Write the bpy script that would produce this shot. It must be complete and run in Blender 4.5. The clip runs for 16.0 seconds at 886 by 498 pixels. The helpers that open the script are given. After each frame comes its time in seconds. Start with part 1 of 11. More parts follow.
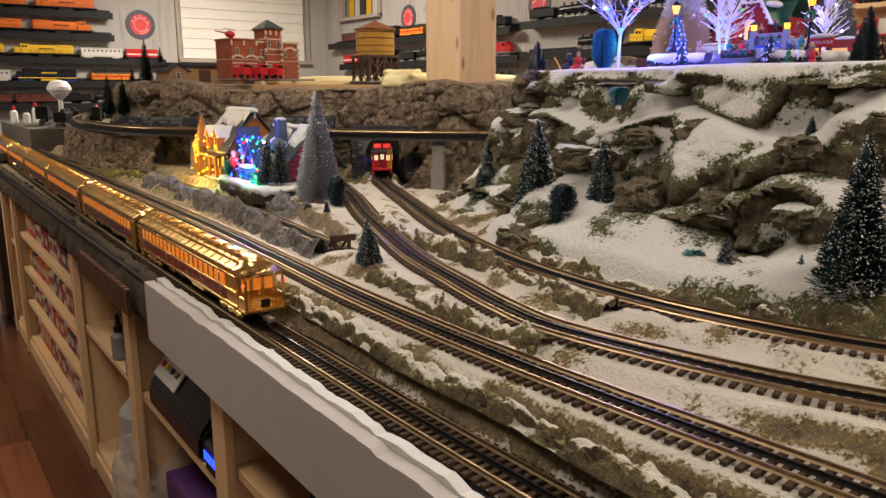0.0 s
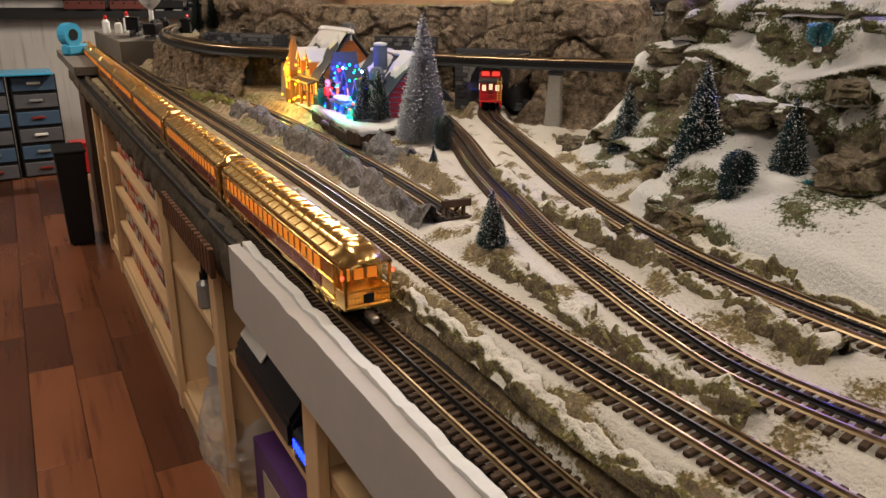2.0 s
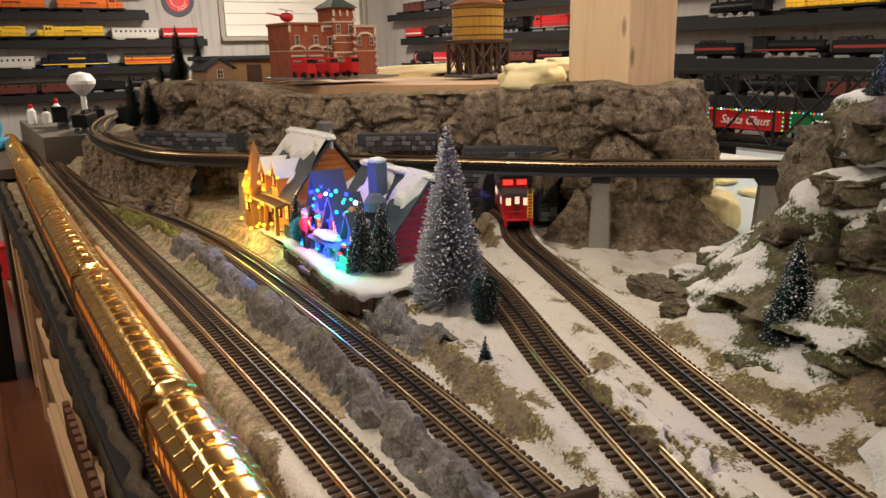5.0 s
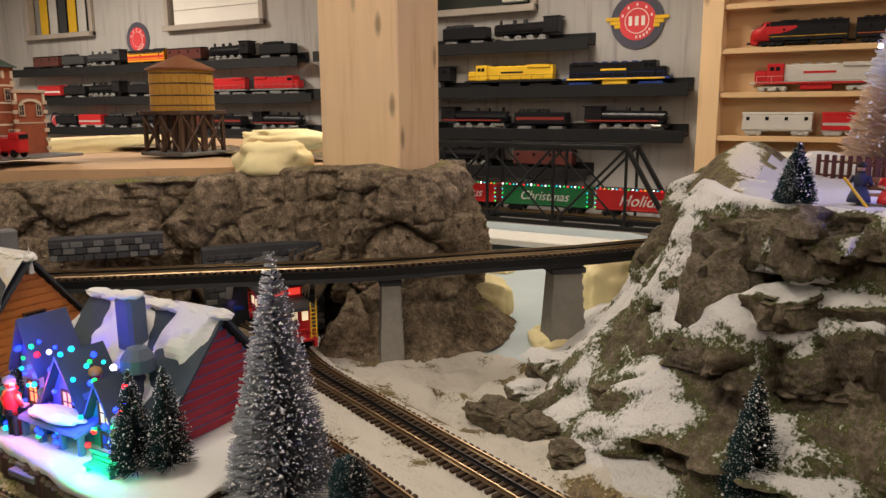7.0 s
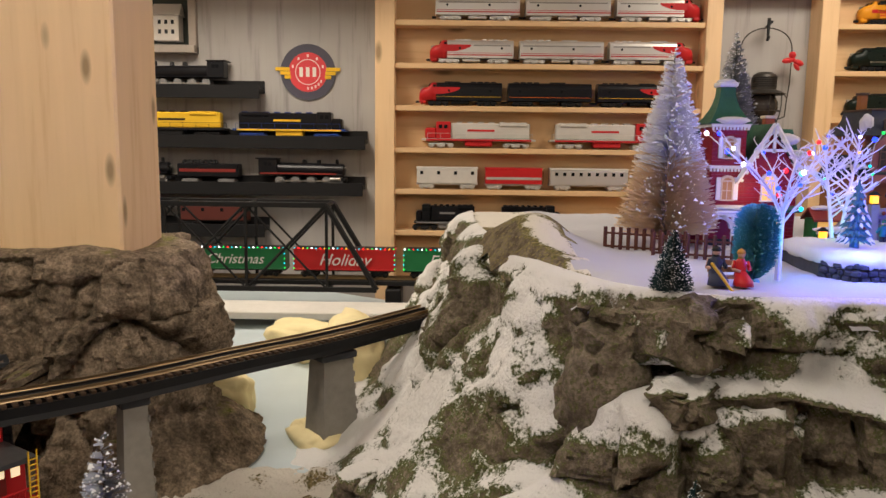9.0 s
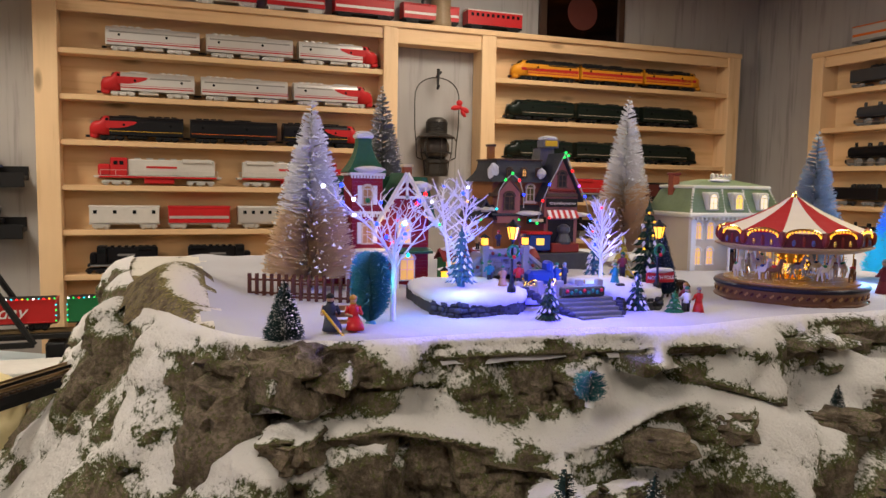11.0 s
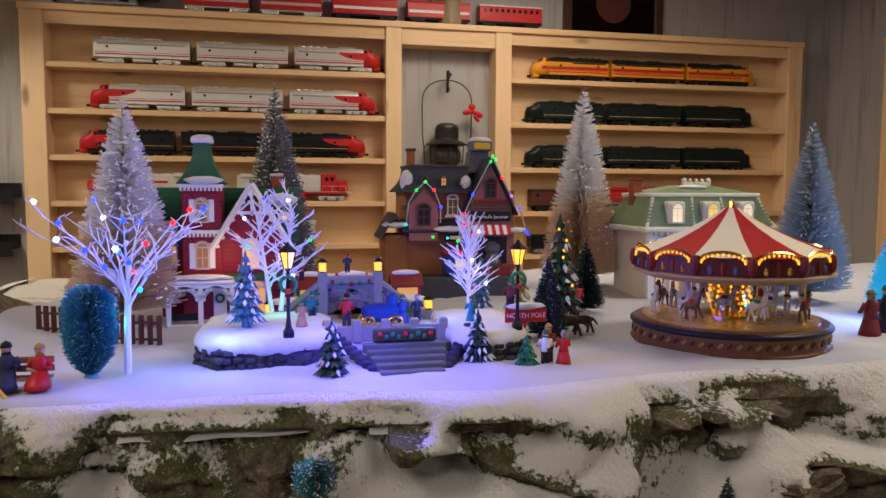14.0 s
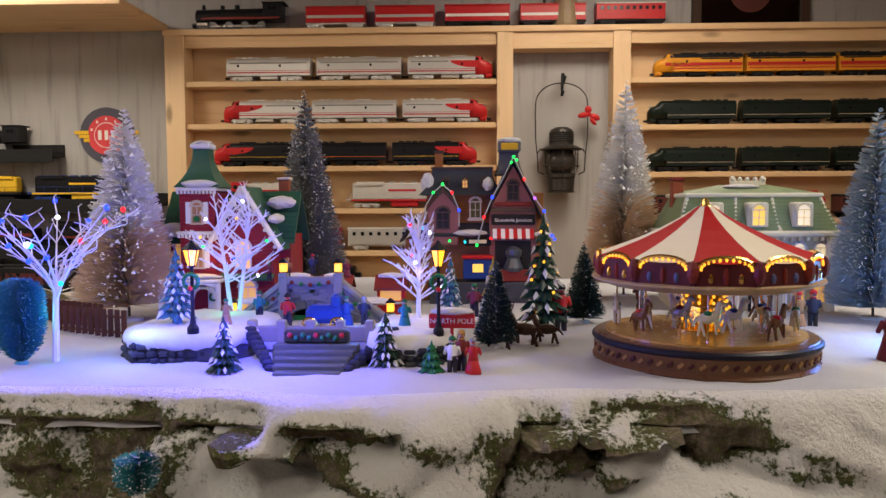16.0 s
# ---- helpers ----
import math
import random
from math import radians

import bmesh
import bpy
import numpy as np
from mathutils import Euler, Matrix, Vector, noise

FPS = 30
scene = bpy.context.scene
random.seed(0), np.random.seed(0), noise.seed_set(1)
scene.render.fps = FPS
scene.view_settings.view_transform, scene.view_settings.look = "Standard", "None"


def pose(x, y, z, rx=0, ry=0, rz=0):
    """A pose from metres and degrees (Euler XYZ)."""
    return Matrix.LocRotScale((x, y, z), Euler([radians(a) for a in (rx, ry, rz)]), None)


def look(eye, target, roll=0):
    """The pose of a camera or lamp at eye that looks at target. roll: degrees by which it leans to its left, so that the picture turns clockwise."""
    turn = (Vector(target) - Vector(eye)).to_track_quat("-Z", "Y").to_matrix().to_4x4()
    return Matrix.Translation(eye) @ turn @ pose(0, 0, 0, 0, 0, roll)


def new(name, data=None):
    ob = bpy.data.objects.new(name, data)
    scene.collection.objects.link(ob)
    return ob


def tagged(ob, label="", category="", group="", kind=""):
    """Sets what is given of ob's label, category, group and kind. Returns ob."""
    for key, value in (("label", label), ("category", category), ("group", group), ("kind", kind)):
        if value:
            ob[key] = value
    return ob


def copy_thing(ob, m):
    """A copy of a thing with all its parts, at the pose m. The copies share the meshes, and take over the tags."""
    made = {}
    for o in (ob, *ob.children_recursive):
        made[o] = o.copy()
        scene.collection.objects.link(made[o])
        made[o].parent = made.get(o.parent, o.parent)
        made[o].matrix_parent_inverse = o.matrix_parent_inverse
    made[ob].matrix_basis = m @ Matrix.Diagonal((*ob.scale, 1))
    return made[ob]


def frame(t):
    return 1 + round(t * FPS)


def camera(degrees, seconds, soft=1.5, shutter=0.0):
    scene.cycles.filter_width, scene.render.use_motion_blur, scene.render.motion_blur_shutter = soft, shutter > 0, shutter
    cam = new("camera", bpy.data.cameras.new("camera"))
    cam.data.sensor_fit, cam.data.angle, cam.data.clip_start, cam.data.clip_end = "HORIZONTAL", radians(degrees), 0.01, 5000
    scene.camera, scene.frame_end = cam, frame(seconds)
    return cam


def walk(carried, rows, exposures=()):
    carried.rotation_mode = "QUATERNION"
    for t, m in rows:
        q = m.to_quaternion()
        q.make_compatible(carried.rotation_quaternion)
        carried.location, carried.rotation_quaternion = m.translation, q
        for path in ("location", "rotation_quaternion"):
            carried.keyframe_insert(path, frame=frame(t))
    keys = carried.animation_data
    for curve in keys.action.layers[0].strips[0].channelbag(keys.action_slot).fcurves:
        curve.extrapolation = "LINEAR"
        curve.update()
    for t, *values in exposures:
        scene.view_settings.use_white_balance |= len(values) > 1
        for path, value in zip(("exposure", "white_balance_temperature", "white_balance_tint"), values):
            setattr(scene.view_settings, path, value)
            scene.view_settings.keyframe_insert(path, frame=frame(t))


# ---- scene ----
cam = camera(61.3, 16.0)
PATH = [
    (0, (0.207, 0.199, 1.142), (1.361, 1.778, 0.723), -0.0),
    (0.5, (0.213, 0.256, 1.156), (1.357, 1.827, 0.682), 0.4),
    (1, (0.207, 0.32, 1.167), (1.304, 1.903, 0.629), 0.6),
    (1.5, (0.233, 0.375, 1.175), (1.256, 1.984, 0.574), 0.6),
    (2, (0.29, 0.446, 1.181), (1.224, 2.092, 0.532), 0.5),
    (2.5, (0.355, 0.505, 1.188), (1.229, 2.176, 0.519), 0.4),
    (3, (0.383, 0.581, 1.189), (1.214, 2.276, 0.529), -0.1),
    (3.2, (0.384, 0.623, 1.195), (1.206, 2.328, 0.55), -0.3),
    (5.3, (0.49, 1.06, 1.247), (1.623, 2.635, 0.762), -1.3),
    (5.5, (0.498, 1.096, 1.25), (1.7, 2.623, 0.778), -1.2),
    (6, (0.497, 1.208, 1.276), (1.895, 2.572, 0.844), -1.1),
    (6.5, (0.479, 1.31, 1.293), (2.042, 2.489, 0.884), -0.7),
    (7, (0.512, 1.402, 1.289), (2.209, 2.391, 0.911), -0.4),
    (7.5, (0.591, 1.501, 1.293), (2.397, 2.283, 0.939), 0.1),
    (8, (0.631, 1.572, 1.301), (2.519, 2.145, 0.976), 0.4),
    (8.5, (0.635, 1.656, 1.313), (2.59, 1.957, 1.015), 0.6),
    (9, (0.612, 1.712, 1.331), (2.593, 1.741, 1.061), 0.7),
    (9.5, (0.604, 1.71, 1.341), (2.577, 1.486, 1.1), 0.8),
    (10, (0.605, 1.675, 1.348), (2.544, 1.231, 1.139), 1.1),
    (10.2, (0.603, 1.663, 1.351), (2.525, 1.147, 1.151), 1.1),
    (12.3, (0.538, 1.427, 1.36), (2.384, 0.677, 1.193), 0.9),
    (12.5, (0.542, 1.396, 1.358), (2.399, 0.674, 1.192), 0.8),
    (13, (0.587, 1.328, 1.349), (2.476, 0.689, 1.186), 0.5),
    (13.5, (0.648, 1.255, 1.357), (2.566, 0.71, 1.202), 0.4),
    (14, (0.703, 1.173, 1.362), (2.651, 0.746, 1.211), 0.2),
    (14.5, (0.72, 1.08, 1.354), (2.697, 0.811, 1.206), -0.1),
    (15, (0.697, 0.957, 1.36), (2.687, 0.821, 1.217), -0.3),
    (15.5, (0.684, 0.888, 1.355), (2.68, 0.869, 1.219), -0.3),
    (16, (0.713, 0.874, 1.349), (2.708, 0.949, 1.225), -0.2),
]
walk(cam, [(t, look(eye, target, roll)) for t, eye, target, roll in PATH],
     [(0.0, 0.02), (3.2, 0.12), (5.3, -0.06), (6.3, -0.26), (7.5, -0.20), (10.2, -0.18), (12.3, -0.32), (14.0, -0.52), (15.5, -0.45), (16.0, -0.37)])

# ---- light ----
world = bpy.data.worlds.new("room_world")
scene.world = world
world.use_nodes = True
world.node_tree.nodes["Background"].inputs[0].default_value = (1.0, 0.86, 0.7, 1)
world.node_tree.nodes["Background"].inputs[1].default_value = 0.006


def area_lamp(name, at, size, watts, colour, aim=None):
    data = bpy.data.lights.new(name, "AREA")
    data.shape, data.size, data.size_y = "RECTANGLE", size[0], size[1]
    data.energy, data.color = watts, colour
    ob = new(name, data)
    ob.matrix_world = look(at, aim or (at[0], at[1] + 0.001, 0))
    return ob


WARM = (1.0, 0.88, 0.735)
CEILING = 2.36
# ceiling lamps out of view; places and watts chosen to brighten each area
UNSEEN_CEILING_LAMPS = [(-0.1, 1.4, 13), (0.9, 2.2, 13), (2.8, 0.4, 17), (2.7, 2.6, 25), (2.2, 5.2, 85), (-0.6, 4.6, 36), (-0.2, -0.9, 8), (1.45, -0.15, 18)]
for lx, ly, lw in UNSEEN_CEILING_LAMPS:
    area_lamp("unseen_ceiling_lamp", (lx, ly, CEILING - 0.075), (0.5, 0.5), lw, WARM)


# bare point light added to carry the glow of small lamps nearby
def glow_lamp(at, watts, colour, radius=0.004):
    data = bpy.data.lights.new("added_glow_light", "POINT")
    data.energy, data.color, data.shadow_soft_size = watts, colour, radius
    ob = new("added_glow_light", data)
    ob.location = at
    return ob


# ---- materials ----
def nodes_of(name):
    m = bpy.data.materials.new(name)
    m.use_nodes = True
    t = m.node_tree
    return m, t, t.nodes["Principled BSDF"]


def coords(t, scale=(1, 1, 1), kind="Object"):
    c, mp = t.nodes.new("ShaderNodeTexCoord"), t.nodes.new("ShaderNodeMapping")
    mp.inputs["Scale"].default_value = scale
    t.links.new(c.outputs[kind], mp.inputs[0])
    return mp.outputs[0]


def noise_tex(t, vec, scale, detail=4.0, rough=0.6):
    n = t.nodes.new("ShaderNodeTexNoise")
    n.inputs["Scale"].default_value, n.inputs["Detail"].default_value, n.inputs["Roughness"].default_value = scale, detail, rough
    t.links.new(vec, n.inputs["Vector"])
    return n.outputs["Fac"]


def ramp(t, fac, stops):
    r = t.nodes.new("ShaderNodeValToRGB")
    el = r.color_ramp.elements
    while len(el) < len(stops):
        el.new(0.5)
    for e, (p, c) in zip(el, stops):
        e.position, e.color = p, (*c, 1)
    t.links.new(fac, r.inputs[0])
    return r.outputs[0]


def mix(t, fac, a, b, mode="MIX"):
    m = t.nodes.new("ShaderNodeMix")
    m.data_type, m.blend_type = "RGBA", mode
    for sock, v in ((m.inputs["Factor"], fac), (m.inputs["A"], a), (m.inputs["B"], b)):
        if isinstance(v, (int, float)):
            sock.default_value = v
        elif isinstance(v, tuple):
            sock.default_value = (*v, 1)
        else:
            t.links.new(v, sock)
    return m.outputs["Result"]


def calc(t, op, a, b=0.0):
    m = t.nodes.new("ShaderNodeMath")
    m.operation = op
    m.use_clamp = op in ("MULTIPLY_ADD",)
    for sock, v in zip(m.inputs, (a, b)):
        if isinstance(v, (int, float)):
            sock.default_value = v
        else:
            t.links.new(v, sock)
    return m.outputs[0]


def bump(t, bsdf, height, strength=0.3, dist=0.002):
    b = t.nodes.new("ShaderNodeBump")
    b.inputs["Strength"].default_value, b.inputs["Distance"].default_value = strength, dist
    t.links.new(height, b.inputs["Height"])
    t.links.new(b.outputs[0], bsdf.inputs["Normal"])


def tone(c, k):
    return tuple(min(1.0, max(0.0, v * k)) for v in c)


MATS = {}


def paint(name, c, rough=0.45, metal=0.0, var=0.18, scale=60.0, bumpy=0.08, coat=0.0):
    """Painted, moulded or cast surfaces: base colour, faint dirt at two scales, fine relief."""
    if name in MATS:
        return MATS[name]
    m, t, b = nodes_of(name)
    v = coords(t)
    n1, n2 = noise_tex(t, v, scale, 3), noise_tex(t, v, scale * 0.12, 2)
    col = mix(t, n2, tone(c, 1 - var), tone(c, 1 + var))
    col = mix(t, calc(t, "MULTIPLY", n1, 0.5), col, tone(c, 1 - 1.5 * var))
    t.links.new(col, b.inputs["Base Color"])
    b.inputs["Metallic"].default_value = metal
    r = calc(t, "ADD", calc(t, "MULTIPLY", n1, 0.2), max(0.02, rough - 0.1))
    t.links.new(r, b.inputs["Roughness"])
    b.inputs["Specular IOR Level"].default_value = 0.22
    if coat:
        b.inputs["Coat Weight"].default_value = coat
    bump(t, b, n1, bumpy, 0.001)
    MATS[name] = m
    return m


def glow(name, c, power):
    if name in MATS:
        return MATS[name]
    m, t, b = nodes_of(name)
    b.inputs["Base Color"].default_value = (*c, 1)
    b.inputs["Emission Color"].default_value = (*c, 1)
    b.inputs["Emission Strength"].default_value = power
    MATS[name] = m
    return m


def timber(name, c, dark, along="X", size=1.0, rough=0.55, knots=True, vary=0.22, knot=0.9):
    if name in MATS:
        return MATS[name]
    m, t, b = nodes_of(name)
    sc = {"X": (1.2, 18, 18), "Y": (18, 1.2, 18), "Z": (18, 18, 1.2)}[along]
    v = coords(t, tuple(s * size for s in sc))
    g = noise_tex(t, v, 2.2, 5, 0.6)
    g2 = noise_tex(t, coords(t), 4.0 * size, 3)
    info = t.nodes.new("ShaderNodeObjectInfo")
    col = ramp(t, g, [(0.25, tone(c, 1.08)), (0.55, c), (0.78, dark)])
    col = mix(t, calc(t, "MULTIPLY", g2, 0.45), col, tone(dark, 1.1))
    col = mix(t, calc(t, "MULTIPLY", info.outputs["Random"], vary), col, tone(dark, 0.95))
    if knots:
        kv = coords(t, {"X": (3.0, 9, 9), "Y": (9, 3.0, 9), "Z": (9, 9, 3.0)}[along])
        vo = t.nodes.new("ShaderNodeTexVoronoi")
        vo.inputs["Scale"].default_value = knot * size
        t.links.new(kv, vo.inputs["Vector"])
        k = ramp(t, vo.outputs["Distance"], [(0.05, (1, 1, 1)), (0.13, (0, 0, 0))])
        col = mix(t, calc(t, "MULTIPLY", k, 0.8), col, tone(dark, 0.38))
    t.links.new(col, b.inputs["Base Color"])
    b.inputs["Roughness"].default_value = rough
    bump(t, b, g, 0.12, 0.001)
    MATS[name] = m
    return m


def ground_mat(name,  rock=(0.15, 0.125, 0.10), dark=(0.024, 0.02, 0.017), snow=0.5, grass=0.35, low=0.70, high=0.93, frost=(0.72, 0.71, 0.69), relief=1.0, lying=False, moss=((0.05, 0.07, 0.015), (0.19, 0.19, 0.05), (0.42, 0.33, 0.17))):
    """Plaster rock with powder snow and turf on the faces that look up."""
    m, t, b = nodes_of(name)
    v = coords(t)
    big, mid, fine = noise_tex(t, v, 5.0, 4), noise_tex(t, v, 26.0, 6, 0.7), noise_tex(t, v, 220.0, 3)
    chip = noise_tex(t, v, 75.0, 9, 0.72)
    mid0 = mid
    mid = calc(t, "ADD", calc(t, "MULTIPLY", mid, 0.5), calc(t, "MULTIPLY", chip, 0.5))
    stone = ramp(t, mid, [(0.38, tone(dark, 0.7)), (0.47, tone(rock, 0.8)), (0.56, tone(rock, 1.7)), (0.68, tone(rock, 2.4))])
    stone = mix(t, calc(t, "MULTIPLY", ramp(t, fine, [(0.45, (0, 0, 0)), (0.62, (1, 1, 1))]), 0.55), stone, tone(dark, 1.4))
    stone = mix(t, calc(t, "MULTIPLY", big, 0.5), stone, (0.22, 0.165, 0.10))
    geo = t.nodes.new("ShaderNodeNewGeometry")
    sep = t.nodes.new("ShaderNodeSeparateXYZ")
    t.links.new(geo.outputs["Normal"], sep.inputs[0])
    up = calc(t, "ADD", sep.outputs[2], calc(t, "MULTIPLY", calc(t, "SUBTRACT", mid, 0.5), 0.7))
    up = calc(t, "ADD", up, calc(t, "MULTIPLY", calc(t, "SUBTRACT", big, 0.5), 0.5))
    if lying:
        at = t.nodes.new("ShaderNodeAttribute")
        at.attribute_name = "lie"
        up = calc(t, "ADD", at.outputs["Fac"], calc(t, "MULTIPLY", calc(t, "SUBTRACT", mid, 0.5), 0.9))
        up = calc(t, "ADD", up, calc(t, "MULTIPLY", calc(t, "SUBTRACT", fine, 0.5), 1.2))
        up = calc(t, "ADD", up, calc(t, "MULTIPLY", calc(t, "SUBTRACT", noise_tex(t, v, 130.0, 4, 0.7), 0.5), 1.1))
        low, high = 0.36, 0.66
    turf_at = ramp(t, up, [(max(0.0, low - 0.26 - 0.5 * max(0.0, grass - 1.0)) if lying else low - 0.05, (0, 0, 0)), (low + (-0.5 * max(0.0, grass - 1.0) if lying else 0.10), (1, 1, 1))])
    snow_at = ramp(t, up, [(low, (0, 0, 0)), (high, (1, 1, 1))])
    patch = noise_tex(t, v, 11.0, 5, 0.7)
    turf = ramp(t, fine, [(0.3, moss[0]), (0.55, moss[1]), (0.8, moss[2])])
    g = ramp(t, patch, [(0.62 - grass * 0.3, (0, 0, 0)), (0.72 - grass * 0.3, (1, 1, 1))])
    col = mix(t, calc(t, "MULTIPLY", turf_at, g), stone, turf)
    speck = noise_tex(t, v, 62.0, 5, 0.7)
    patch = calc(t, "ADD", calc(t, "MULTIPLY", patch, 0.55), calc(t, "MULTIPLY", speck, 0.45))
    grit = ramp(t, calc(t, "ADD", patch, calc(t, "MULTIPLY", fine, 0.35)), [(0.86 - snow * 0.62, (0, 0, 0)), (1.0 - snow * 0.62, (1, 1, 1))])
    col = mix(t, calc(t, "MULTIPLY", snow_at, grit), col, frost)
    t.links.new(col, b.inputs["Base Color"])
    b.inputs["Roughness"].default_value = 0.95
    b.inputs["Specular IOR Level"].default_value = 0.15
    h = calc(t, "ADD", calc(t, "ADD", calc(t, "MULTIPLY", mid0, 0.35), calc(t, "MULTIPLY", chip, 1.0)), calc(t, "MULTIPLY", fine, 0.6))
    bump(t, b, h, relief, 0.006)
    return m


SNOW = ground_mat("snow_drift", snow=1.3, grass=0.1, low=0.2, high=0.5, relief=0.30, frost=(0.46, 0.46, 0.49))
ROCKY = ground_mat("snowy_rock", rock=(0.150, 0.125, 0.100), snow=0.92, grass=1.1, lying=True, moss=((0.025, 0.04, 0.008), (0.085, 0.10, 0.026), (0.24, 0.23, 0.11)))
BANK = ground_mat("turfed_rock_bank", rock=(0.13, 0.105, 0.078), snow=0.72, grass=1.3, lying=True, frost=(0.70, 0.66, 0.58), moss=((0.06, 0.065, 0.015), (0.20, 0.17, 0.06), (0.45, 0.36, 0.20)))
ROCK = ground_mat("painted_plaster_rock", rock=(0.230, 0.178, 0.130), snow=0.05, grass=0.25, low=0.8, high=1.2)
ROCK_GREY = ground_mat("grey_rock_casting", rock=(0.17, 0.17, 0.18), dark=(0.05, 0.05, 0.055), snow=0.12, grass=0.3, low=0.7, high=1.0, frost=(0.5, 0.54, 0.62))
TURF = ground_mat("track_bed_ground", rock=(0.40, 0.31, 0.20), dark=(0.16, 0.12, 0.07), snow=0.30, grass=0.45, low=0.5, high=0.9, frost=(0.55, 0.46, 0.36))

SNOW_LOW = ground_mat("trodden_snow", rock=(0.16, 0.125, 0.09), snow=0.80, grass=1.2, lying=True, frost=(0.64, 0.60, 0.53), moss=((0.07, 0.065, 0.02), (0.24, 0.18, 0.08), (0.50, 0.39, 0.24)))
TURF_GREEN = ground_mat("olive_turf", rock=(0.17, 0.14, 0.07), dark=(0.06, 0.055, 0.02), snow=0.1, grass=1.2, low=0.3, high=0.9)
PINE = timber("planed_pine", (0.72, 0.50, 0.28), (0.50, 0.30, 0.13), "Y")
PINE_UP = timber("planed_pine_upright", (0.74, 0.53, 0.31), (0.52, 0.32, 0.15), "Z")
PINE_X = timber("planed_pine_cross", (0.72, 0.50, 0.28), (0.50, 0.30, 0.13), "X")
FLOORING = timber("laminate_floor", (0.30, 0.105, 0.045), (0.055, 0.020, 0.013), "Y", 0.55, 0.22, False, 0.85)
PANEL = timber("grey_wall_panelling", (0.45, 0.43, 0.41), (0.19, 0.18, 0.17), "Z", 0.8, 0.7, False)
JOIST = timber("rough_joist", (0.36, 0.23, 0.13), (0.20, 0.12, 0.06), "X", 0.8, 0.8)
BLACK = paint("black_painted_wood", (0.010, 0.010, 0.011), 0.55)
BLACK_GLOSS = paint("black_enamel", (0.008, 0.008, 0.010), 0.32, scale=90)
SILVER = paint("silver_plastic", (0.62, 0.61, 0.58), 0.32, 0.5, 0.1)
RED = paint("signal_red_paint", (0.50, 0.022, 0.025), 0.35)
RED_DARK = paint("oxide_red_paint", (0.20, 0.028, 0.022), 0.45)
WHITE = paint("white_paint", (0.74, 0.71, 0.66), 0.5, var=0.08)
YELLOW = paint("yellow_paint", (0.75, 0.46, 0.03), 0.4)
ORANGE = paint("orange_paint", (0.72, 0.16, 0.02), 0.4)
GREEN_DARK = paint("brunswick_green_paint", (0.006, 0.012, 0.009), 0.35)
GREEN = paint("holiday_green_paint", (0.02, 0.17, 0.06), 0.4)
BLUE = paint("navy_blue_paint", (0.02, 0.05, 0.22), 0.4)
GREY = paint("grey_plastic", (0.20, 0.20, 0.20), 0.5)
STEEL = paint("dull_steel", (0.42, 0.40, 0.37), 0.35, 0.9)
RAIL = paint("nickel_rail", (0.46, 0.34, 0.20), 0.40, 1.0, 0.15)
RAIL_DARK = paint("blackened_centre_rail", (0.03, 0.028, 0.027), 0.35, 0.6)
TIE = paint("dark_tie", (0.060, 0.036, 0.022), 0.75, var=0.3, scale=140, bumpy=0.4)
GOLD = paint("gold_plated_body", (0.93, 0.62, 0.20), 0.22, 1.0, 0.10, 40, 0.05)
FOAM = paint("bare_yellow_foam", (0.88, 0.74, 0.42), 0.9, var=0.22, scale=50, bumpy=0.9)
WATER = paint("painted_river", (0.50, 0.58, 0.61), 0.35, var=0.12, scale=12)
ICE = paint("powder_snow", (0.62, 0.615, 0.60), 0.95, var=0.06, scale=150, bumpy=0.7)
PLY = timber("bare_plywood", (0.55, 0.36, 0.2), (0.40, 0.24, 0.12), "X", 0.7, 0.7, False)
FASCIA = paint("primed_fascia", (0.46, 0.43, 0.41), 0.75, var=0.12, scale=30, bumpy=0.25)
STONE = paint("grey_cast_stone", (0.17, 0.17, 0.17), 0.85, var=0.4, scale=90, bumpy=0.6)
STONE_BLUE = paint("slate_block", (0.06, 0.062, 0.07), 0.85, var=0.4, scale=90, bumpy=0.6)
BRICK = paint("model_brick", (0.31, 0.085, 0.04), 0.75, var=0.45, scale=240, bumpy=0.6)
MORTAR = paint("cream_trim", (0.62, 0.52, 0.38), 0.7)

# ---- mesh tools ----
def part(name, bm, material, parent=None, label="", smooth=False):
    """Links a bmesh as one mesh object."""
    me = bpy.data.meshes.new(name)
    bm.to_mesh(me)
    bm.free()
    if smooth:
        me.polygons.foreach_set("use_smooth", [True] * len(me.polygons))
    me.materials.append(material)
    ob = new(name, me)
    if parent:
        ob.parent = parent
    if label:
        tagged(ob, label)
    return ob


def sheet(name, verts, faces, material, parent=None, label="", smooth=False):
    me = bpy.data.meshes.new(name)
    me.from_pydata(verts, [], faces)
    if smooth:
        me.polygons.foreach_set("use_smooth", [True] * len(me.polygons))
    me.materials.append(material)
    ob = new(name, me)
    if parent:
        ob.parent = parent
    if label:
        tagged(ob, label)
    return ob


def thing(name, at=(0, 0, 0), turn=0.0, label="", category="", group="", kind=""):
    ob = new(name)
    ob.empty_display_size = 0.02
    ob.matrix_basis = pose(*at, 0, 0, turn)
    return tagged(ob, label, category, group, kind)


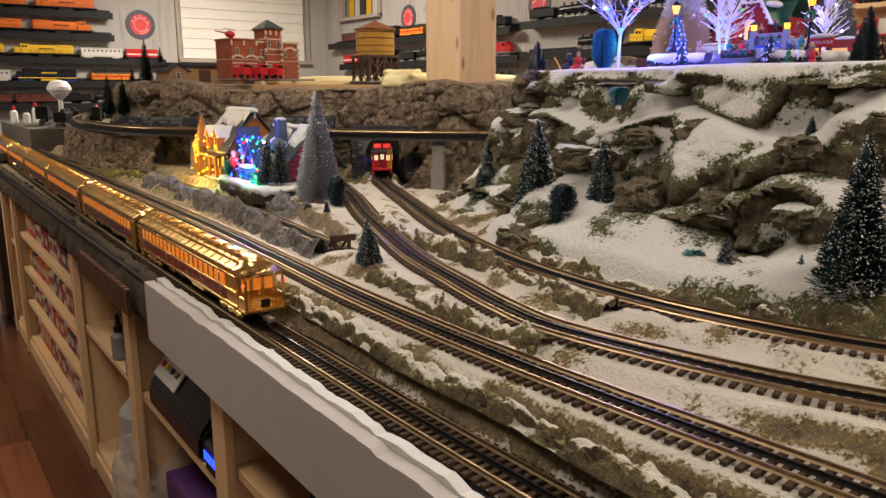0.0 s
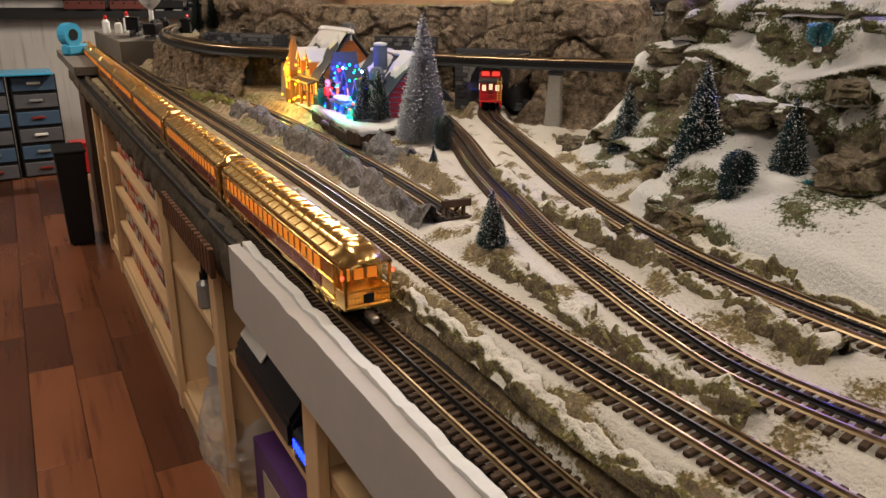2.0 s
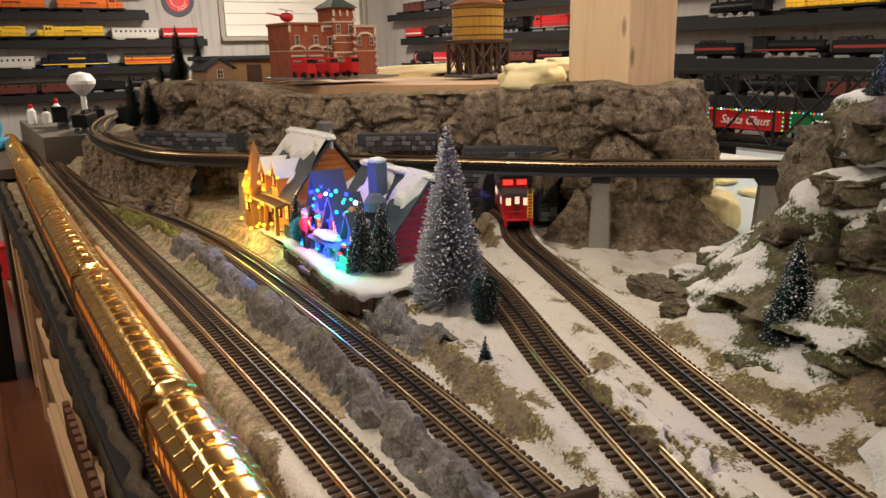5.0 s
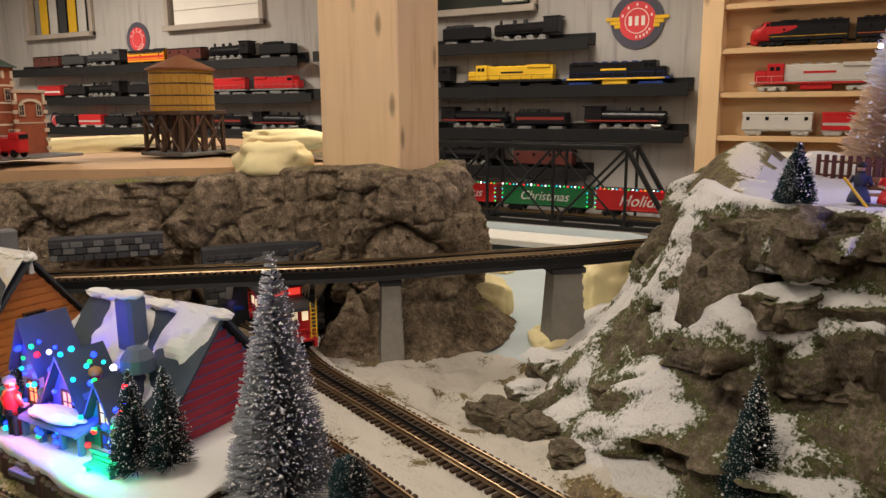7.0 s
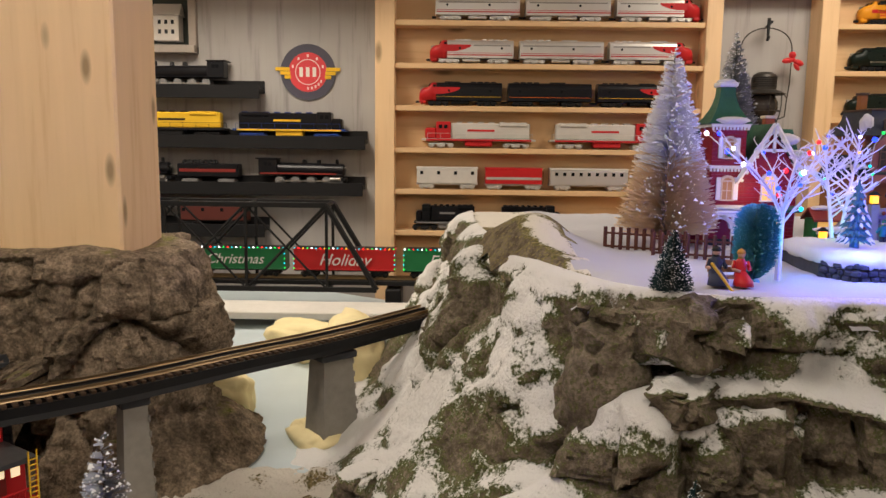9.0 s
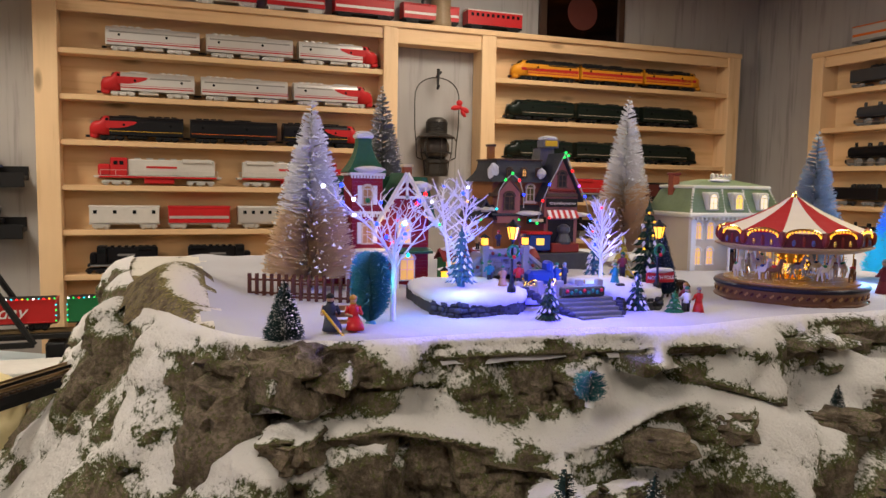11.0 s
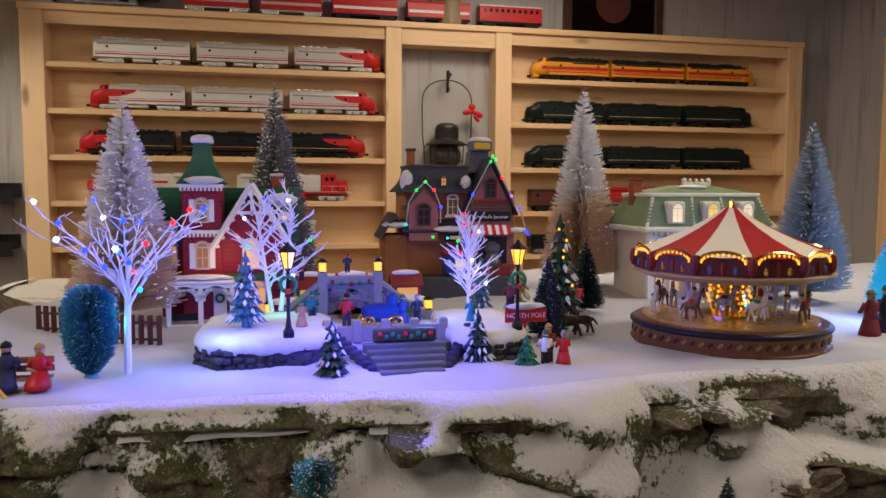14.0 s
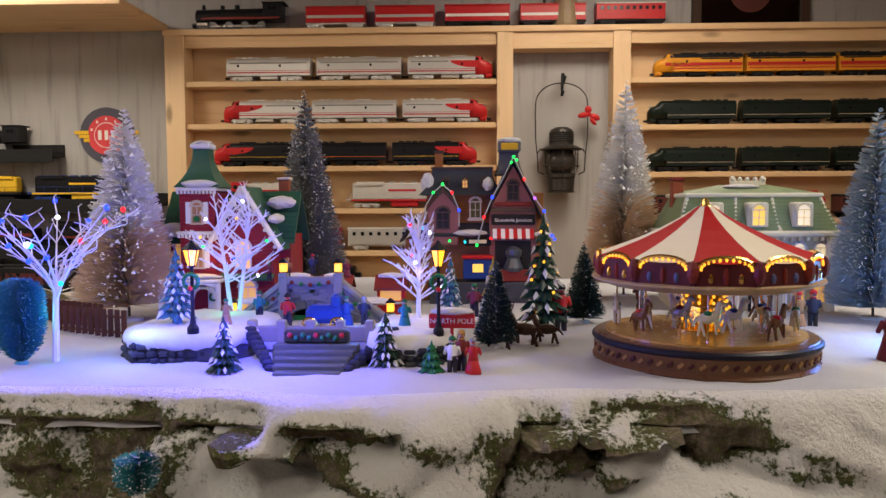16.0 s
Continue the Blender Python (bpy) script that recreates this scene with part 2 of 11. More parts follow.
def box(bm, c, s, bevel=0.0, turn=0.0, tilt=(0, 0)):
    """A box with centre c and size s, edges eased by bevel."""
    m = pose(c[0], c[1], c[2], tilt[0], tilt[1], turn) @ Matrix.Diagonal((s[0], s[1], s[2], 1))
    r = bmesh.ops.create_cube(bm, size=1.0, matrix=m)
    if bevel:
        edges = list({e for v in r["verts"] for e in v.link_edges})
        bmesh.ops.bevel(bm, geom=edges, offset=bevel, segments=1, affect="EDGES", profile=0.5)
    return bm


def rod(bm, a, b, r0, r1=None, n=8, caps=True):
    a, b = Vector(a), Vector(b)
    d = b - a
    if d.length < 1e-7:
        return bm
    q = d.to_track_quat("Z", "Y").to_matrix().to_4x4()
    bmesh.ops.create_cone(bm, cap_ends=caps, segments=n, radius1=r0, radius2=r0 if r1 is None else max(r1, 1e-5), depth=d.length,
                          matrix=Matrix.Translation((a + b) / 2) @ q)
    return bm


def ball(bm, c, r, n=8, squash=(1, 1, 1)):
    bmesh.ops.create_uvsphere(bm, u_segments=n, v_segments=max(4, n // 2 + 1), radius=1.0,
                              matrix=Matrix.Translation(c) @ Matrix.Diagonal((r * squash[0], r * squash[1], r * squash[2], 1)))
    return bm


def lathe(bm, profile, n=24, centre=(0, 0, 0)):
    """Turns a profile of (radius, height) about the vertical."""
    rings = []
    for r, z in profile:
        rings.append([bm.verts.new((centre[0] + r * math.cos(2 * math.pi * k / n), centre[1] + r * math.sin(2 * math.pi * k / n), centre[2] + z)) for k in range(n)])
    for lo, hi in zip(rings[:-1], rings[1:]):
        for k in range(n):
            bm.faces.new((lo[k], lo[(k + 1) % n], hi[(k + 1) % n], hi[k]))
    for ring, flip in ((rings[0], True), (rings[-1], False)):
        if (ring[0].co - ring[n // 2].co).length > 1e-5:
            bm.faces.new(ring[::-1] if flip else ring)
    return bm


def extrude_x(bm, outline, x0, x1):
    """An outline of (y, z) points, pushed along x."""
    a = [bm.verts.new((x0, y, z)) for y, z in outline]
    b = [bm.verts.new((x1, y, z)) for y, z in outline]
    n = len(outline)
    for k in range(n):
        bm.faces.new((a[k], a[(k + 1) % n], b[(k + 1) % n], b[k]))
    bm.faces.new(a[::-1])
    bm.faces.new(b)
    bmesh.ops.recalc_face_normals(bm, faces=bm.faces[:])
    return bm


def extrude_z(bm, outline, z0, z1):
    a = [bm.verts.new((x, y, z0)) for x, y in outline]
    b = [bm.verts.new((x, y, z1)) for x, y in outline]
    n = len(outline)
    for k in range(n):
        bm.faces.new((a[k], a[(k + 1) % n], b[(k + 1) % n], b[k]))
    bm.faces.new(a[::-1])
    bm.faces.new(b)
    bmesh.ops.recalc_face_normals(bm, faces=bm.faces[:])
    return bm


def curve_points(pts, step):
    """A smooth line through the points, cut at even steps: place and heading."""
    p = [Vector((*q, 0)) if len(q) == 2 else Vector(q) for q in pts]
    p = [2 * p[0] - p[1]] + p + [2 * p[-1] - p[-2]]
    fine = []
    for i in range(1, len(p) - 2):
        for k in range(40):
            u = k / 40
            a, b, c, d = p[i - 1:i + 3]
            fine.append(0.5 * (2 * b + (c - a) * u + (2 * a - 5 * b + 4 * c - d) * u * u + (3 * b - a - 3 * c + d) * u ** 3))
    fine.append(p[-2])
    out, run = [fine[0]], 0.0
    for a, b in zip(fine[:-1], fine[1:]):
        d = (b - a).length
        while run + d >= step:
            k = (step - run) / d
            a = a + (b - a) * k
            out.append(a.copy())
            d, run = (b - a).length, 0.0
        run += d
    return [(q, (out[min(i + 1, len(out) - 1)] - out[max(i - 1, 0)]).normalized()) for i, q in enumerate(out)]


def smooth(a, b, x):
    u = np.clip((x - a) / (b - a), 0, 1)
    return u * u * (3 - 2 * u)


def rumple(x, y, scale, seed=0.0):
    return noise.fractal(Vector((x * scale, y * scale, seed)), 1.0, 2.1, 4)


def text_mesh(name, words, size, material, m, parent=None, label="", shear=0.0):
    cu = bpy.data.curves.new(name, "FONT")
    cu.body, cu.size, cu.extrude, cu.align_x, cu.align_y, cu.shear = words, size, size * 0.02, "CENTER", "CENTER", shear
    tmp = bpy.data.objects.new(name, cu)
    me = bpy.data.meshes.new_from_object(tmp)
    bpy.data.objects.remove(tmp)
    bpy.data.curves.remove(cu)
    me.transform(m)
    me.materials.clear()
    me.materials.append(material)
    ob = new(name, me)
    if parent:
        ob.parent = parent
    return tagged(ob, label) if label else ob


def settle(ob, low, high, passes=3, lift=0.003, soften=0.8, patchy=0.3, scale=9.0, slope=1.0, brow=0.0):
    """Lets snow lie where the broad shape looks up: softens and lifts it there and notes how much lies at each vertex."""
    me = ob.data
    n, ne = len(me.vertices), len(me.edges)
    co, no, ed = np.zeros(n * 3), np.zeros(n * 3), np.zeros(ne * 2, dtype=np.int32)
    me.vertices.foreach_get("co", co)
    me.vertices.foreach_get("normal", no)
    me.edges.foreach_get("vertices", ed)
    co, a, b = co.reshape(-1, 3), ed[0::2], ed[1::2]
    deg = np.maximum(1.0, np.bincount(a, minlength=n) + np.bincount(b, minlength=n))

    def spread(v):
        return 0.5 * v + 0.5 * (np.bincount(a, v[b], n) + np.bincount(b, v[a], n)) / deg

    up, soft = no.reshape(-1, 3)[:, 2].copy(), [co[:, k].copy() for k in range(3)]
    if np.median(up) < 0:
        up = -up
    for _ in range(passes):
        up = spread(up)
        soft = [spread(v) for v in soft]
    hum = np.array([noise.fractal(Vector(c) * scale, 1.0, 2.1, 4) for c in co.tolist()])
    ledge = brow * smooth(1.03, 1.12, co[:, 2]) * (0.35 + 0.65 * smooth(1.20, 0.95, co[:, 1]))
    lie = smooth(low, high, slope * up + 0.8 * (1 - slope) + patchy * hum + ledge)
    k = (lie * soften)[:, None]
    co = co * (1 - k) + np.stack(soft, 1) * k
    co[:, 2] += lift * lie
    me.vertices.foreach_set("co", co.ravel())
    me.attributes.new("lie", "FLOAT", "POINT").data.foreach_set("value", lie.astype(np.float32))
    me.update()
    return ob


# ---- room ----
EAST, NORTH, SOUTH, WEST = 3.61, 6.72, -1.18, -2.6


def wall(name, c, s, holes=()):
    """A panelled wall with thickness; holes are (axis range, z range) cut right through."""
    root = thing(name, (0, 0, 0), label="grey wood-grain panelled basement wall", category="wall", kind="structure")
    bm = bmesh.new()
    ax = 0 if s[0] > s[1] else 1
    lo, hi = c[ax] - s[ax] / 2, c[ax] + s[ax] / 2
    cuts = sorted({lo, hi, *[h[0] for h in holes], *[h[1] for h in holes]})
    for a, b in zip(cuts[:-1], cuts[1:]):
        spans = [(0.0, CEILING)]
        for h in holes:
            if h[0] <= a + 1e-6 and h[1] >= b - 1e-6:
                spans = [(0.0, h[2]), (h[3], CEILING)]
        for z0, z1 in spans:
            cc, sz = list(c), list(s)
            cc[ax], sz[ax], cc[2], sz[2] = (a + b) / 2, b - a, (z0 + z1) / 2, z1 - z0
            box(bm, cc, sz)
    part("wall_board", bm, PANEL, root)
    return root


wall("wall_east", (EAST + 0.06, (NORTH + SOUTH) / 2, 1), (0.12, NORTH - SOUTH, 2), [(5.72, 6.38, 1.745, 2.25), (4.30, 5.03, 1.735, 2.25), (2.74, 3.35, 1.70, 2.2)])
wall("wall_north", ((EAST + WEST) / 2, NORTH + 0.06, 1), (EAST - WEST, 0.12, 2), [(2.24, 3.42, 1.38, 2.2)])
wall("wall_south", ((EAST + WEST) / 2, SOUTH - 0.06, 1), (EAST - WEST, 0.12, 2))
wall("wall_west", (WEST - 0.06, (NORTH + SOUTH) / 2, 1), (0.12, NORTH - SOUTH, 2))

ceiling = thing("ceiling", (0, 0, CEILING), label="open basement ceiling of brown boards and joists", category="ceiling", kind="structure")
bm = bmesh.new()
box(bm, ((EAST + WEST) / 2, (NORTH + SOUTH) / 2, 0.13), (EAST - WEST + 0.3, NORTH - SOUTH + 0.3, 0.06))
for k in range(20):
    box(bm, ((EAST + WEST) / 2, SOUTH + 0.2 + 0.4 * k, 0.045), (EAST - WEST - 0.02, 0.04, 0.11))
part("joist_deck", bm, JOIST, ceiling)
# added glowing panels, never in view, one at each ceiling lamp
for lx, ly, lw in UNSEEN_CEILING_LAMPS:
    cl = thing("ceiling_light", (lx, ly, CEILING - 0.055), label="unseen ceiling light panel, added to light the room", category="lamp", group="ceiling lights")
    part("frame", box(bmesh.new(), (0, 0, 0.02), (0.56, 0.56, 0.03), 0.004), WHITE, cl)
    part("diffuser", box(bmesh.new(), (0, 0, 0.0), (0.5, 0.5, 0.008)), glow("lamp_diffuser", (1.0, 0.84, 0.66), 1.6), cl)

floor = thing("floor", (0, 0, 0), label="reddish brown laminate plank floor", category="floor", kind="structure")
part("subfloor", box(bmesh.new(), ((EAST + WEST) / 2, (NORTH + SOUTH) / 2, -0.06), (EAST - WEST + 0.3, NORTH - SOUTH + 0.3, 0.1)), JOIST, floor)

# tall pine post that stands on the rock spur
post = thing("timber_post", (1.837, 2.325, 0), label="square bare pine post with knots, rising from the rock", category="post")
part("timber", box(bmesh.new(), (0, 0, 1.745), (0.16, 0.195, 1.23), 0.004), timber("post_pine", (0.88, 0.66, 0.41), (0.66, 0.42, 0.20), "Z", 1.0, knot=1.5), post)


def window(name, c, w, h, depth_axis, label, blind=False):
    win = thing(name, c, 0, label, "window", kind="structure")
    d = 0.03
    def put(nm, cc, ss, mt, lab=""):
        if depth_axis == 1:
            part(nm, box(bmesh.new(), (cc[0], cc[1], cc[2]), (ss[0], ss[1], ss[2]), 0.002), mt, win, lab)
        else:
            part(nm, box(bmesh.new(), (cc[1], cc[0], cc[2]), (ss[1], ss[0], ss[2]), 0.002), mt, win, lab)
    fm = paint("window_trim", (0.34, 0.30, 0.26), 0.6)
    put("window_frame", (-w / 2, 0, 0), (d, 0.05, h + d), fm)
    put("window_frame", (w / 2, 0, 0), (d, 0.05, h + d), fm)
    put("window_frame", (0, 0, h / 2), (w - d, 0.05, d), fm)
    put("window_sill", (0, -0.012 if depth_axis == 1 else -0.012, -h / 2 - 0.004), (w + 0.03, 0.075, d), fm)
    if blind:
        for k in range(int(h / 0.082)):
            put("slat", (0, 0.01, -h / 2 + 0.055 + 0.082 * k), (w - 2.2 * d, 0.012, 0.0795), WHITE, "white window slat")
        put("backing", (0, 0.045, 0), (w, 0.02, h), WHITE)
    else:
        put("backing", (0, 0.10, 0), (w, 0.02, h), paint("window_dark", (0.05, 0.06, 0.05), 0.5))
    return win


window("window_north", (2.83, NORTH, 1.79), 1.18, 0.82, 1, "window closed by wide white horizontal slats", True)
window("window_1", (EAST, 6.05, 1.9975), 0.66, 0.505, 0, "basement window with yellow and white banners inside")
window("window_2", (EAST, 4.665, 1.9925), 0.73, 0.515, 0, "basement window closed by a white blind", True)
window("window_3", (EAST, 3.045, 1.95), 0.61, 0.5, 0, "dark basement window with a small house model on its sill")

# ---- layout: ground ----
FRONT_Z, SECOND_Z, SIDING_Z, LOW_Z, TOP_Z = 0.795, 0.850, 0.845, 0.865, 1.178
GAUGE = 0.040
BRIDGE_Z = 1.010

FRONT_LINE = [(0.645, -1.10), (0.64, 0.3), (0.628, 0.9), (0.626, 1.5), (0.632, 2.2), (0.645, 3.0), (0.67, 4.2), (0.70, 5.5)]
SECOND_LINE = [(0.90, -1.10), (0.83, -0.3), (0.765, 0.4), (0.735, 0.75), (0.727, 1.1), (0.738, 1.4), (0.751, 1.76), (0.757, 2.28), (0.76, 3.0), (0.77, 4.0), (0.80, 5.4)]
SIDING_LINE = [(0.872, 1.44), (0.897, 1.70), (0.918, 2.05), (0.932, 2.50), (0.915, 2.85), (0.875, 3.17), (0.822, 3.52), (0.79, 4.0), (0.80, 4.7), (0.86, 5.4)]
THIRD_LINE = [(1.30, 2.26), (1.195, 1.98), (1.136, 1.838), (1.06, 1.66), (0.978, 1.44), (0.905, 1.235), (0.865, 1.07), (0.832, 0.92), (0.824, 0.80), (0.867, 0.60), (0.93, 0.44), (1.04, 0.24), (1.20, 0.02), (1.34, -0.2)]
FOURTH_LINE = [(2.05, 3.20), (1.82, 2.87), (1.635, 2.58), (1.545, 2.38), (1.431, 2.20), (1.342, 1.995), (1.231, 1.725), (1.15, 1.53), (1.08, 1.34), (1.03, 1.16), (1.005, 1.0), (1.003, 0.80), (1.035, 0.63), (1.085, 0.50), (1.18, 0.32), (1.33, 0.12)]
BRIDGE_LINE = [(1.13, 4.83), (1.0, 4.42), (0.91, 4.0), (0.88, 3.63), (0.895, 3.30), (0.95, 3.03), (1.163, 2.738), (1.454, 2.376), (1.60, 2.195), (1.75, 2.055), (1.88, 1.93), (2.05, 1.80), (2.20, 1.70)]


def lerp(x, xs, ys):
    return float(np.interp(x, xs, ys))


def near_line(x, y, line):
    best = 9.0
    for (ax, ay), (bx, by) in zip(line[:-1], line[1:]):
        dx, dy = bx - ax, by - ay
        u = min(1.0, max(0.0, ((x - ax) * dx + (y - ay) * dy) / (dx * dx + dy * dy)))
        best = min(best, (x - ax - u * dx) ** 2 + (y - ay - u * dy) ** 2)
    return math.sqrt(best)


def facets(p, size, stretch=1.3):
    """Relief of broken rock: flat tilted faces with steps and narrow cracks between them."""
    q = Vector((p[0] / size, p[1] / size, p[2] / (size * stretch)))
    q += 0.16 * noise.noise_vector(q * 2.1)
    d, pts = noise.voronoi(q)
    crack = max(0.0, 1.0 - (d[1] - d[0]) / 0.09)
    return 1.1 * noise.noise(pts[0] * 3.7) + 1.5 * (q - pts[0]).dot(noise.noise_vector(pts[0] * 5.1)) - 0.45 * crack


def low_height(x, y):
    n1, n2, n3 = rumple(x, y, 6), rumple(x, y, 20, 3.1), rumple(x, y, 55, 7.7)
    z = LOW_Z - 0.004 + 0.014 * n1 + 0.007 * n2 + 0.003 * n3
    z += 0.07 * float(smooth(1.14, 1.36, x - 0.05 * n1)) * float(smooth(1.55, 1.35, y)) + 0.015 * float(smooth(1.05, 1.2, x)) * float(smooth(1.5, 1.3, y))
    z += (SECOND_Z - 0.006 + 0.006 * n2 - z) * float(smooth(0.84, 0.79, x - 0.25 * max(0.0, 0.4 - y)))
    z += (FRONT_Z - 0.010 + 0.003 * n2 - z) * float(smooth(0.690, 0.660, x + 0.010 * n2))
    z += (0.812 - z) * float(smooth(1.30, 1.44, x + 0.03 * n1)) * float(smooth(1.66, 1.80, y + 0.1 * n1))
    z -= 0.035 * float(smooth(1.74, 1.82, x + 0.02 * n1)) * float(smooth(1.70, 1.78, y))
    z += 0.022 * math.exp(-((x - 1.48) / 0.10) ** 2 - ((y - 2.06) / 0.10) ** 2)
    d = min(near_line(x, y, FOURTH_LINE), near_line(x, y, THIRD_LINE), near_line(x, y, SECOND_LINE))
    if y < 2.2 and x > 0.70:
        z += 0.011 * float(smooth(0.040, 0.068, d)) * (0.5 + facets((x, y, 0.0), 0.075) + 0.45 * facets((x, y, 2.0), 0.028))
    for line, lz in ((FRONT_LINE, FRONT_Z), (SECOND_LINE, SECOND_Z), (SIDING_LINE, SIDING_Z), (THIRD_LINE, LOW_Z), (FOURTH_LINE, LOW_Z)):
        d = near_line(x, y, line)
        if d < 0.085:
            z += (lz - 0.0095 + 0.0015 * n3 - z) * float(smooth(0.078, 0.042, d))
    return z


def low_mesh():
    """The low ground; bed or snow is told by the distance from the tracks."""
    step = 0.0092
    xs, ys = np.arange(0.603, 2.0, step), np.arange(-1.10, 4.4, step)
    nx, verts, faces, mat = len(xs), [], [], []
    for y in ys:
        for x in xs:
            verts.append((float(x), float(y), low_height(float(x), float(y))))
    for j in range(len(ys) - 1):
        for i in range(nx - 1):
            x, y = float(xs[i]), float(ys[j])
            if y > 2.75 and x > 1.45:
                continue
            faces.append((j * nx + i, j * nx + i + 1, (j + 1) * nx + i + 1, (j + 1) * nx + i))
            n = rumple(x, y, 9, 2.0)
            snowy = y < 1.72 + 0.12 * n or x > 1.0 + 0.05 * n or (0.93 + 0.04 * n < x and y < 1.95) or (x > 0.80 + 0.03 * n and 1.1 < y < 1.75 + 0.1 * n)
            mat.append(2 if near_line(x, y, FRONT_LINE) < 0.022 else (1 if snowy and y < 2.4 else 0))
    ob = sheet("ground_low", verts, faces, TURF, None, "tan track bed with turf, drifting into white powder snow", True)
    ob.data.materials.append(SNOW_LOW)
    ob.data.materials.append(paint("black_roadbed", (0.03, 0.027, 0.025), 0.9, var=0.4, scale=200, bumpy=0.8))
    ob.data.polygons.foreach_set("material_index", mat)
    settle(ob, 0.62, 1.05, 1, 0.0, 0.2, 0.40, 14.0)
    return tagged(ob, category="scenery", kind="structure")


def blocks(p, size):
    """Relief of a rock casting: cells pushed in and out, with cracks between them."""
    q = Vector((p[0] / size, p[1] / size, p[2] / (size * 1.5)))
    q += 0.30 * noise.noise_vector(q * 1.3)
    d, pts = noise.voronoi(q)
    cell = noise.noise(pts[0] * 3.7)
    tilt = noise.noise_vector(pts[0] * 5.1)
    crack = math.exp(-((d[1] - d[0]) / 0.07) ** 2)
    return cell * 0.55 + 1.3 * (q - pts[0]).dot(tilt) - 0.30 * crack


def rock_sheet(name, guide, profile_at, material, label, step=0.0048, amount=0.036, cell=0.105, turn=1.0):
    """Sweeps a profile of (out, z) along a guide line and roughens it into rock."""
    line = curve_points(guide, step)
    count = 112
    rows = []
    for i, (p, h) in enumerate(line):
        prof = profile_at(p.x, p.y, i / (len(line) - 1))
        seg = [0.0]
        for a, b in zip(prof[:-1], prof[1:]):
            seg.append(seg[-1] + math.hypot(b[0] - a[0], b[1] - a[1]))
        out = Vector((-h.y, h.x, 0)) * turn
        row = []
        for k in range(count):
            s = seg[-1] * k / (count - 1)
            o, z = lerp(s, seg, [q[0] for q in prof]), lerp(s, seg, [q[1] for q in prof])
            row.append(Vector((p.x, p.y, z)) + out * o)
        rows.append(row)
    verts, n = [], len(rows)
    for i in range(n):
        for k in range(count):
            du = rows[min(i + 1, n - 1)][k] - rows[max(i - 1, 0)][k]
            dv = rows[i][min(k + 1, count - 1)] - rows[i][max(k - 1, 0)]
            nn = du.cross(dv)
            nn = nn.normalized() if nn.length > 1e-9 else Vector((0, 0, 1))
            if nn.z < 0:
                nn = -nn
            p = rows[i][k]
            steep = 1.0 - abs(nn.z)
            crag = facets(p, cell * 2.0, 1.6) + 0.52 * facets(p + Vector((5, 3, 1)), cell * 0.8, 1.15) + 0.20 * facets(p + Vector((2, 7, 3)), cell * 0.30, 0.7)
            push = amount * (0.22 + 0.78 * min(1.0, steep * 1.5)) * crag
            push += 0.006 * noise.fractal(p * 9, 1.0, 2.0, 3) + (0.0012 + 0.0035 * steep) * noise.fractal(p * 85, 0.7, 2.0, 3)
            fade = min(1.0, k / 7.0)
            flat = Vector((nn.x, nn.y, nn.z * 0.5))
            q = p + flat * push * fade
            if q.z < 1.0:
                d = min(near_line(q.x, q.y, FOURTH_LINE), near_line(q.x, q.y, THIRD_LINE))
                if d < 0.075:
                    q.z = min(q.z, LOW_Z - 0.016 + 2.2 * max(0.0, d - 0.045))
            verts.append(q)
    faces = []
    for i in range(n - 1):
        for k in range(count - 1):
            a = i * count + k
            faces.append((a, a + 1, a + count + 1, a + count))
    ob = sheet(name, [tuple(v) for v in verts], faces, material, None, label, True)
    if material is ROCKY:
        settle(ob, 0.22, 1.04, 5, 0.004, 0.9, 0.68, 8.0, 0.72, 0.31)
    ob.data.set_sharp_from_angle(angle=math.radians(46))
    return tagged(ob, category="scenery", kind="structure")


low_mesh()

HILL_EDGE = [(1.60, -1.12), (1.52, -0.6), (1.44, 0.0), (1.38, 0.38), (1.345, 0.60), (1.345, 0.80), (1.315, 0.98), (1.34, 1.12), (1.35, 1.28), (1.36, 1.40), (1.39, 1.49), (1.45, 1.56), (1.56, 1.615), (1.70, 1.65), (1.90, 1.68), (2.15, 1.70), (2.40, 1.70)]
WEST_CUT = [(-0.034, TOP_Z + 0.001), (-0.01, TOP_Z - 0.002), (0.008, 1.160), (0.016, 1.125), (0.026, 1.092), (0.062, 1.078), (0.074, 1.045), (0.082, 1.005), (0.125, 0.985), (0.140, 0.945), (0.19, 0.925), (0.23, 0.90), (0.31, 0.862)]
NORTH_CUT = [(-0.034, TOP_Z + 0.001), (-0.01, TOP_Z - 0.004), (0.012, 1.150), (0.025, 1.095), (0.06, 1.045), (0.085, 0.985), (0.105, 0.955), (0.13, 0.925), (0.16, 0.895), (0.18, 0.872), (0.21, 0.850), (0.25, 0.82), (0.31, 0.795)]


def hill_cut(x, y, u):
    k = float(smooth(1.50, 1.62, y))
    ledge = 0.03 * noise.noise(Vector((x * 3, y * 3, 0.5)))
    squeeze = 0.62 + 0.38 * float(smooth(0.2, 0.7, y)) - 0.48 * float(smooth(1.15, 1.42, y))
    out = []
    for j, ((a, z), (b, w)) in enumerate(zip(WEST_CUT, NORTH_CUT)):
        mid = 1.0 if 2 < j < 11 else 0.0
        rise = 0.060 * noise.noise(Vector((x * 5, y * 5, 0.5 + j // 3)))
        shove = 0.045 * noise.noise(Vector((x * 6, y * 6, 7.5 + j // 3)))
        out.append(((a * squeeze + shove * mid) * (1 - k) + b * k, (z + (ledge + rise) * mid) * (1 - k) + w * k))
    return out


rock_sheet("ground_hill", HILL_EDGE, hill_cut, ROCKY, "rock cliff below the village, dusted with snow and turf")

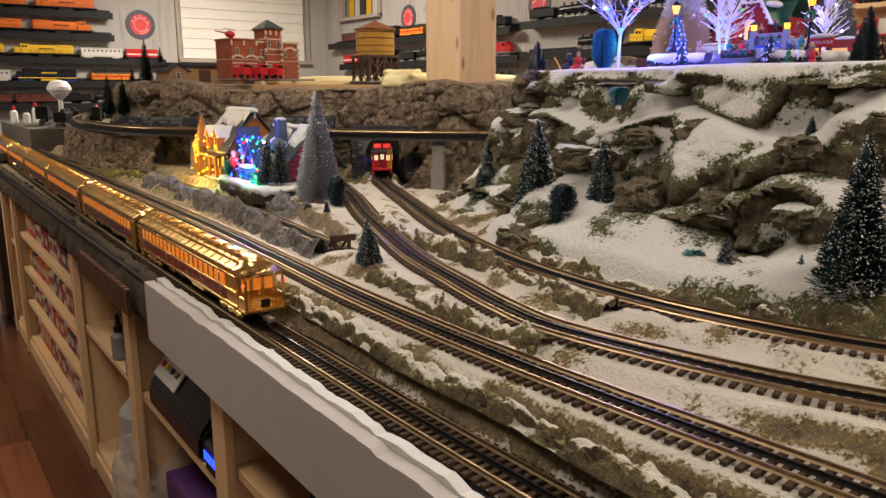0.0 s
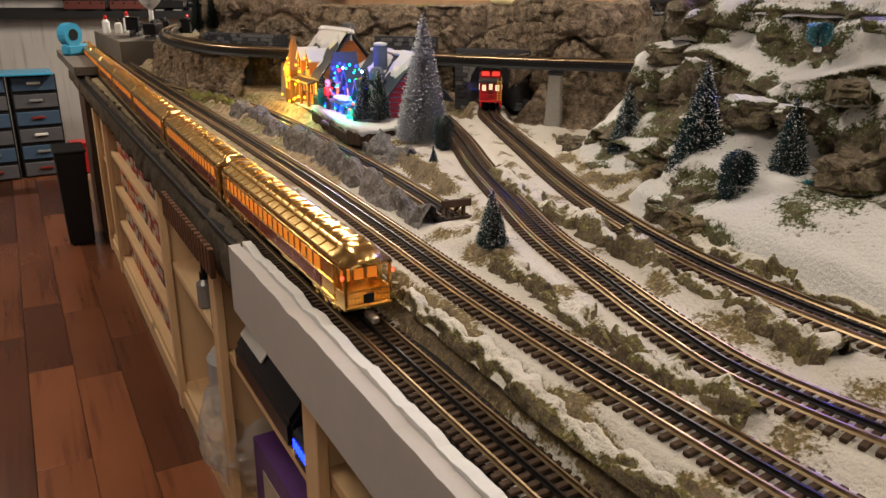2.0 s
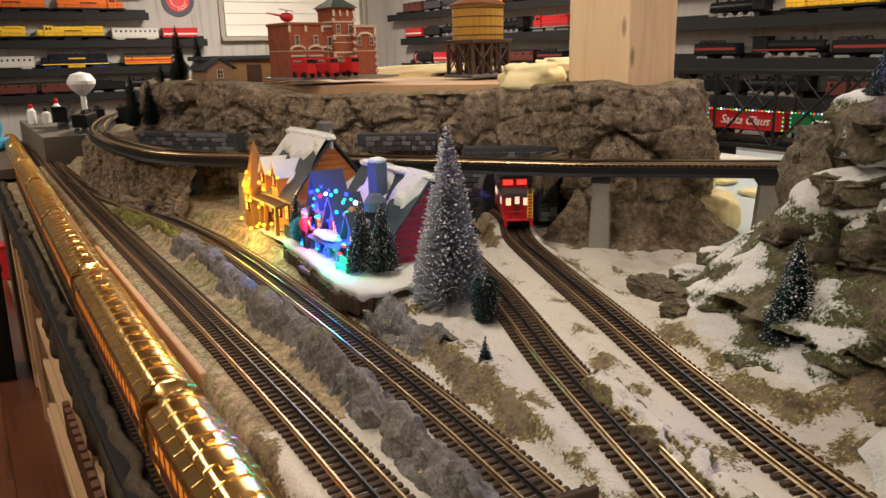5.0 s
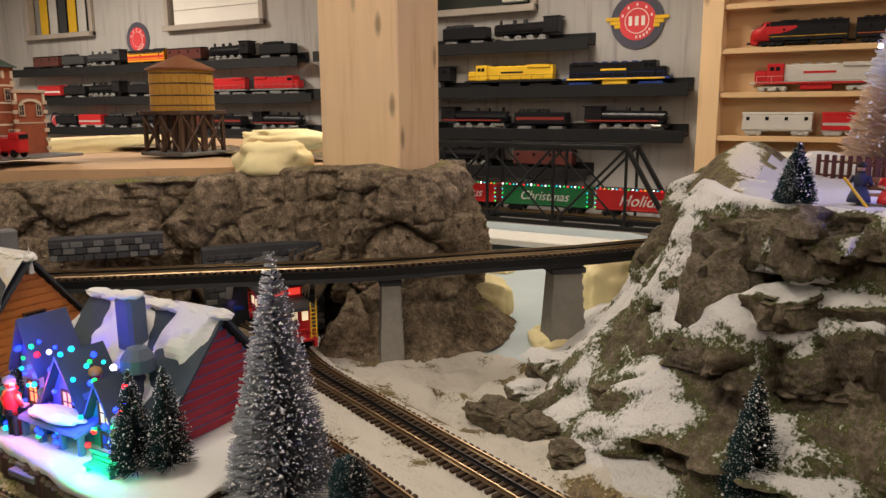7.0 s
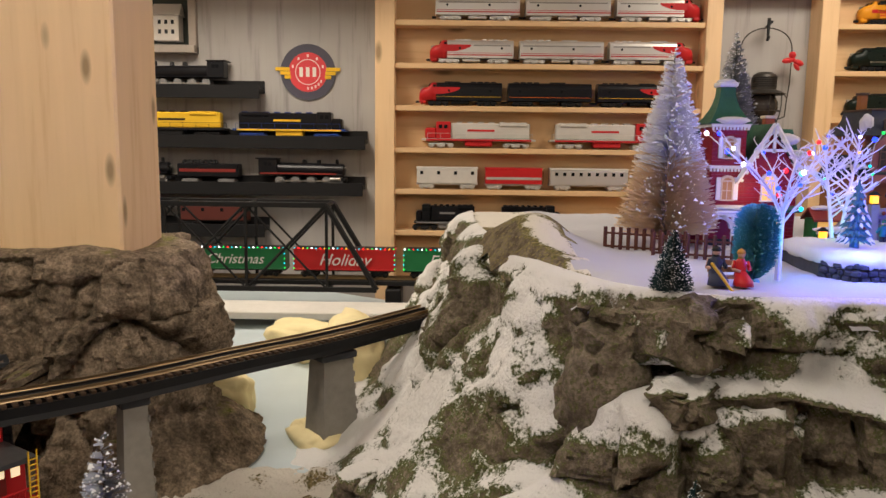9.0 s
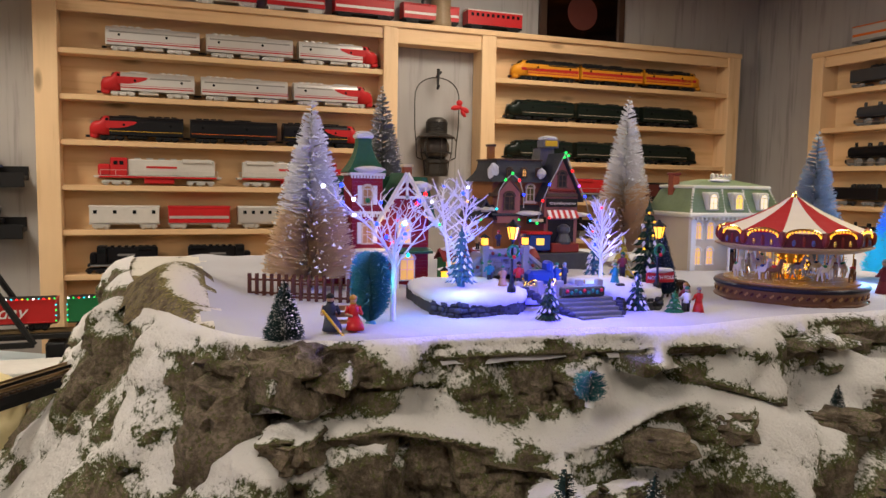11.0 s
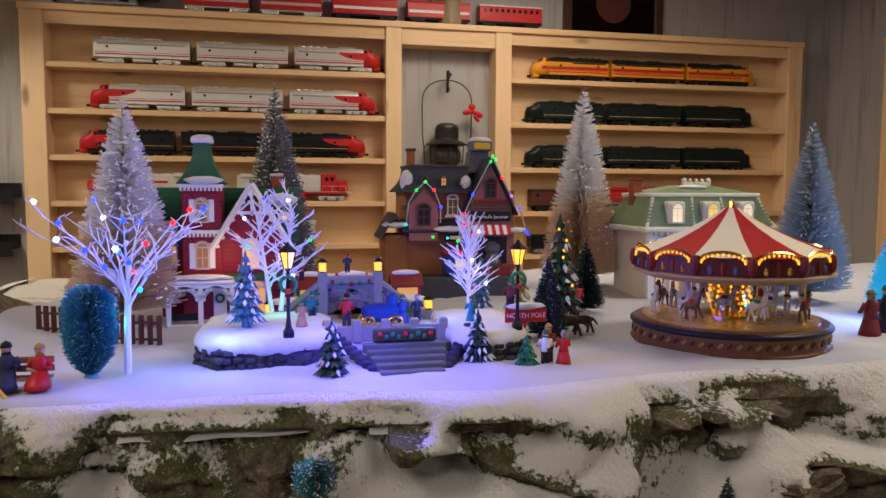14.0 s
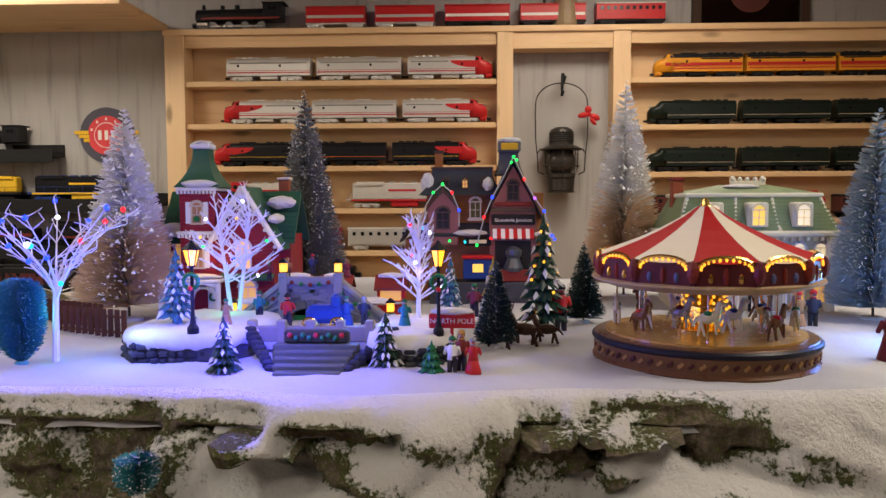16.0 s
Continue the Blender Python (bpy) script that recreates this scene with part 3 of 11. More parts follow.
# flat top of the hill
def plateau():
    step = 0.014
    xs, ys = np.arange(1.30, 2.42, step), np.arange(-1.10, 1.72, step)
    edge = curve_points(HILL_EDGE, 0.01)
    ex, ey = [p.x for p, _ in edge], [p.y for p, _ in edge]
    verts, faces, nx, inside, kinds = [], [], len(xs), [], []
    for y in ys:
        xe = lerp(float(y), [p.y for p, _ in edge if p.y < 1.5], [p.x for p, _ in edge if p.y < 1.5])
        for x in xs:
            x, y = float(x), float(y)
            yn = lerp(x, [1.42, 1.45, 1.56, 1.70, 1.90, 2.15, 2.4], [1.53, 1.56, 1.615, 1.65, 1.68, 1.70, 1.70])
            inside.append(x > xe + 0.004 and y < yn + 0.012)
            z = TOP_Z + 0.004 * rumple(x, y, 9) + 0.002 * rumple(x, y, 30, 4)
            z += 0.050 * math.exp(-((x - 1.80) / 0.17) ** 2 - ((y - 1.585) / 0.062) ** 2)
            z -= 0.004 * float(smooth(0.04, 0.0, x - xe)) + 0.012 * float(smooth(0.055, 0.01, yn - y)) * float(smooth(1.42, 1.5, x)) * float(smooth(1.75, 1.65, x))
            z -= 0.03 * float(smooth(yn - 0.035, yn + 0.012, y)) + 0.024 * float(smooth(0.036, 0.012, x - xe)) * float(smooth(1.50, 1.46, y))
            verts.append((x, y, z))
    for j in range(len(ys) - 1):
        for i in range(nx - 1):
            a = j * nx + i
            if inside[a] and inside[a + 1] and inside[a + nx] and inside[a + nx + 1]:
                faces.append((a, a + 1, a + nx + 1, a + nx))
                px, py = verts[a][0], verts[a][1]
                kinds.append(1 if px > 1.47 and py > 1.535 + 0.03 * rumple(px, py, 14, 2.0) else 0)
    ob = sheet("ground_plateau", verts, faces, SNOW, None, "soft white powder snow on the village plateau", True)
    ob.data.materials.append(BANK)
    ob.data.polygons.foreach_set("material_index", kinds)
    settle(ob, 0.86, 0.99, 1, 0.0, 0.0, 0.12, 20.0)
    tagged(ob, category="snow", kind="structure")


plateau()

WALL_EDGE = [(1.36, 4.5), (1.14, 4.15), (1.05, 3.85), (1.04, 3.56), (1.10, 3.32), (1.25, 3.06), (1.42, 2.80), (1.54, 2.66), (1.64, 2.56), (1.685, 2.44), (1.69, 2.30), (1.73, 2.19), (1.82, 2.155), (1.92, 2.17), (1.985, 2.25), (2.02, 2.42), (2.06, 2.75), (2.12, 3.3), (2.2, 4.2)]
WALL_CUT = [(-0.14, 1.166), (-0.035, 1.172), (-0.008, 1.165), (0.006, 1.135), (0.014, 1.09), (0.020, 1.05), (0.028, 1.0), (0.034, 0.95), (0.045, 0.905), (0.060, 0.872), (0.085, 0.845), (0.12, 0.81)]


def wall_cut(x, y, u):
    hole = math.exp(-((x - 1.655) / 0.10) ** 4 - ((y - 2.52) / 0.15) ** 4)
    dip = 0.030 * float(smooth(1.15, 1.30, x)) * float(smooth(1.70, 1.6, x))
    wob = 0.022 * noise.noise(Vector((x * 4, y * 4, 0.2)))
    out = []
    for o, z in WALL_CUT:
        deep = 0.17 * hole * float(smooth(1.0, 0.95, z))
        out.append((o - deep, z - (dip + wob) * float(smooth(1.0, 1.16, z))))
    return out


rock_sheet("ground_rock_wall", WALL_EDGE, wall_cut, ROCK, "brown and grey plaster rock wall behind the bridge", turn=-1.0, cell=0.125, amount=0.036)

LEDGE_EDGE = [(1.10, 4.95), (0.97, 4.5), (0.87, 4.05), (0.842, 3.65), (0.858, 3.35), (0.905, 3.10), (0.965, 2.96)]
LEDGE_CUT = [(-0.20, 0.976), (-0.06, 0.978), (-0.02, 0.980), (0.0, 0.972), (0.008, 0.93), (0.014, 0.89), (0.024, 0.85), (0.04, 0.82)]
rock_sheet("ground_rock_ledge", LEDGE_EDGE, lambda x, y, u: LEDGE_CUT, ROCK, "rock ledge that carries the far curve of the high track", turn=-1.0, cell=0.07, amount=0.020)

deck = part("ground_upper_deck", extrude_z(bmesh.new(), [(1.40, 4.5), (1.16, 3.95), (1.14, 3.60), (1.34, 3.12), (1.62, 2.74), (1.80, 2.50), (1.85, 2.32), (1.95, 2.32), (2.05, 2.9), (2.75, 3.1), (2.85, 4.6)], 1.12, 1.158), PLY)
tagged(deck, "bare plywood deck behind the rock wall", "deck", kind="structure")
bed = part("ground_river_bed", extrude_z(bmesh.new(), [(1.25, 1.55), (2.9, 1.55), (3.3, 2.2), (3.3, 3.1), (1.95, 3.1), (1.7, 2.3), (1.25, 2.3)], 0.77, 0.806), WATER)
tagged(bed, "flat pale blue painted river bed", "river", kind="structure")
# low north yard behind the siding
yard = part("ground_yard", extrude_z(bmesh.new(), [(0.545, 4.39), (0.76, 4.39), (0.76, 5.6), (0.545, 5.6)], 0.80, 0.838), paint("yard_board", (0.13, 0.115, 0.10), 0.8))
tagged(yard, "dark flat yard board at the far end of the layout", "yard", kind="structure")
upper_yard = part("ground_upper_yard", extrude_z(bmesh.new(), [(0.765, 4.45), (2.7, 4.45), (2.7, 5.6), (0.765, 5.6)], 0.80, 0.945), MATS["yard_board"])
tagged(upper_yard, "dark raised yard board with stored models", "yard", kind="structure")
for c, s in (((1.95, 0.15, 1.0), (0.9, 2.4, 0.30)), ((2.1, 3.9, 0.96), (1.2, 1.0, 0.32))):
    core = part("layout_core", box(bmesh.new(), (c[0] + 0.05, c[1], c[2]), (s[0] * 0.75, s[1] * 0.94, s[2])), PLY)
    tagged(core, "plywood framing hidden inside the layout", "framing", kind="structure")


def boulder(at, size, seed, material=None, label="rough grey rock casting dusted with snow", group="rock castings"):
    bm = bmesh.new()
    bmesh.ops.create_icosphere(bm, subdivisions=4, radius=1.0)
    off = Vector((seed * 3.1, seed * 1.7, seed * 0.9))
    for v in bm.verts:
        p = Vector((math.copysign(abs(v.co.x) ** 0.6, v.co.x), math.copysign(abs(v.co.y) ** 0.6, v.co.y), math.copysign(abs(v.co.z) ** 0.6, v.co.z)))
        k = 1.0 + 0.30 * facets(p + off, 0.95, 1.0) + 0.15 * facets(p + off, 0.38, 0.8) + 0.03 * noise.fractal(p * 6 + off, 1.0, 2.0, 3)
        v.co = Vector((p.x * size[0], p.y * size[1], p.z * size[2])) * k
    ob = part("rock", bm, material or ROCKY, None, smooth=True)
    settle(ob, 0.25, 0.95, 2, 0.001, 0.6, 0.25, 25.0)
    ob.data.set_sharp_from_angle(angle=math.radians(46))
    ob.matrix_basis = pose(*at, 0, 0, seed * 47 % 360)
    return tagged(ob, label, "rock", group)


random.seed(5)
# overhanging nose of the cliff
boulder((1.405, 1.462, 1.135), (0.052, 0.060, 0.040), 1.0)
boulder((1.42, 1.545, 1.06), (0.05, 0.05, 0.075), 2.0)
boulder((1.375, 1.40, 1.03), (0.05, 0.055, 0.05), 3.0)
for k in range(26):
    y = -0.1 + 1.62 * k / 25 + random.uniform(-0.02, 0.02)
    xe = lerp(y, [0.0, 0.38, 0.6, 0.8, 0.98, 1.12, 1.28, 1.5], [1.44, 1.38, 1.345, 1.345, 1.315, 1.34, 1.35, 1.39])
    o = random.choice((0.03, 0.055, 0.085, 0.12, 0.16))
    z = lerp(o, [0.0, 0.03, 0.062, 0.1, 0.16, 0.2], [1.14, 1.075, 1.05, 0.99, 0.925, 0.90])
    s = random.uniform(0.018, 0.038)
    if y > 1.22 and o > 0.06:
        continue
    boulder((xe - o, y, z), (s, s * random.uniform(1.1, 1.7), s * random.uniform(0.6, 0.9)), 4.0 + k)
for x, y, z, s in ((1.46, 1.86, 0.83, 0.035), (1.53, 1.84, 0.84, 0.03), (1.40, 1.78, 0.85, 0.028), (1.33, 1.70, 0.86, 0.024), (1.60, 1.83, 0.87, 0.03)):
    boulder((x, y, z), (s, s * 1.3, s * 0.7), 31.0 + x * 10)


rocks = random.Random(17)
for k in range(46):
    x, y = rocks.uniform(1.06, 1.30), rocks.uniform(0.45, 1.42)
    if min(near_line(x, y, FOURTH_LINE), near_line(x, y, THIRD_LINE)) < 0.065:
        continue
    s = rocks.uniform(0.010, 0.024)
    boulder((x, y, low_height(x, y) + 0.1 * s), (s * rocks.uniform(1.2, 1.8), s * rocks.uniform(1.2, 2.2), s * rocks.uniform(0.6, 0.9)), 60.0 + k, BANK if k % 2 else None, "low rough rock half sunk in the snow")


def rock_bank(points, width, rise, material, label, seed, base=None):
    """A low bank of rock castings that runs along between two tracks."""
    line = curve_points(points, 0.0045)
    verts, faces, cols = [], [], 19
    for p, h in line:
        side = Vector((-h.y, h.x, 0))
        w = width * (0.85 + 0.35 * noise.noise(p * 6 + Vector((seed, 0, 0))))
        top = rise * (0.8 + 0.6 * noise.noise(p * 9 + Vector((0, seed, 0))))
        for k in range(cols):
            u = k / (cols - 1) * 2 - 1
            q = p + side * (u * w)
            z = (base if base else low_height(q.x, q.y)) - 0.006 + (top + 0.006) * max(0.0, 1 - abs(u) ** 3)
            q = Vector((q.x, q.y, z))
            edge = 1 - abs(u) ** 6
            q += Vector((side.x * u, side.y * u, 1.0)) * (0.011 * facets(q + Vector((seed, 0, 0)), 0.050, 0.9) + 0.005 * facets(q, 0.016, 0.8) + 0.003 * noise.fractal(q * 60, 1.0, 2.0, 3)) * edge
            verts.append(tuple(q))
    for i in range(len(line) - 1):
        for k in range(cols - 1):
            a = i * cols + k
            faces.append((a, a + 1, a + cols + 1, a + cols))
    ob = sheet("rock_bank", verts, faces, material, None, label, True)
    settle(ob, 0.55, 1.0, 2, 0.002, 0.6, 0.35, 22.0)
    ob.data.set_sharp_from_angle(angle=math.radians(46))
    return tagged(ob, category="rock bank", group="rock banks between tracks")


rock_bank([(0.815, 1.40), (0.822, 1.62), (0.835, 1.90), (0.842, 2.15), (0.850, 2.40), (0.845, 2.62)], 0.036, 0.024, ROCK_GREY, "bank of grey and blue-white rock castings beside the siding", 1.0)
rock_bank([(0.845, 2.60), (0.84, 2.8), (0.82, 3.0), (0.805, 3.2)], 0.026, 0.012, TURF_GREEN, "low bank of olive turf and rock beside the siding", 2.0)
rock_bank([(0.682, 0.25), (0.676, 0.55), (0.672, 0.9), (0.676, 1.15), (0.683, 1.40)], 0.017, 0.014, BANK, "low snowy rock edge between the front tracks", 3.0, 0.822)
rock_bank([(1.062, 1.60), (1.02, 1.45), (0.985, 1.30), (0.955, 1.12), (0.93, 0.95), (0.915, 0.80)], 0.026, 0.016, BANK, "bank of snow-dusted rock between the curving tracks", 4.0)
rock_bank([(0.80, 1.20), (0.79, 1.05), (0.775, 0.90), (0.77, 0.78)], 0.018, 0.012, BANK, "low turf and rock edge beside the curving track", 5.0)
rock_bank([(1.075, 1.15), (1.055, 1.0), (1.055, 0.85), (1.085, 0.68), (1.14, 0.55)], 0.024, 0.018, BANK, "snowy rock edge behind the outer track", 6.0)
rock_bank([(0.995, 2.10), (0.97, 1.92), (0.985, 1.80)], 0.030, 0.022, ROCK_GREY, "grey rock casting beside the silver tree", 7.0)

# yellow foam left bare at the water and behind the rock
def foam(at, size, seed, turn=0.0):
    bm = bmesh.new()
    bmesh.ops.create_icosphere(bm, subdivisions=4, radius=1.0)
    off = Vector((seed * 2.3, seed, 0))
    for v in bm.verts:
        p = v.co.copy()
        k = 1.0 + 0.20 * noise.fractal(p * 1.6 + off, 1.0, 2.0, 3) + 0.10 * blocks(p + off, 0.5)
        v.co = Vector((math.copysign(abs(p.x) ** 0.7, p.x) * size[0], math.copysign(abs(p.y) ** 0.7, p.y) * size[1], math.copysign(abs(p.z) ** 0.7, p.z) * size[2])) * k
    ob = part("foam_piece", bm, FOAM, smooth=True)
    ob.matrix_basis = pose(*at, 0, 0, turn)
    return tagged(ob, "lump of bare yellow carved foam", "foam", "bare foam lumps")


foam((1.99, 2.17, 0.845), (0.05, 0.075, 0.062), 1.0, 20)
foam((2.02, 2.24, 0.93), (0.045, 0.05, 0.10), 2.0)
foam((1.90, 1.945, 0.806), (0.075, 0.055, 0.028), 3.0, 30)
foam((2.25, 1.93, 0.86), (0.16, 0.07, 0.085), 4.0, 10)
foam((2.42, 2.08, 0.85), (0.10, 0.06, 0.05), 5.0, 60)
foam((2.55, 2.6, 0.82), (0.05, 0.10, 0.015), 6.0)
foam((2.45, 2.35, 0.815), (0.03, 0.05, 0.012), 6.5)
foam((1.76, 2.56, 1.172), (0.10, 0.08, 0.042), 7.0, 40)
foam((2.0, 3.45, 1.175), (0.30, 0.05, 0.028), 8.0, -8)
foam((2.35, 3.05, 1.185), (0.13, 0.10, 0.032), 9.0, -30)
foam((2.45, 2.85, 1.18), (0.10, 0.06, 0.025), 10.0, -30)
foam((1.72, 3.5, 1.175), (0.10, 0.05, 0.024), 11.0)

# ---- layout: tracks, bridge, stonework ----
TIE_STEP, TIE_SIZE = 0.0128, (0.066, 0.0062, 0.0045)
_bm = box(bmesh.new(), (0, 0, 0), TIE_SIZE, 0.0006)
TIE_MESH = bpy.data.meshes.new("tie")
_bm.to_mesh(TIE_MESH)
_bm.free()
TIE_MESH.materials.append(TIE)


def rail_sweep(line, offset, z, w, h):
    verts, faces = [], []
    shape = [(-w * 0.9, 0), (w * 0.9, 0), (w * 0.35, h * 0.35), (w * 0.5, h), (-w * 0.5, h), (-w * 0.35, h * 0.35)]
    for p, d in line:
        side = Vector((d.y, -d.x, 0))
        for o, k in shape:
            q = p + side * (offset + o)
            verts.append((q.x, q.y, z + k))
    n = len(shape)
    for i in range(len(line) - 1):
        for k in range(n):
            faces.append((i * n + k, i * n + (k + 1) % n, (i + 1) * n + (k + 1) % n, (i + 1) * n + k))
    return verts, faces


def track(name, pts, z, label, near=None, most=300):
    """Three-rail track; ties inside the stretch near (y range) are single pieces, the rest one mesh."""
    root = thing(name, (0, 0, 0), label=label, category="track", group="model railway tracks")
    line = curve_points(pts, TIE_STEP)
    for off, mt, nm in ((-GAUGE / 2, RAIL, "rail"), (GAUGE / 2, RAIL, "rail"), (0.0, RAIL_DARK, "centre_rail")):
        v, f = rail_sweep(line, off, z - 0.0045, 0.0024, 0.0055)
        sheet(nm, v, f, mt, root)
    rest_v, rest_f, single = [], [], 0
    rng = random.Random(len(pts))
    for p, d in line:
        a = math.degrees(math.atan2(d.y, d.x)) - 90 + rng.uniform(-0.8, 0.8)
        m = pose(p.x, p.y, z - 0.0068, 0, 0, a)
        if near and near[0] < p.y < near[1] and single < most:
            ob = new("tie", TIE_MESH)
            ob.parent, ob.matrix_basis = root, m
            single += 1
        else:
            b = len(rest_v)
            rest_v += [tuple(m @ v.co) for v in TIE_MESH.vertices]
            rest_f += [tuple(b + i for i in pl.vertices) for pl in TIE_MESH.polygons]
    if rest_v:
        tagged(sheet("far_ties", rest_v, rest_f, TIE, root), kind="stuff")
    return root


track("front_track", FRONT_LINE, FRONT_Z, "straight three-rail track with dark ties along the front edge", (0.35, 3.2))
track("second_track", SECOND_LINE, SECOND_Z, "three-rail track on the raised bank behind the front track", (0.2, 3.2))
track("siding_track", SIDING_LINE, SIDING_Z, "curved siding with dull rails that ends at a bumper", (1.4, 3.4))
track("inner_curve_track", THIRD_LINE, LOW_Z, "curving three-rail track through snow and rock", (0.2, 2.2))
track("tunnel_track", FOURTH_LINE, LOW_Z, "three-rail track that curves into the tunnel", (0.2, 2.4))

# bumper at the siding's end
bump_stop = thing("track_bumper", (0.871, 1.432, SIDING_Z), -8, "weathered wooden bumper at the end of the siding", "bumper")
for dx in (-0.014, 0.014):
    part("post", box(bmesh.new(), (dx, 0, 0.013), (0.006, 0.007, 0.03), 0.001), TIE, bump_stop)
    bm = bmesh.new()
    rod(bm, (dx, 0.002, 0.022), (dx, 0.034, -0.002), 0.003, n=6)
    part("brace", bm, TIE, bump_stop)
part("beam", box(bmesh.new(), (0, -0.005, 0.022), (0.050, 0.006, 0.012), 0.001), TIE, bump_stop)

# girder bridge
bridge = thing("railway_bridge", (0, 0, 0), label="long black girder bridge with nickel rails", category="bridge")
bline = curve_points(BRIDGE_LINE, TIE_STEP)
gl = [q for q in bline]
for off, mt, nm in ((-GAUGE / 2, RAIL, "rail"), (GAUGE / 2, RAIL, "rail"), (0.0, RAIL_DARK, "centre_rail")):
    v, f = rail_sweep(gl, off, BRIDGE_Z - 0.005, 0.0024, 0.0055)
    sheet(nm, v, f, mt, bridge)
for off in (-0.030, 0.030):
    v, f = rail_sweep(gl, off, BRIDGE_Z - 0.030, 0.006, 0.020)
    sheet("girder", v, f, BLACK, bridge)
for p, d in gl:
    if 1.6 < p.y < 3.4:
        ob = new("bridge_tie", TIE_MESH)
        ob.parent, ob.matrix_basis = bridge, pose(p.x, p.y, BRIDGE_Z - 0.0075, 0, 0, math.degrees(math.atan2(d.y, d.x)) - 90)


PIER_STONE = paint("weathered_concrete", (0.30, 0.28, 0.25), 0.85, var=0.4, scale=70, bumpy=0.6)


def pier(at, top, base, w, d, turn):
    pr = thing("bridge_pier", (at[0], at[1], 0), turn, "grey cast stone bridge pier with moulded courses", "pier", "bridge piers")
    bm = bmesh.new()
    hgt = top - base - 0.012
    for (sx, sy, z) in ((1.0, 1.0, base),):
        a = [bm.verts.new((x * w * 0.62, y * d * 0.62, base)) for x, y in ((-1, -1), (1, -1), (1, 1), (-1, 1))]
        b = [bm.verts.new((x * w * 0.46, y * d * 0.46, base + hgt)) for x, y in ((-1, -1), (1, -1), (1, 1), (-1, 1))]
        for k in range(4):
            bm.faces.new((a[k], a[(k + 1) % 4], b[(k + 1) % 4], b[k]))
        bm.faces.new(b)
        bm.faces.new(a[::-1])
    part("shaft", bm, PIER_STONE, pr)
    part("cap", box(bmesh.new(), (0, 0, top - 0.006), (w * 1.15, d * 1.15, 0.012), 0.002), STONE_BLUE, pr)
    rows = int(hgt / 0.0115)
    rng = random.Random(int(at[0] * 1000))
    for r in range(rows):
        z = base + 0.006 + 0.0115 * r
        k = 0.62 - 0.16 * (z - base) / hgt
        for c in range(3):
            u = (c - 1) * w * k * 0.64 + (0.004 if r % 2 else -0.004)
            st = part("stone", box(bmesh.new(), (u, -d * k - 0.0006, z), (w * k * 0.60, 0.003, 0.0098), 0.001), PIER_STONE, pr)
    return pr


pier((1.625, 2.165), BRIDGE_Z - 0.034, 0.80, 0.030, 0.036, 42)
pier((1.885, 1.925), BRIDGE_Z - 0.034, 0.79, 0.052, 0.062, 42)
pier((1.08, 2.845), BRIDGE_Z - 0.034, 0.83, 0.040, 0.050, 42)


def stone_wall(at, turn, w, h, label, hole=None):
    """A wall of coursed blocks; hole = (half width, spring height) leaves an arch."""
    root = thing("stone_wall", (at[0], at[1], at[2]), turn, label, "stone wall", "model stone walls")
    def inside(x, z):
        if not hole:
            return False
        r, s = hole
        return abs(x) < r and (z < s or math.hypot(x, z - s) < r)
    rng = random.Random(int(w * 1000))
    rows = int(h / 0.0125)
    back = bmesh.new()
    if hole:
        r, s = hole
        arch = [(r * math.cos(math.pi * k / 14), s + r * math.sin(math.pi * k / 14)) for k in range(15)]
        outer = [(w / 2, 0), (w / 2, h), (-w / 2, h), (-w / 2, 0)]
        ring = [(w / 2, 0.0)] + [(w / 2, h), (-w / 2, h), (-w / 2, 0.0), (-r, 0.0)] + arch[::-1] + [(r, 0.0)]
        a = [back.verts.new((x, 0.0, z)) for x, z in ring]
        b = [back.verts.new((x, 0.045, z)) for x, z in ring]
        n = len(ring)
        for k in range(n):
            back.faces.new((a[k], b[k], b[(k + 1) % n], a[(k + 1) % n]))
        bmesh.ops.triangulate(back, faces=[back.faces.new(a[::-1]), back.faces.new(b)])
        bmesh.ops.recalc_face_normals(back, faces=back.faces[:])
    else:
        box(back, (0, 0.02, h / 2), (w, 0.04, h))
    part("backing", back, STONE_BLUE, root)
    for r in range(rows):
        x = -w / 2 + (0.006 if r % 2 else 0.0)
        z = 0.00625 + 0.0125 * r
        while x < w / 2 - 0.006:
            ln = min(rng.uniform(0.014, 0.026), w / 2 - x)
            c = x + ln / 2
            if not (inside(c - ln / 2, z) or inside(c + ln / 2, z) or inside(c, z)):
                part("stone", box(bmesh.new(), (c, -0.0015 - rng.uniform(0, 0.0012), z), (ln - 0.0016, 0.005, 0.0108), 0.0012), STONE_BLUE if rng.random() < 0.6 else STONE, root)
            x += ln
    if hole:
        r, s = hole
        for k in range(9):
            a = math.pi * (k + 0.5) / 9
            part("voussoir", box(bmesh.new(), ((r + 0.006) * math.cos(a), -0.004, s + (r + 0.006) * math.sin(a)), (0.013, 0.008, (r + 0.01) * 0.33), 0.001, 0, (0, -math.degrees(a))), STONE, root)
    return root


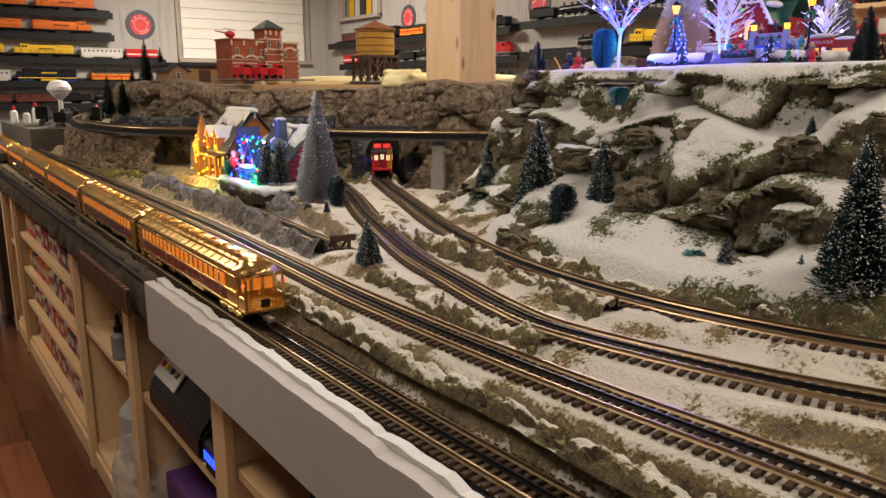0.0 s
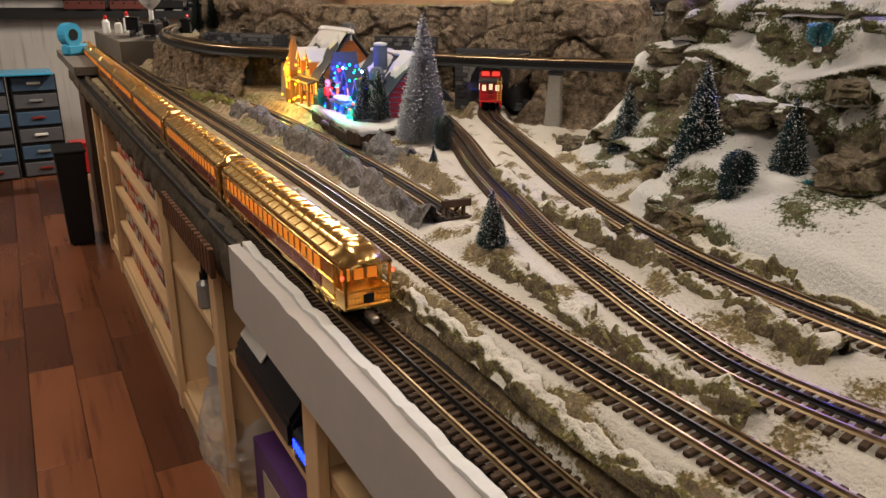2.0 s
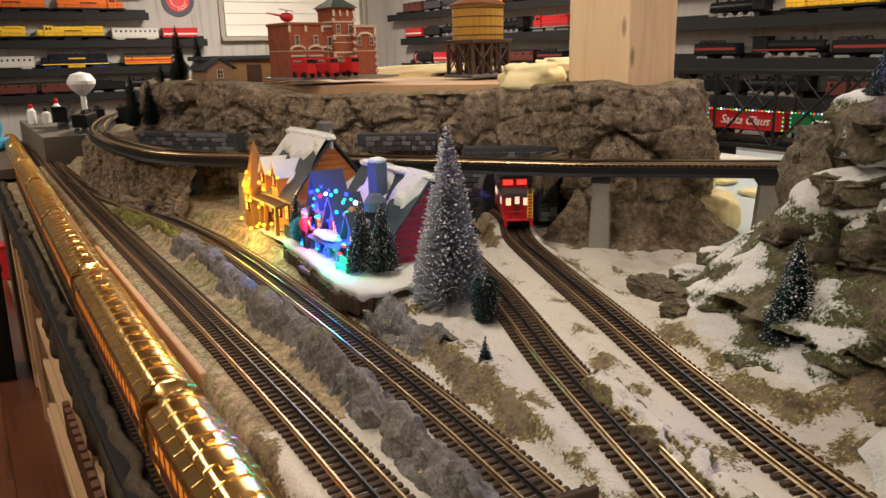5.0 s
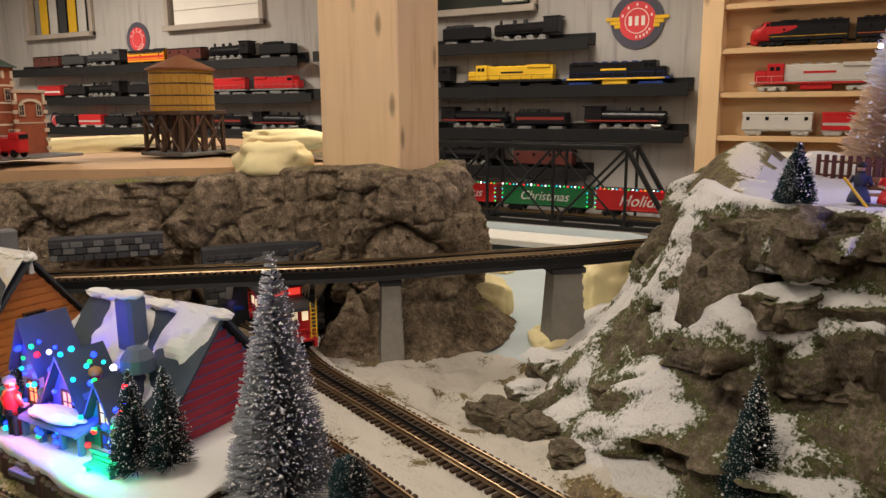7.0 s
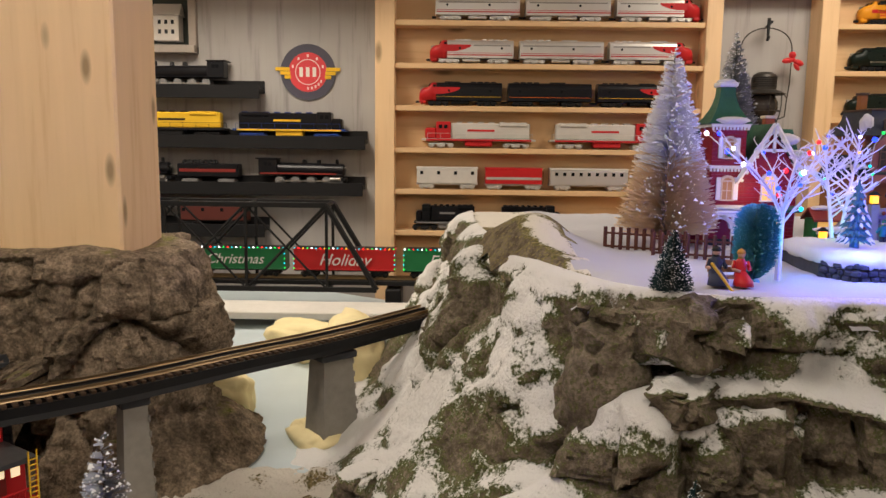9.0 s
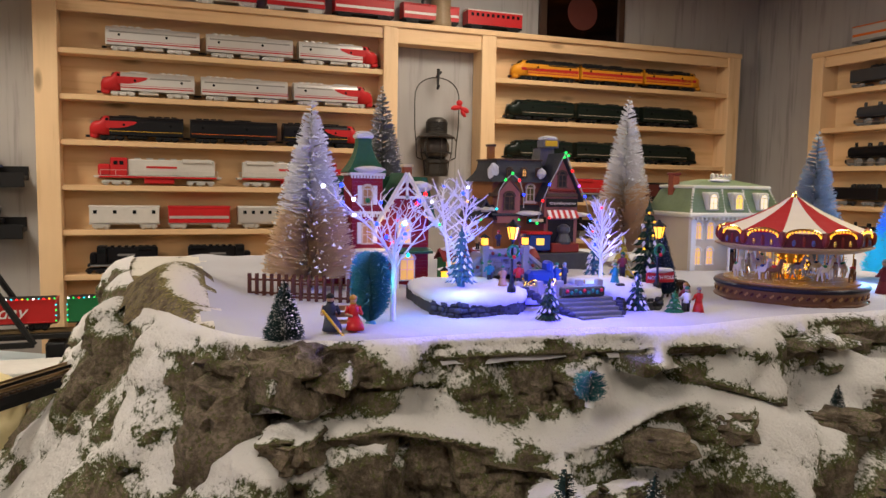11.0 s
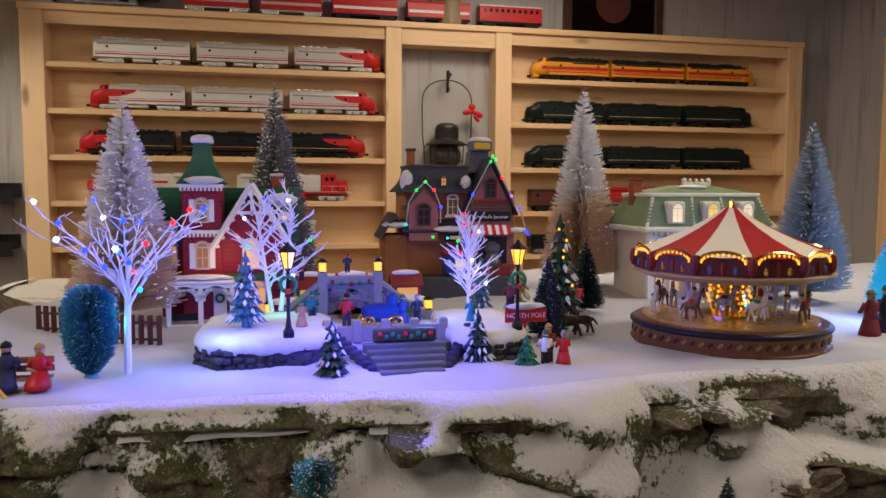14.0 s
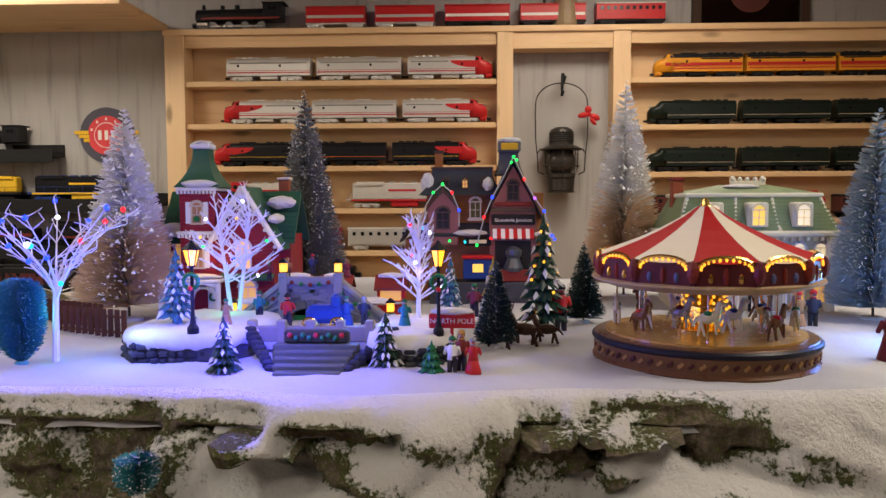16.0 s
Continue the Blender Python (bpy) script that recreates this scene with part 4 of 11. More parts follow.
stone_wall((1.60, 2.45, 0.83), -37, 0.235, 0.185, "grey stone tunnel portal with a round arch", (0.068, 0.085))
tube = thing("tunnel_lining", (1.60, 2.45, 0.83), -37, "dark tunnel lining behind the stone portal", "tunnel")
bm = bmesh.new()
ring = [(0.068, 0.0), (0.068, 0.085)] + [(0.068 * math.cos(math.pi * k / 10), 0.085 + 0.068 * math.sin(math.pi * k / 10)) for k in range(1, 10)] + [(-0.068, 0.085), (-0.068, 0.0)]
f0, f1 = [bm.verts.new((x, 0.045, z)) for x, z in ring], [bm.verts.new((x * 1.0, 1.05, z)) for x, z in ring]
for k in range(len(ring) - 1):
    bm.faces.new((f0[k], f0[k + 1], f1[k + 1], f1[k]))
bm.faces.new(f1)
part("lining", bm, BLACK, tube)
stone_wall((1.40, 2.66, 1.005), -39, 0.20, 0.042, "low slate retaining wall above the bridge")
stone_wall((1.03, 3.24, 0.985), -52, 0.34, 0.05, "low slate retaining wall beside the far track")
stone_wall((1.22, 2.93, 0.84), -44, 0.16, 0.13, "dark slate abutment wall below the bridge")
stone_wall((0.98, 3.26, 0.84), -54, 0.16, 0.13, "dark slate abutment wall below the bridge")
edge = part("roadbed_edge_board", box(bmesh.new(), (0.694, 2.36, 0.822), (0.010, 0.84, 0.046), 0.002), PLY)
tagged(edge, "raw wooden board between two track levels", "board", kind="structure")

# ---- bottle-brush trees ----
def brush_mesh(h, r, seed, count, kind="cone", stem=0.06, grain=1.0, rows=0, clots=0.05):
    """Bristles that stand out from a twisted wire stem, and the frost grains at their tips."""
    rng = np.random.RandomState(seed)
    v, f, fv, ff = [], [], [], []
    for k in range(count):
        u = rng.rand()
        u = 1 - math.sqrt(1 - u) if kind == "cone" else u
        a = rng.rand() * 2 * math.pi
        if rows:
            u = min(0.995, max(0.0, (math.floor(u * rows) + a / (2 * math.pi) + rng.normal(0, 0.11)) / rows))
        z = h * (stem + (1 - stem) * u)
        if kind == "cone":
            reach = r * (1 - u) ** 0.85 + 0.05 * r
        else:
            e = abs(2 * u - 1)
            reach = r * (1 - 0.75 * e ** 4)
        reach *= rng.uniform(0.72, 1.06)
        lift = reach * rng.uniform(0.05, 0.42)
        ca, sa = math.cos(a), math.sin(a)
        w = 0.00038 + 0.0125 * r * rng.uniform(0.6, 1.3)
        b = len(v)
        e, b1 = 0.45 * w, a + rng.normal(0, 0.14 if rows else 0.30)
        ca, sa = math.cos(b1), math.sin(b1)
        v += [(-sa * w, ca * w, z - w), (sa * w, -ca * w, z + w), (ca * reach + sa * e, sa * reach - ca * e, z + lift + e), (ca * reach - sa * e, sa * reach + ca * e, z + lift - e)]
        f.append((b, b + 1, b + 2, b + 3))
        if rng.rand() < 0.7:
            g = (0.00022 + 0.0125 * r) * rng.uniform(0.4, 1.5) * grain * (2.0 if rng.rand() < clots else 1.0)
            q = rng.uniform(0.66, 1.0) if rng.rand() < 0.45 else rng.uniform(0.94, 1.0)
            x, y, zz = ca * reach * q, sa * reach * q, z + lift * q
            b = len(fv)
            fv += [(x + g, y, zz), (x - g * 0.6, y + g, zz), (x - g * 0.6, y - g, zz), (x, y, zz + 1.3 * g)]
            ff += [(b, b + 1, b + 3), (b + 1, b + 2, b + 3), (b + 2, b, b + 3), (b, b + 2, b + 1)]
    return v, f, fv, ff


NEEDLE = paint("dark_green_bristle", (0.014, 0.042, 0.046), 0.6, var=0.3, scale=20)
NEEDLE_TEAL = paint("teal_bristle", (0.04, 0.26, 0.30), 0.6, var=0.3, scale=20)
NEEDLE_SILVER = paint("silver_grey_bristle", (0.34, 0.36, 0.40), 0.45, 0.1, var=0.3, scale=20)
NEEDLE_GREY = paint("grey_green_bristle", (0.26, 0.27, 0.25), 0.5, var=0.3, scale=20)
NEEDLE_WHITE = paint("white_bristle", (0.88, 0.87, 0.85), 0.6, var=0.1, scale=20)
NEEDLE_GOLD = paint("gold_tan_bristle", (0.80, 0.60, 0.38), 0.5, 0.0, var=0.2, scale=20)
NEEDLE_BLUE = paint("ice_blue_bristle", (0.40, 0.50, 0.56), 0.45, 0.2, var=0.2, scale=20)
GLOW_BLUE = glow("lit_blue_fibre", (0.06, 0.28, 0.85), 0.26)
GLOW_TEAL = glow("lit_teal_fibre", (0.04, 0.5, 0.6), 0.30)
FROST = paint("frost_grain", (0.80, 0.82, 0.84), 0.55, var=0.06, scale=90)
SPARKLE = paint("silver_glitter", (0.85, 0.86, 0.88), 0.22, 0.6, var=0.1, scale=90)
WIRE = paint("twisted_wire", (0.09, 0.07, 0.05), 0.5, 0.5)


def brush_tree(name, at, h, r, needle, frost, seed, label, count=2600, kind="cone", share=1.0, lower=None, split=0.4, tip=None, grain=1.0, rows=0, clots=0.05):
    t = thing(name, at, random.uniform(0, 360), label, "tree", "bottle-brush trees")
    bm = bmesh.new()
    rod(bm, (0, 0, -0.004), (0, 0, h * 0.96), 0.0016 + 0.008 * r, 0.0008, 6)
    part("stem", bm, needle if kind == "round" else WIRE, t)
    bm = bmesh.new()
    lathe(bm, [(0.28 * r, -0.003), (0.28 * r, 0.003), (0.2 * r, 0.005)], 12)
    part("foot", bm, frost, t)
    v, f, fv, ff = brush_mesh(h, r, seed, count, kind, grain=grain, rows=rows, clots=clots)
    if lower:
        up = [k for k in f if v[k[0]][2] > split * h + 0.06 * h * math.sin(k[0])]
        dn = [k for k in f if not v[k[0]][2] > split * h + 0.06 * h * math.sin(k[0])]
        sheet("bristles", v, up, needle, t)
        sheet("lower_bristles", v, dn, lower, t, "darker lower bristles")
    else:
        sheet("bristles", v, f, needle, t)
    if lower:
        ff = [q for k, q in enumerate(ff) if fv[q[0]][2] > (split + 0.08) * h or (k // 4) % 4 == 0]
    keep = int(len(ff) / 4 * share) * 4
    sheet("frost", fv, ff[:keep], frost, t)
    if tip:
        part("tip", ball(bmesh.new(), (0, 0, h), 0.012 * (r / 0.05), 8), tip, t)
    return t


random.seed(11)
GREEN_LABEL = "dark green bottle-brush tree with snow-white tips"
for x, y, z, h, r, n in (
    (1.27, 1.485, 0.885, 0.145, 0.034, 2600), (1.19, 1.24, 0.895, 0.195, 0.046, 3400), (1.226, 1.109, 0.905, 0.15, 0.034, 2600),
    (0.815, 1.24, 0.852, 0.088, 0.022, 1800), (1.14, 0.62, 0.875, 0.215, 0.050, 3400), (1.117, 0.782, 0.878, 0.068, 0.018, 1300),
    (1.15, 0.693, 0.885, 0.046, 0.012, 800), (1.255, 0.79, 0.945, 0.09, 0.021, 1500), (1.297, 0.775, 1.055, 0.05, 0.014, 900),
    (1.405, 1.478, 1.176, 0.074, 0.023, 1800), (1.345, 0.452, 1.142, 0.054, 0.015, 900), (0.99, 1.72, 0.848, 0.05, 0.012, 800),
    (0.835, 1.25, 0.852, 0.05, 0.014, 800), (1.335, 1.42, 0.87, 0.05, 0.014, 600)):
    brush_tree("bottle_brush_tree", (x, y, z), h, r, NEEDLE, FROST, int(x * 1000 + y * 77), GREEN_LABEL, n)
for x, y, z, h, r in ((1.085, 1.85, 0.842, 0.088, 0.023), (1.152, 1.132, 0.882, 0.095, 0.027)):
    brush_tree("round_brush_tree", (x, y, z), h, r, NEEDLE, FROST, int(x * 999), "rounded dark green brush tree with a frosted top", 2400, "round", 0.6)
for x, y, z, h, r in ((1.205, 1.055, 0.915, 0.030, 0.015), (1.12, 0.835, 0.878, 0.036, 0.018), (1.303, 1.147, 1.108, 0.036, 0.019), (1.30, 1.33, 0.90, 0.03, 0.014)):
    brush_tree("brush_shrub", (x, y, z), h, r, NEEDLE_TEAL, FROST, int(x * 997), "small round teal brush shrub dusted with snow", 900, "round", 1.0)
brush_tree("silver_brush_tree", (1.085, 1.945, 0.842), 0.297, 0.060, NEEDLE_SILVER, FROST, 21, "tall silver-grey bottle-brush tree with white sparkling tips", 6000, rows=34)
brush_tree("white_brush_tree", (1.79, 1.378, 1.178), 0.308, 0.074, NEEDLE_WHITE, FROST, 22, "tall bottle-brush tree, white above and gold-brown below", 6000, lower=NEEDLE_GOLD, split=0.40, grain=1.2, rows=34, clots=0.14)
brush_tree("silver_brush_tree", (2.085, 1.178, 1.178), 0.375, 0.074, NEEDLE_GREY, FROST, 23, "tall grey-silver bottle-brush tree behind the village", 5500, grain=0.95, rows=38, clots=0.03)
brush_tree("white_brush_tree", (2.062, 0.60, 1.178), 0.386, 0.076, NEEDLE_WHITE, FROST, 24, "tall bottle-brush tree, white above and gold-tan below", 6000, lower=NEEDLE_GOLD, split=0.40, grain=1.2, rows=34, clots=0.14)
brush_tree("blue_brush_tree", (1.808, 0.294, 1.178), 0.304, 0.066, NEEDLE_BLUE, SPARKLE, 25, "tall ice-blue bottle-brush tree with silver tips", 5000, rows=32)
brush_tree("round_brush_tree", (1.49, 1.357, 1.176), 0.092, 0.026, NEEDLE_TEAL, paint("pale_teal_tip", (0.10, 0.36, 0.40), 0.6, var=0.3, scale=40), 26, "rounded teal brush tree lit blue-green", 5600, "round", 1.0, grain=1.1)
brush_tree("bottle_brush_tree", (1.77, 0.715, 1.178), 0.115, 0.030, NEEDLE, FROST, 27, GREEN_LABEL, 2200, share=0.3)
brush_tree("bottle_brush_tree", (1.583, 0.845, 1.178), 0.106, 0.026, NEEDLE, FROST, 28, GREEN_LABEL, 2600, grain=0.6)
brush_tree("bottle_brush_tree", (1.57, 0.245, 1.178), 0.07, 0.018, NEEDLE_BLUE, FROST, 29, "small blue brush tree beside the lit tree", 1200)
brush_tree("bottle_brush_tree", (1.66, 0.16, 1.178), 0.09, 0.022, NEEDLE, FROST, 30, GREEN_LABEL, 1200)
lit = brush_tree("lit_brush_tree", (1.66, 0.235, 1.178), 0.20, 0.055, GLOW_BLUE, SPARKLE, 31, "glowing blue and teal brush tree with a yellow star", 4500, lower=GLOW_TEAL, split=0.45, share=0.9)
bm = bmesh.new()
ring = [((0.016 if k % 2 == 0 else 0.007) * math.sin(math.pi * k / 5), (0.016 if k % 2 == 0 else 0.007) * math.cos(math.pi * k / 5)) for k in range(10)]
extrude_x(bm, [(a, b + 0.207) for a, b in ring], -0.003, 0.003)
part("star", bm, glow("star_glow", (0.9, 0.85, 0.2), 1.6), lit, "glowing yellow star", False)

# ---- model trains ----
def loft(bm, sections):
    """Joins outlines given as (x, [(y, z), ...])."""
    rings = [[bm.verts.new((x, y, z)) for y, z in o] for x, o in sections]
    n = len(rings[0])
    for a, b in zip(rings[:-1], rings[1:]):
        for k in range(n):
            bm.faces.new((a[k], a[(k + 1) % n], b[(k + 1) % n], b[k]))
    bm.faces.new(rings[0][::-1])
    bm.faces.new(rings[-1])
    bmesh.ops.recalc_face_normals(bm, faces=bm.faces[:])
    return bm


def hull(w, z0, z1, roof=0.35):
    """Cross-section of a car body with a rounded roof."""
    h = z1 - z0
    return [(-w / 2, z0), (w / 2, z0), (w / 2, z1 - roof * h), (w * 0.46, z1 - roof * h * 0.5), (w * 0.33, z1 - roof * h * 0.14), (w * 0.12, z1),
            (-w * 0.12, z1), (-w * 0.33, z1 - roof * h * 0.14), (-w * 0.46, z1 - roof * h * 0.5), (-w / 2, z1 - roof * h)]


def truck(parent, x, wheels=2, span=0.05, mt=None, r=0.0085):
    bm = bmesh.new()
    for sy in (-1, 1):
        box(bm, (x, sy * 0.024, 0.0165), (span + 0.018, 0.004, 0.005), 0.001)
        box(bm, (x, sy * 0.025, 0.0095), (span * 0.42, 0.005, 0.010), 0.001)
        for k in range(wheels):
            u = x + (k - (wheels - 1) / 2) * span / max(1, wheels - 1)
            box(bm, (u, sy * 0.0255, 0.0105), (0.012, 0.005, 0.011), 0.001)
            for d in (-0.010, 0.010):
                rod(bm, (u + d, sy * 0.0255, 0.008), (u + d, sy * 0.0255, 0.016), 0.0022, n=6)
    for k in range(wheels):
        u = x + (k - (wheels - 1) / 2) * span / max(1, wheels - 1)
        for sy in (-1, 1):
            rod(bm, (u, sy * 0.0185, r), (u, sy * 0.0225, r), r, n=14)
        rod(bm, (u, -0.0185, r), (u, 0.0185, r), 0.0018, n=6)
    return part("truck", bm, mt or GREY, parent)


def band(parent, x0, x1, z0, z1, w, mt, name="stripe", label=""):
    for sy in (-1, 1):
        part(name, box(bmesh.new(), ((x0 + x1) / 2, sy * (w / 2 + 0.0003), (z0 + z1) / 2), (x1 - x0, 0.0012, z1 - z0)), mt, parent, label)


def spots(parent, xs, z, w, size, mt, name="window"):
    for x in xs:
        for sy in (-1, 1):
            part(name, box(bmesh.new(), (x, sy * (w / 2 + 0.0006), z), (size[0], 0.0016, size[1])), mt, parent)


DARK_GLASS = paint("dark_window", (0.01, 0.012, 0.014), 0.15)


def side_panel(parent, outline, w, mt, name):
    """A painted area with its own outline (x, z) on each side of a body of width w."""
    for sy in (-1, 1):
        bm = bmesh.new()
        a = [bm.verts.new((x, sy * (w / 2 + 0.0002), z)) for x, z in outline]
        b = [bm.verts.new((x, sy * (w / 2 + 0.0009), z)) for x, z in outline]
        n = len(outline)
        for k in range(n):
            bm.faces.new((a[k], a[(k + 1) % n], b[(k + 1) % n], b[k]))
        bmesh.ops.triangulate(bm, faces=[bm.faces.new(a[::-1]), bm.faces.new(b)])
        bmesh.ops.recalc_face_normals(bm, faces=bm.faces[:])
        part(name, bm, mt, parent)


def f_unit(body, nose, stripe, under, label, cab=True, roof=None, fine=False):
    """Streamlined diesel unit, nose towards +x."""
    L, w = 0.318, 0.062
    t = thing("diesel_locomotive", (0, 0, -9), label=label, category="model locomotive", group="display locomotives")
    full = hull(w, 0.022, 0.090, 0.28)
    back = L / 2 - (0.066 if cab else 0.0)
    part("body", loft(bmesh.new(), [(-L / 2, full), (back, full)]), body, t)
    if roof:
        cap = [(y * 1.015, z + 0.0006) for y, z in full[2:]]
        part("roof", loft(bmesh.new(), [(-L / 2, cap), (back, cap)]), roof, t)
        band(t, -L / 2 + 0.002, back + (0.03 if cab else 0.0), 0.0425, 0.054, w, stripe, "side_band")
    if cab:
        def at(top, ww):
            return [(y * ww, 0.022 + (z - 0.022) * top) for y, z in full]
        part("nose", loft(bmesh.new(), [(back, full), (back + 0.016, at(1.0, 1.0)), (back + 0.021, at(0.97, 0.99)), (back + 0.030, at(0.78, 0.97)), (back + 0.034, at(0.74, 0.95)), (back + 0.044, at(0.72, 0.88)), (back + 0.054, at(0.66, 0.74)), (back + 0.061, at(0.56, 0.56)), (back + 0.066, at(0.40, 0.34))]), nose, t, smooth=True)
        for sy in (-1, 1):
            part("windscreen", box(bmesh.new(), (back + 0.0268, sy * 0.0135, 0.0800), (0.013, 0.020, 0.003), 0.0008, 0, (0, 52)), DARK_GLASS, t)
        spots(t, (back + 0.007,), 0.076, w, (0.010, 0.009), DARK_GLASS)
        part("headlight", rod(bmesh.new(), (back + 0.048, 0, 0.066), (back + 0.062, 0, 0.064), 0.0055, n=10), STEEL, t)
        part("pilot", box(bmesh.new(), (back + 0.050, 0, 0.018), (0.028, 0.048, 0.018), 0.005), nose, t)
        side_panel(t, [(back + 0.010, 0.045), (back - 0.030, 0.046), (back - 0.060, 0.052), (back - 0.082, 0.060), (back - 0.092, 0.067), (back - 0.090, 0.071), (back + 0.010, 0.071)], w, nose, "nose_sweep")
    for z0, z1 in (((0.0345, 0.0360),) if fine else ((0.031, 0.035), (0.0395, 0.0410))):
        band(t, -L / 2 + 0.004, back, z0, z1, w, stripe)
    band(t, -L / 2 + 0.012, back - (0.10 if cab else 0.012), 0.0655, 0.0705, w, under if under is not SILVER else paint("dull_grille", (0.30, 0.29, 0.27), 0.5), "air_grille")
    for sx in (-L * 0.36, L * 0.14):
        for sy in (-1, 1):
            part("porthole", rod(bmesh.new(), (sx, sy * w / 2, 0.058), (sx, sy * (w / 2 + 0.0012), 0.058), 0.0048, n=12), DARK_GLASS, t)
    for k in range(4):
        part("roof_fan", rod(bmesh.new(), (-L * 0.40 + k * 0.026, 0, 0.088), (-L * 0.40 + k * 0.026, 0, 0.094), 0.0105, n=12), under, t)
    part("exhaust", box(bmesh.new(), (L * 0.10, 0, 0.0915), (0.06, 0.020, 0.005), 0.001), under, t)
    truck(t, -L * 0.32, 2, 0.055, under)
    truck(t, L * 0.27, 2, 0.055, under)
    part("fuel_tank", box(bmesh.new(), (0, 0, 0.016), (0.07, 0.044, 0.014), 0.003), under, t)
    for sx in (-1, 1):
        part("coupler", box(bmesh.new(), (sx * (L / 2 + 0.006), 0, 0.016), (0.016, 0.008, 0.008), 0.001), BLACK, t)
    return t


def hood_unit(body, cab_mt, under, label, L=0.44, stripe=None):
    t = thing("diesel_locomotive", (0, 0, -9), label=label, category="model locomotive", group="display locomotives")
    w = 0.062
    part("walkway", box(bmesh.new(), (0, 0, 0.032), (L, w, 0.008), 0.001), under, t)
    bm = bmesh.new()
    box(bm, (-L * 0.10, 0, 0.066), (L * 0.70, w * 0.66, 0.060), 0.004)
    box(bm, (-L * 0.30, 0, 0.092), (L * 0.24, w * 0.86, 0.014), 0.002)
    part("hood", bm, body, t)
    part("cab", box(bmesh.new(), (L * 0.31, 0, 0.068), (L * 0.13, w * 0.95, 0.066), 0.003), cab_mt, t)
    part("nose", box(bmesh.new(), (L * 0.42, 0, 0.056), (L * 0.10, w * 0.8, 0.042), 0.006), cab_mt, t)
    spots(t, (L * 0.29, L * 0.335), 0.082, w * 0.95, (0.014, 0.014), DARK_GLASS)
    bm = bmesh.new()
    for k in range(7):
        box(bm, (-L * 0.40 + k * L * 0.095, 0, 0.0985), (L * 0.05, 0.026, 0.005), 0.001)
    part("roof_fan", bm, under, t)
    bm = bmesh.new()
    for sy in (-1, 1):
        for k in range(9):
            rod(bm, (-L * 0.47 + k * L * 0.115, sy * w * 0.48, 0.034), (-L * 0.47 + k * L * 0.115, sy * w * 0.48, 0.056), 0.0008, n=4)
        rod(bm, (-L * 0.47, sy * w * 0.48, 0.056), (L * 0.45, sy * w * 0.48, 0.056), 0.0008, n=4)
    part("handrail", bm, under, t)
    if stripe:
        band(t, -L * 0.46, L * 0.46, 0.028, 0.0345, w, stripe)
        band(t, -L * 0.14, L * 0.10, 0.064, 0.072, w * 0.66, stripe, "lettering_bar")
    truck(t, -L * 0.33, 3, 0.075, under)
    truck(t, L * 0.33, 3, 0.075, under)
    part("fuel_tank", box(bmesh.new(), (0, 0, 0.018), (L * 0.24, 0.05, 0.022), 0.004), stripe or under, t)
    return t


def rail_car(body, roof, under, label, L=0.27, windows=5, stripe=None, kind="caboose"):
    t = thing("railway_car", (0, 0, -9), label=label, category="model railway car", group="display railway cars")
    w = 0.060
    part("body", loft(bmesh.new(), [(-L / 2, hull(w, 0.024, 0.084, 0.14)), (L / 2, hull(w, 0.024, 0.084, 0.14))]), body, t)
    part("roof", loft(bmesh.new(), [(-L / 2 - 0.002, [(y * 1.02, z) for y, z in hull(w, 0.080, 0.0875, 0.8)]), (L / 2 + 0.002, [(y * 1.02, z) for y, z in hull(w, 0.080, 0.0875, 0.8)])]), roof, t)
    if windows:
        spots(t, [(-0.42 + 0.84 * k / max(1, windows - 1)) * L for k in range(windows)], 0.064, w, (0.012, 0.013), DARK_GLASS)
    if stripe:
        band(t, -L / 2 + 0.003, L / 2 - 0.003, 0.040, 0.050, w, stripe)
    part("frame", box(bmesh.new(), (0, 0, 0.021), (L * 1.02, 0.05, 0.007), 0.001), under, t)
    truck(t, -L * 0.34, 2, 0.036, under)
    truck(t, L * 0.34, 2, 0.036, under)
    return t


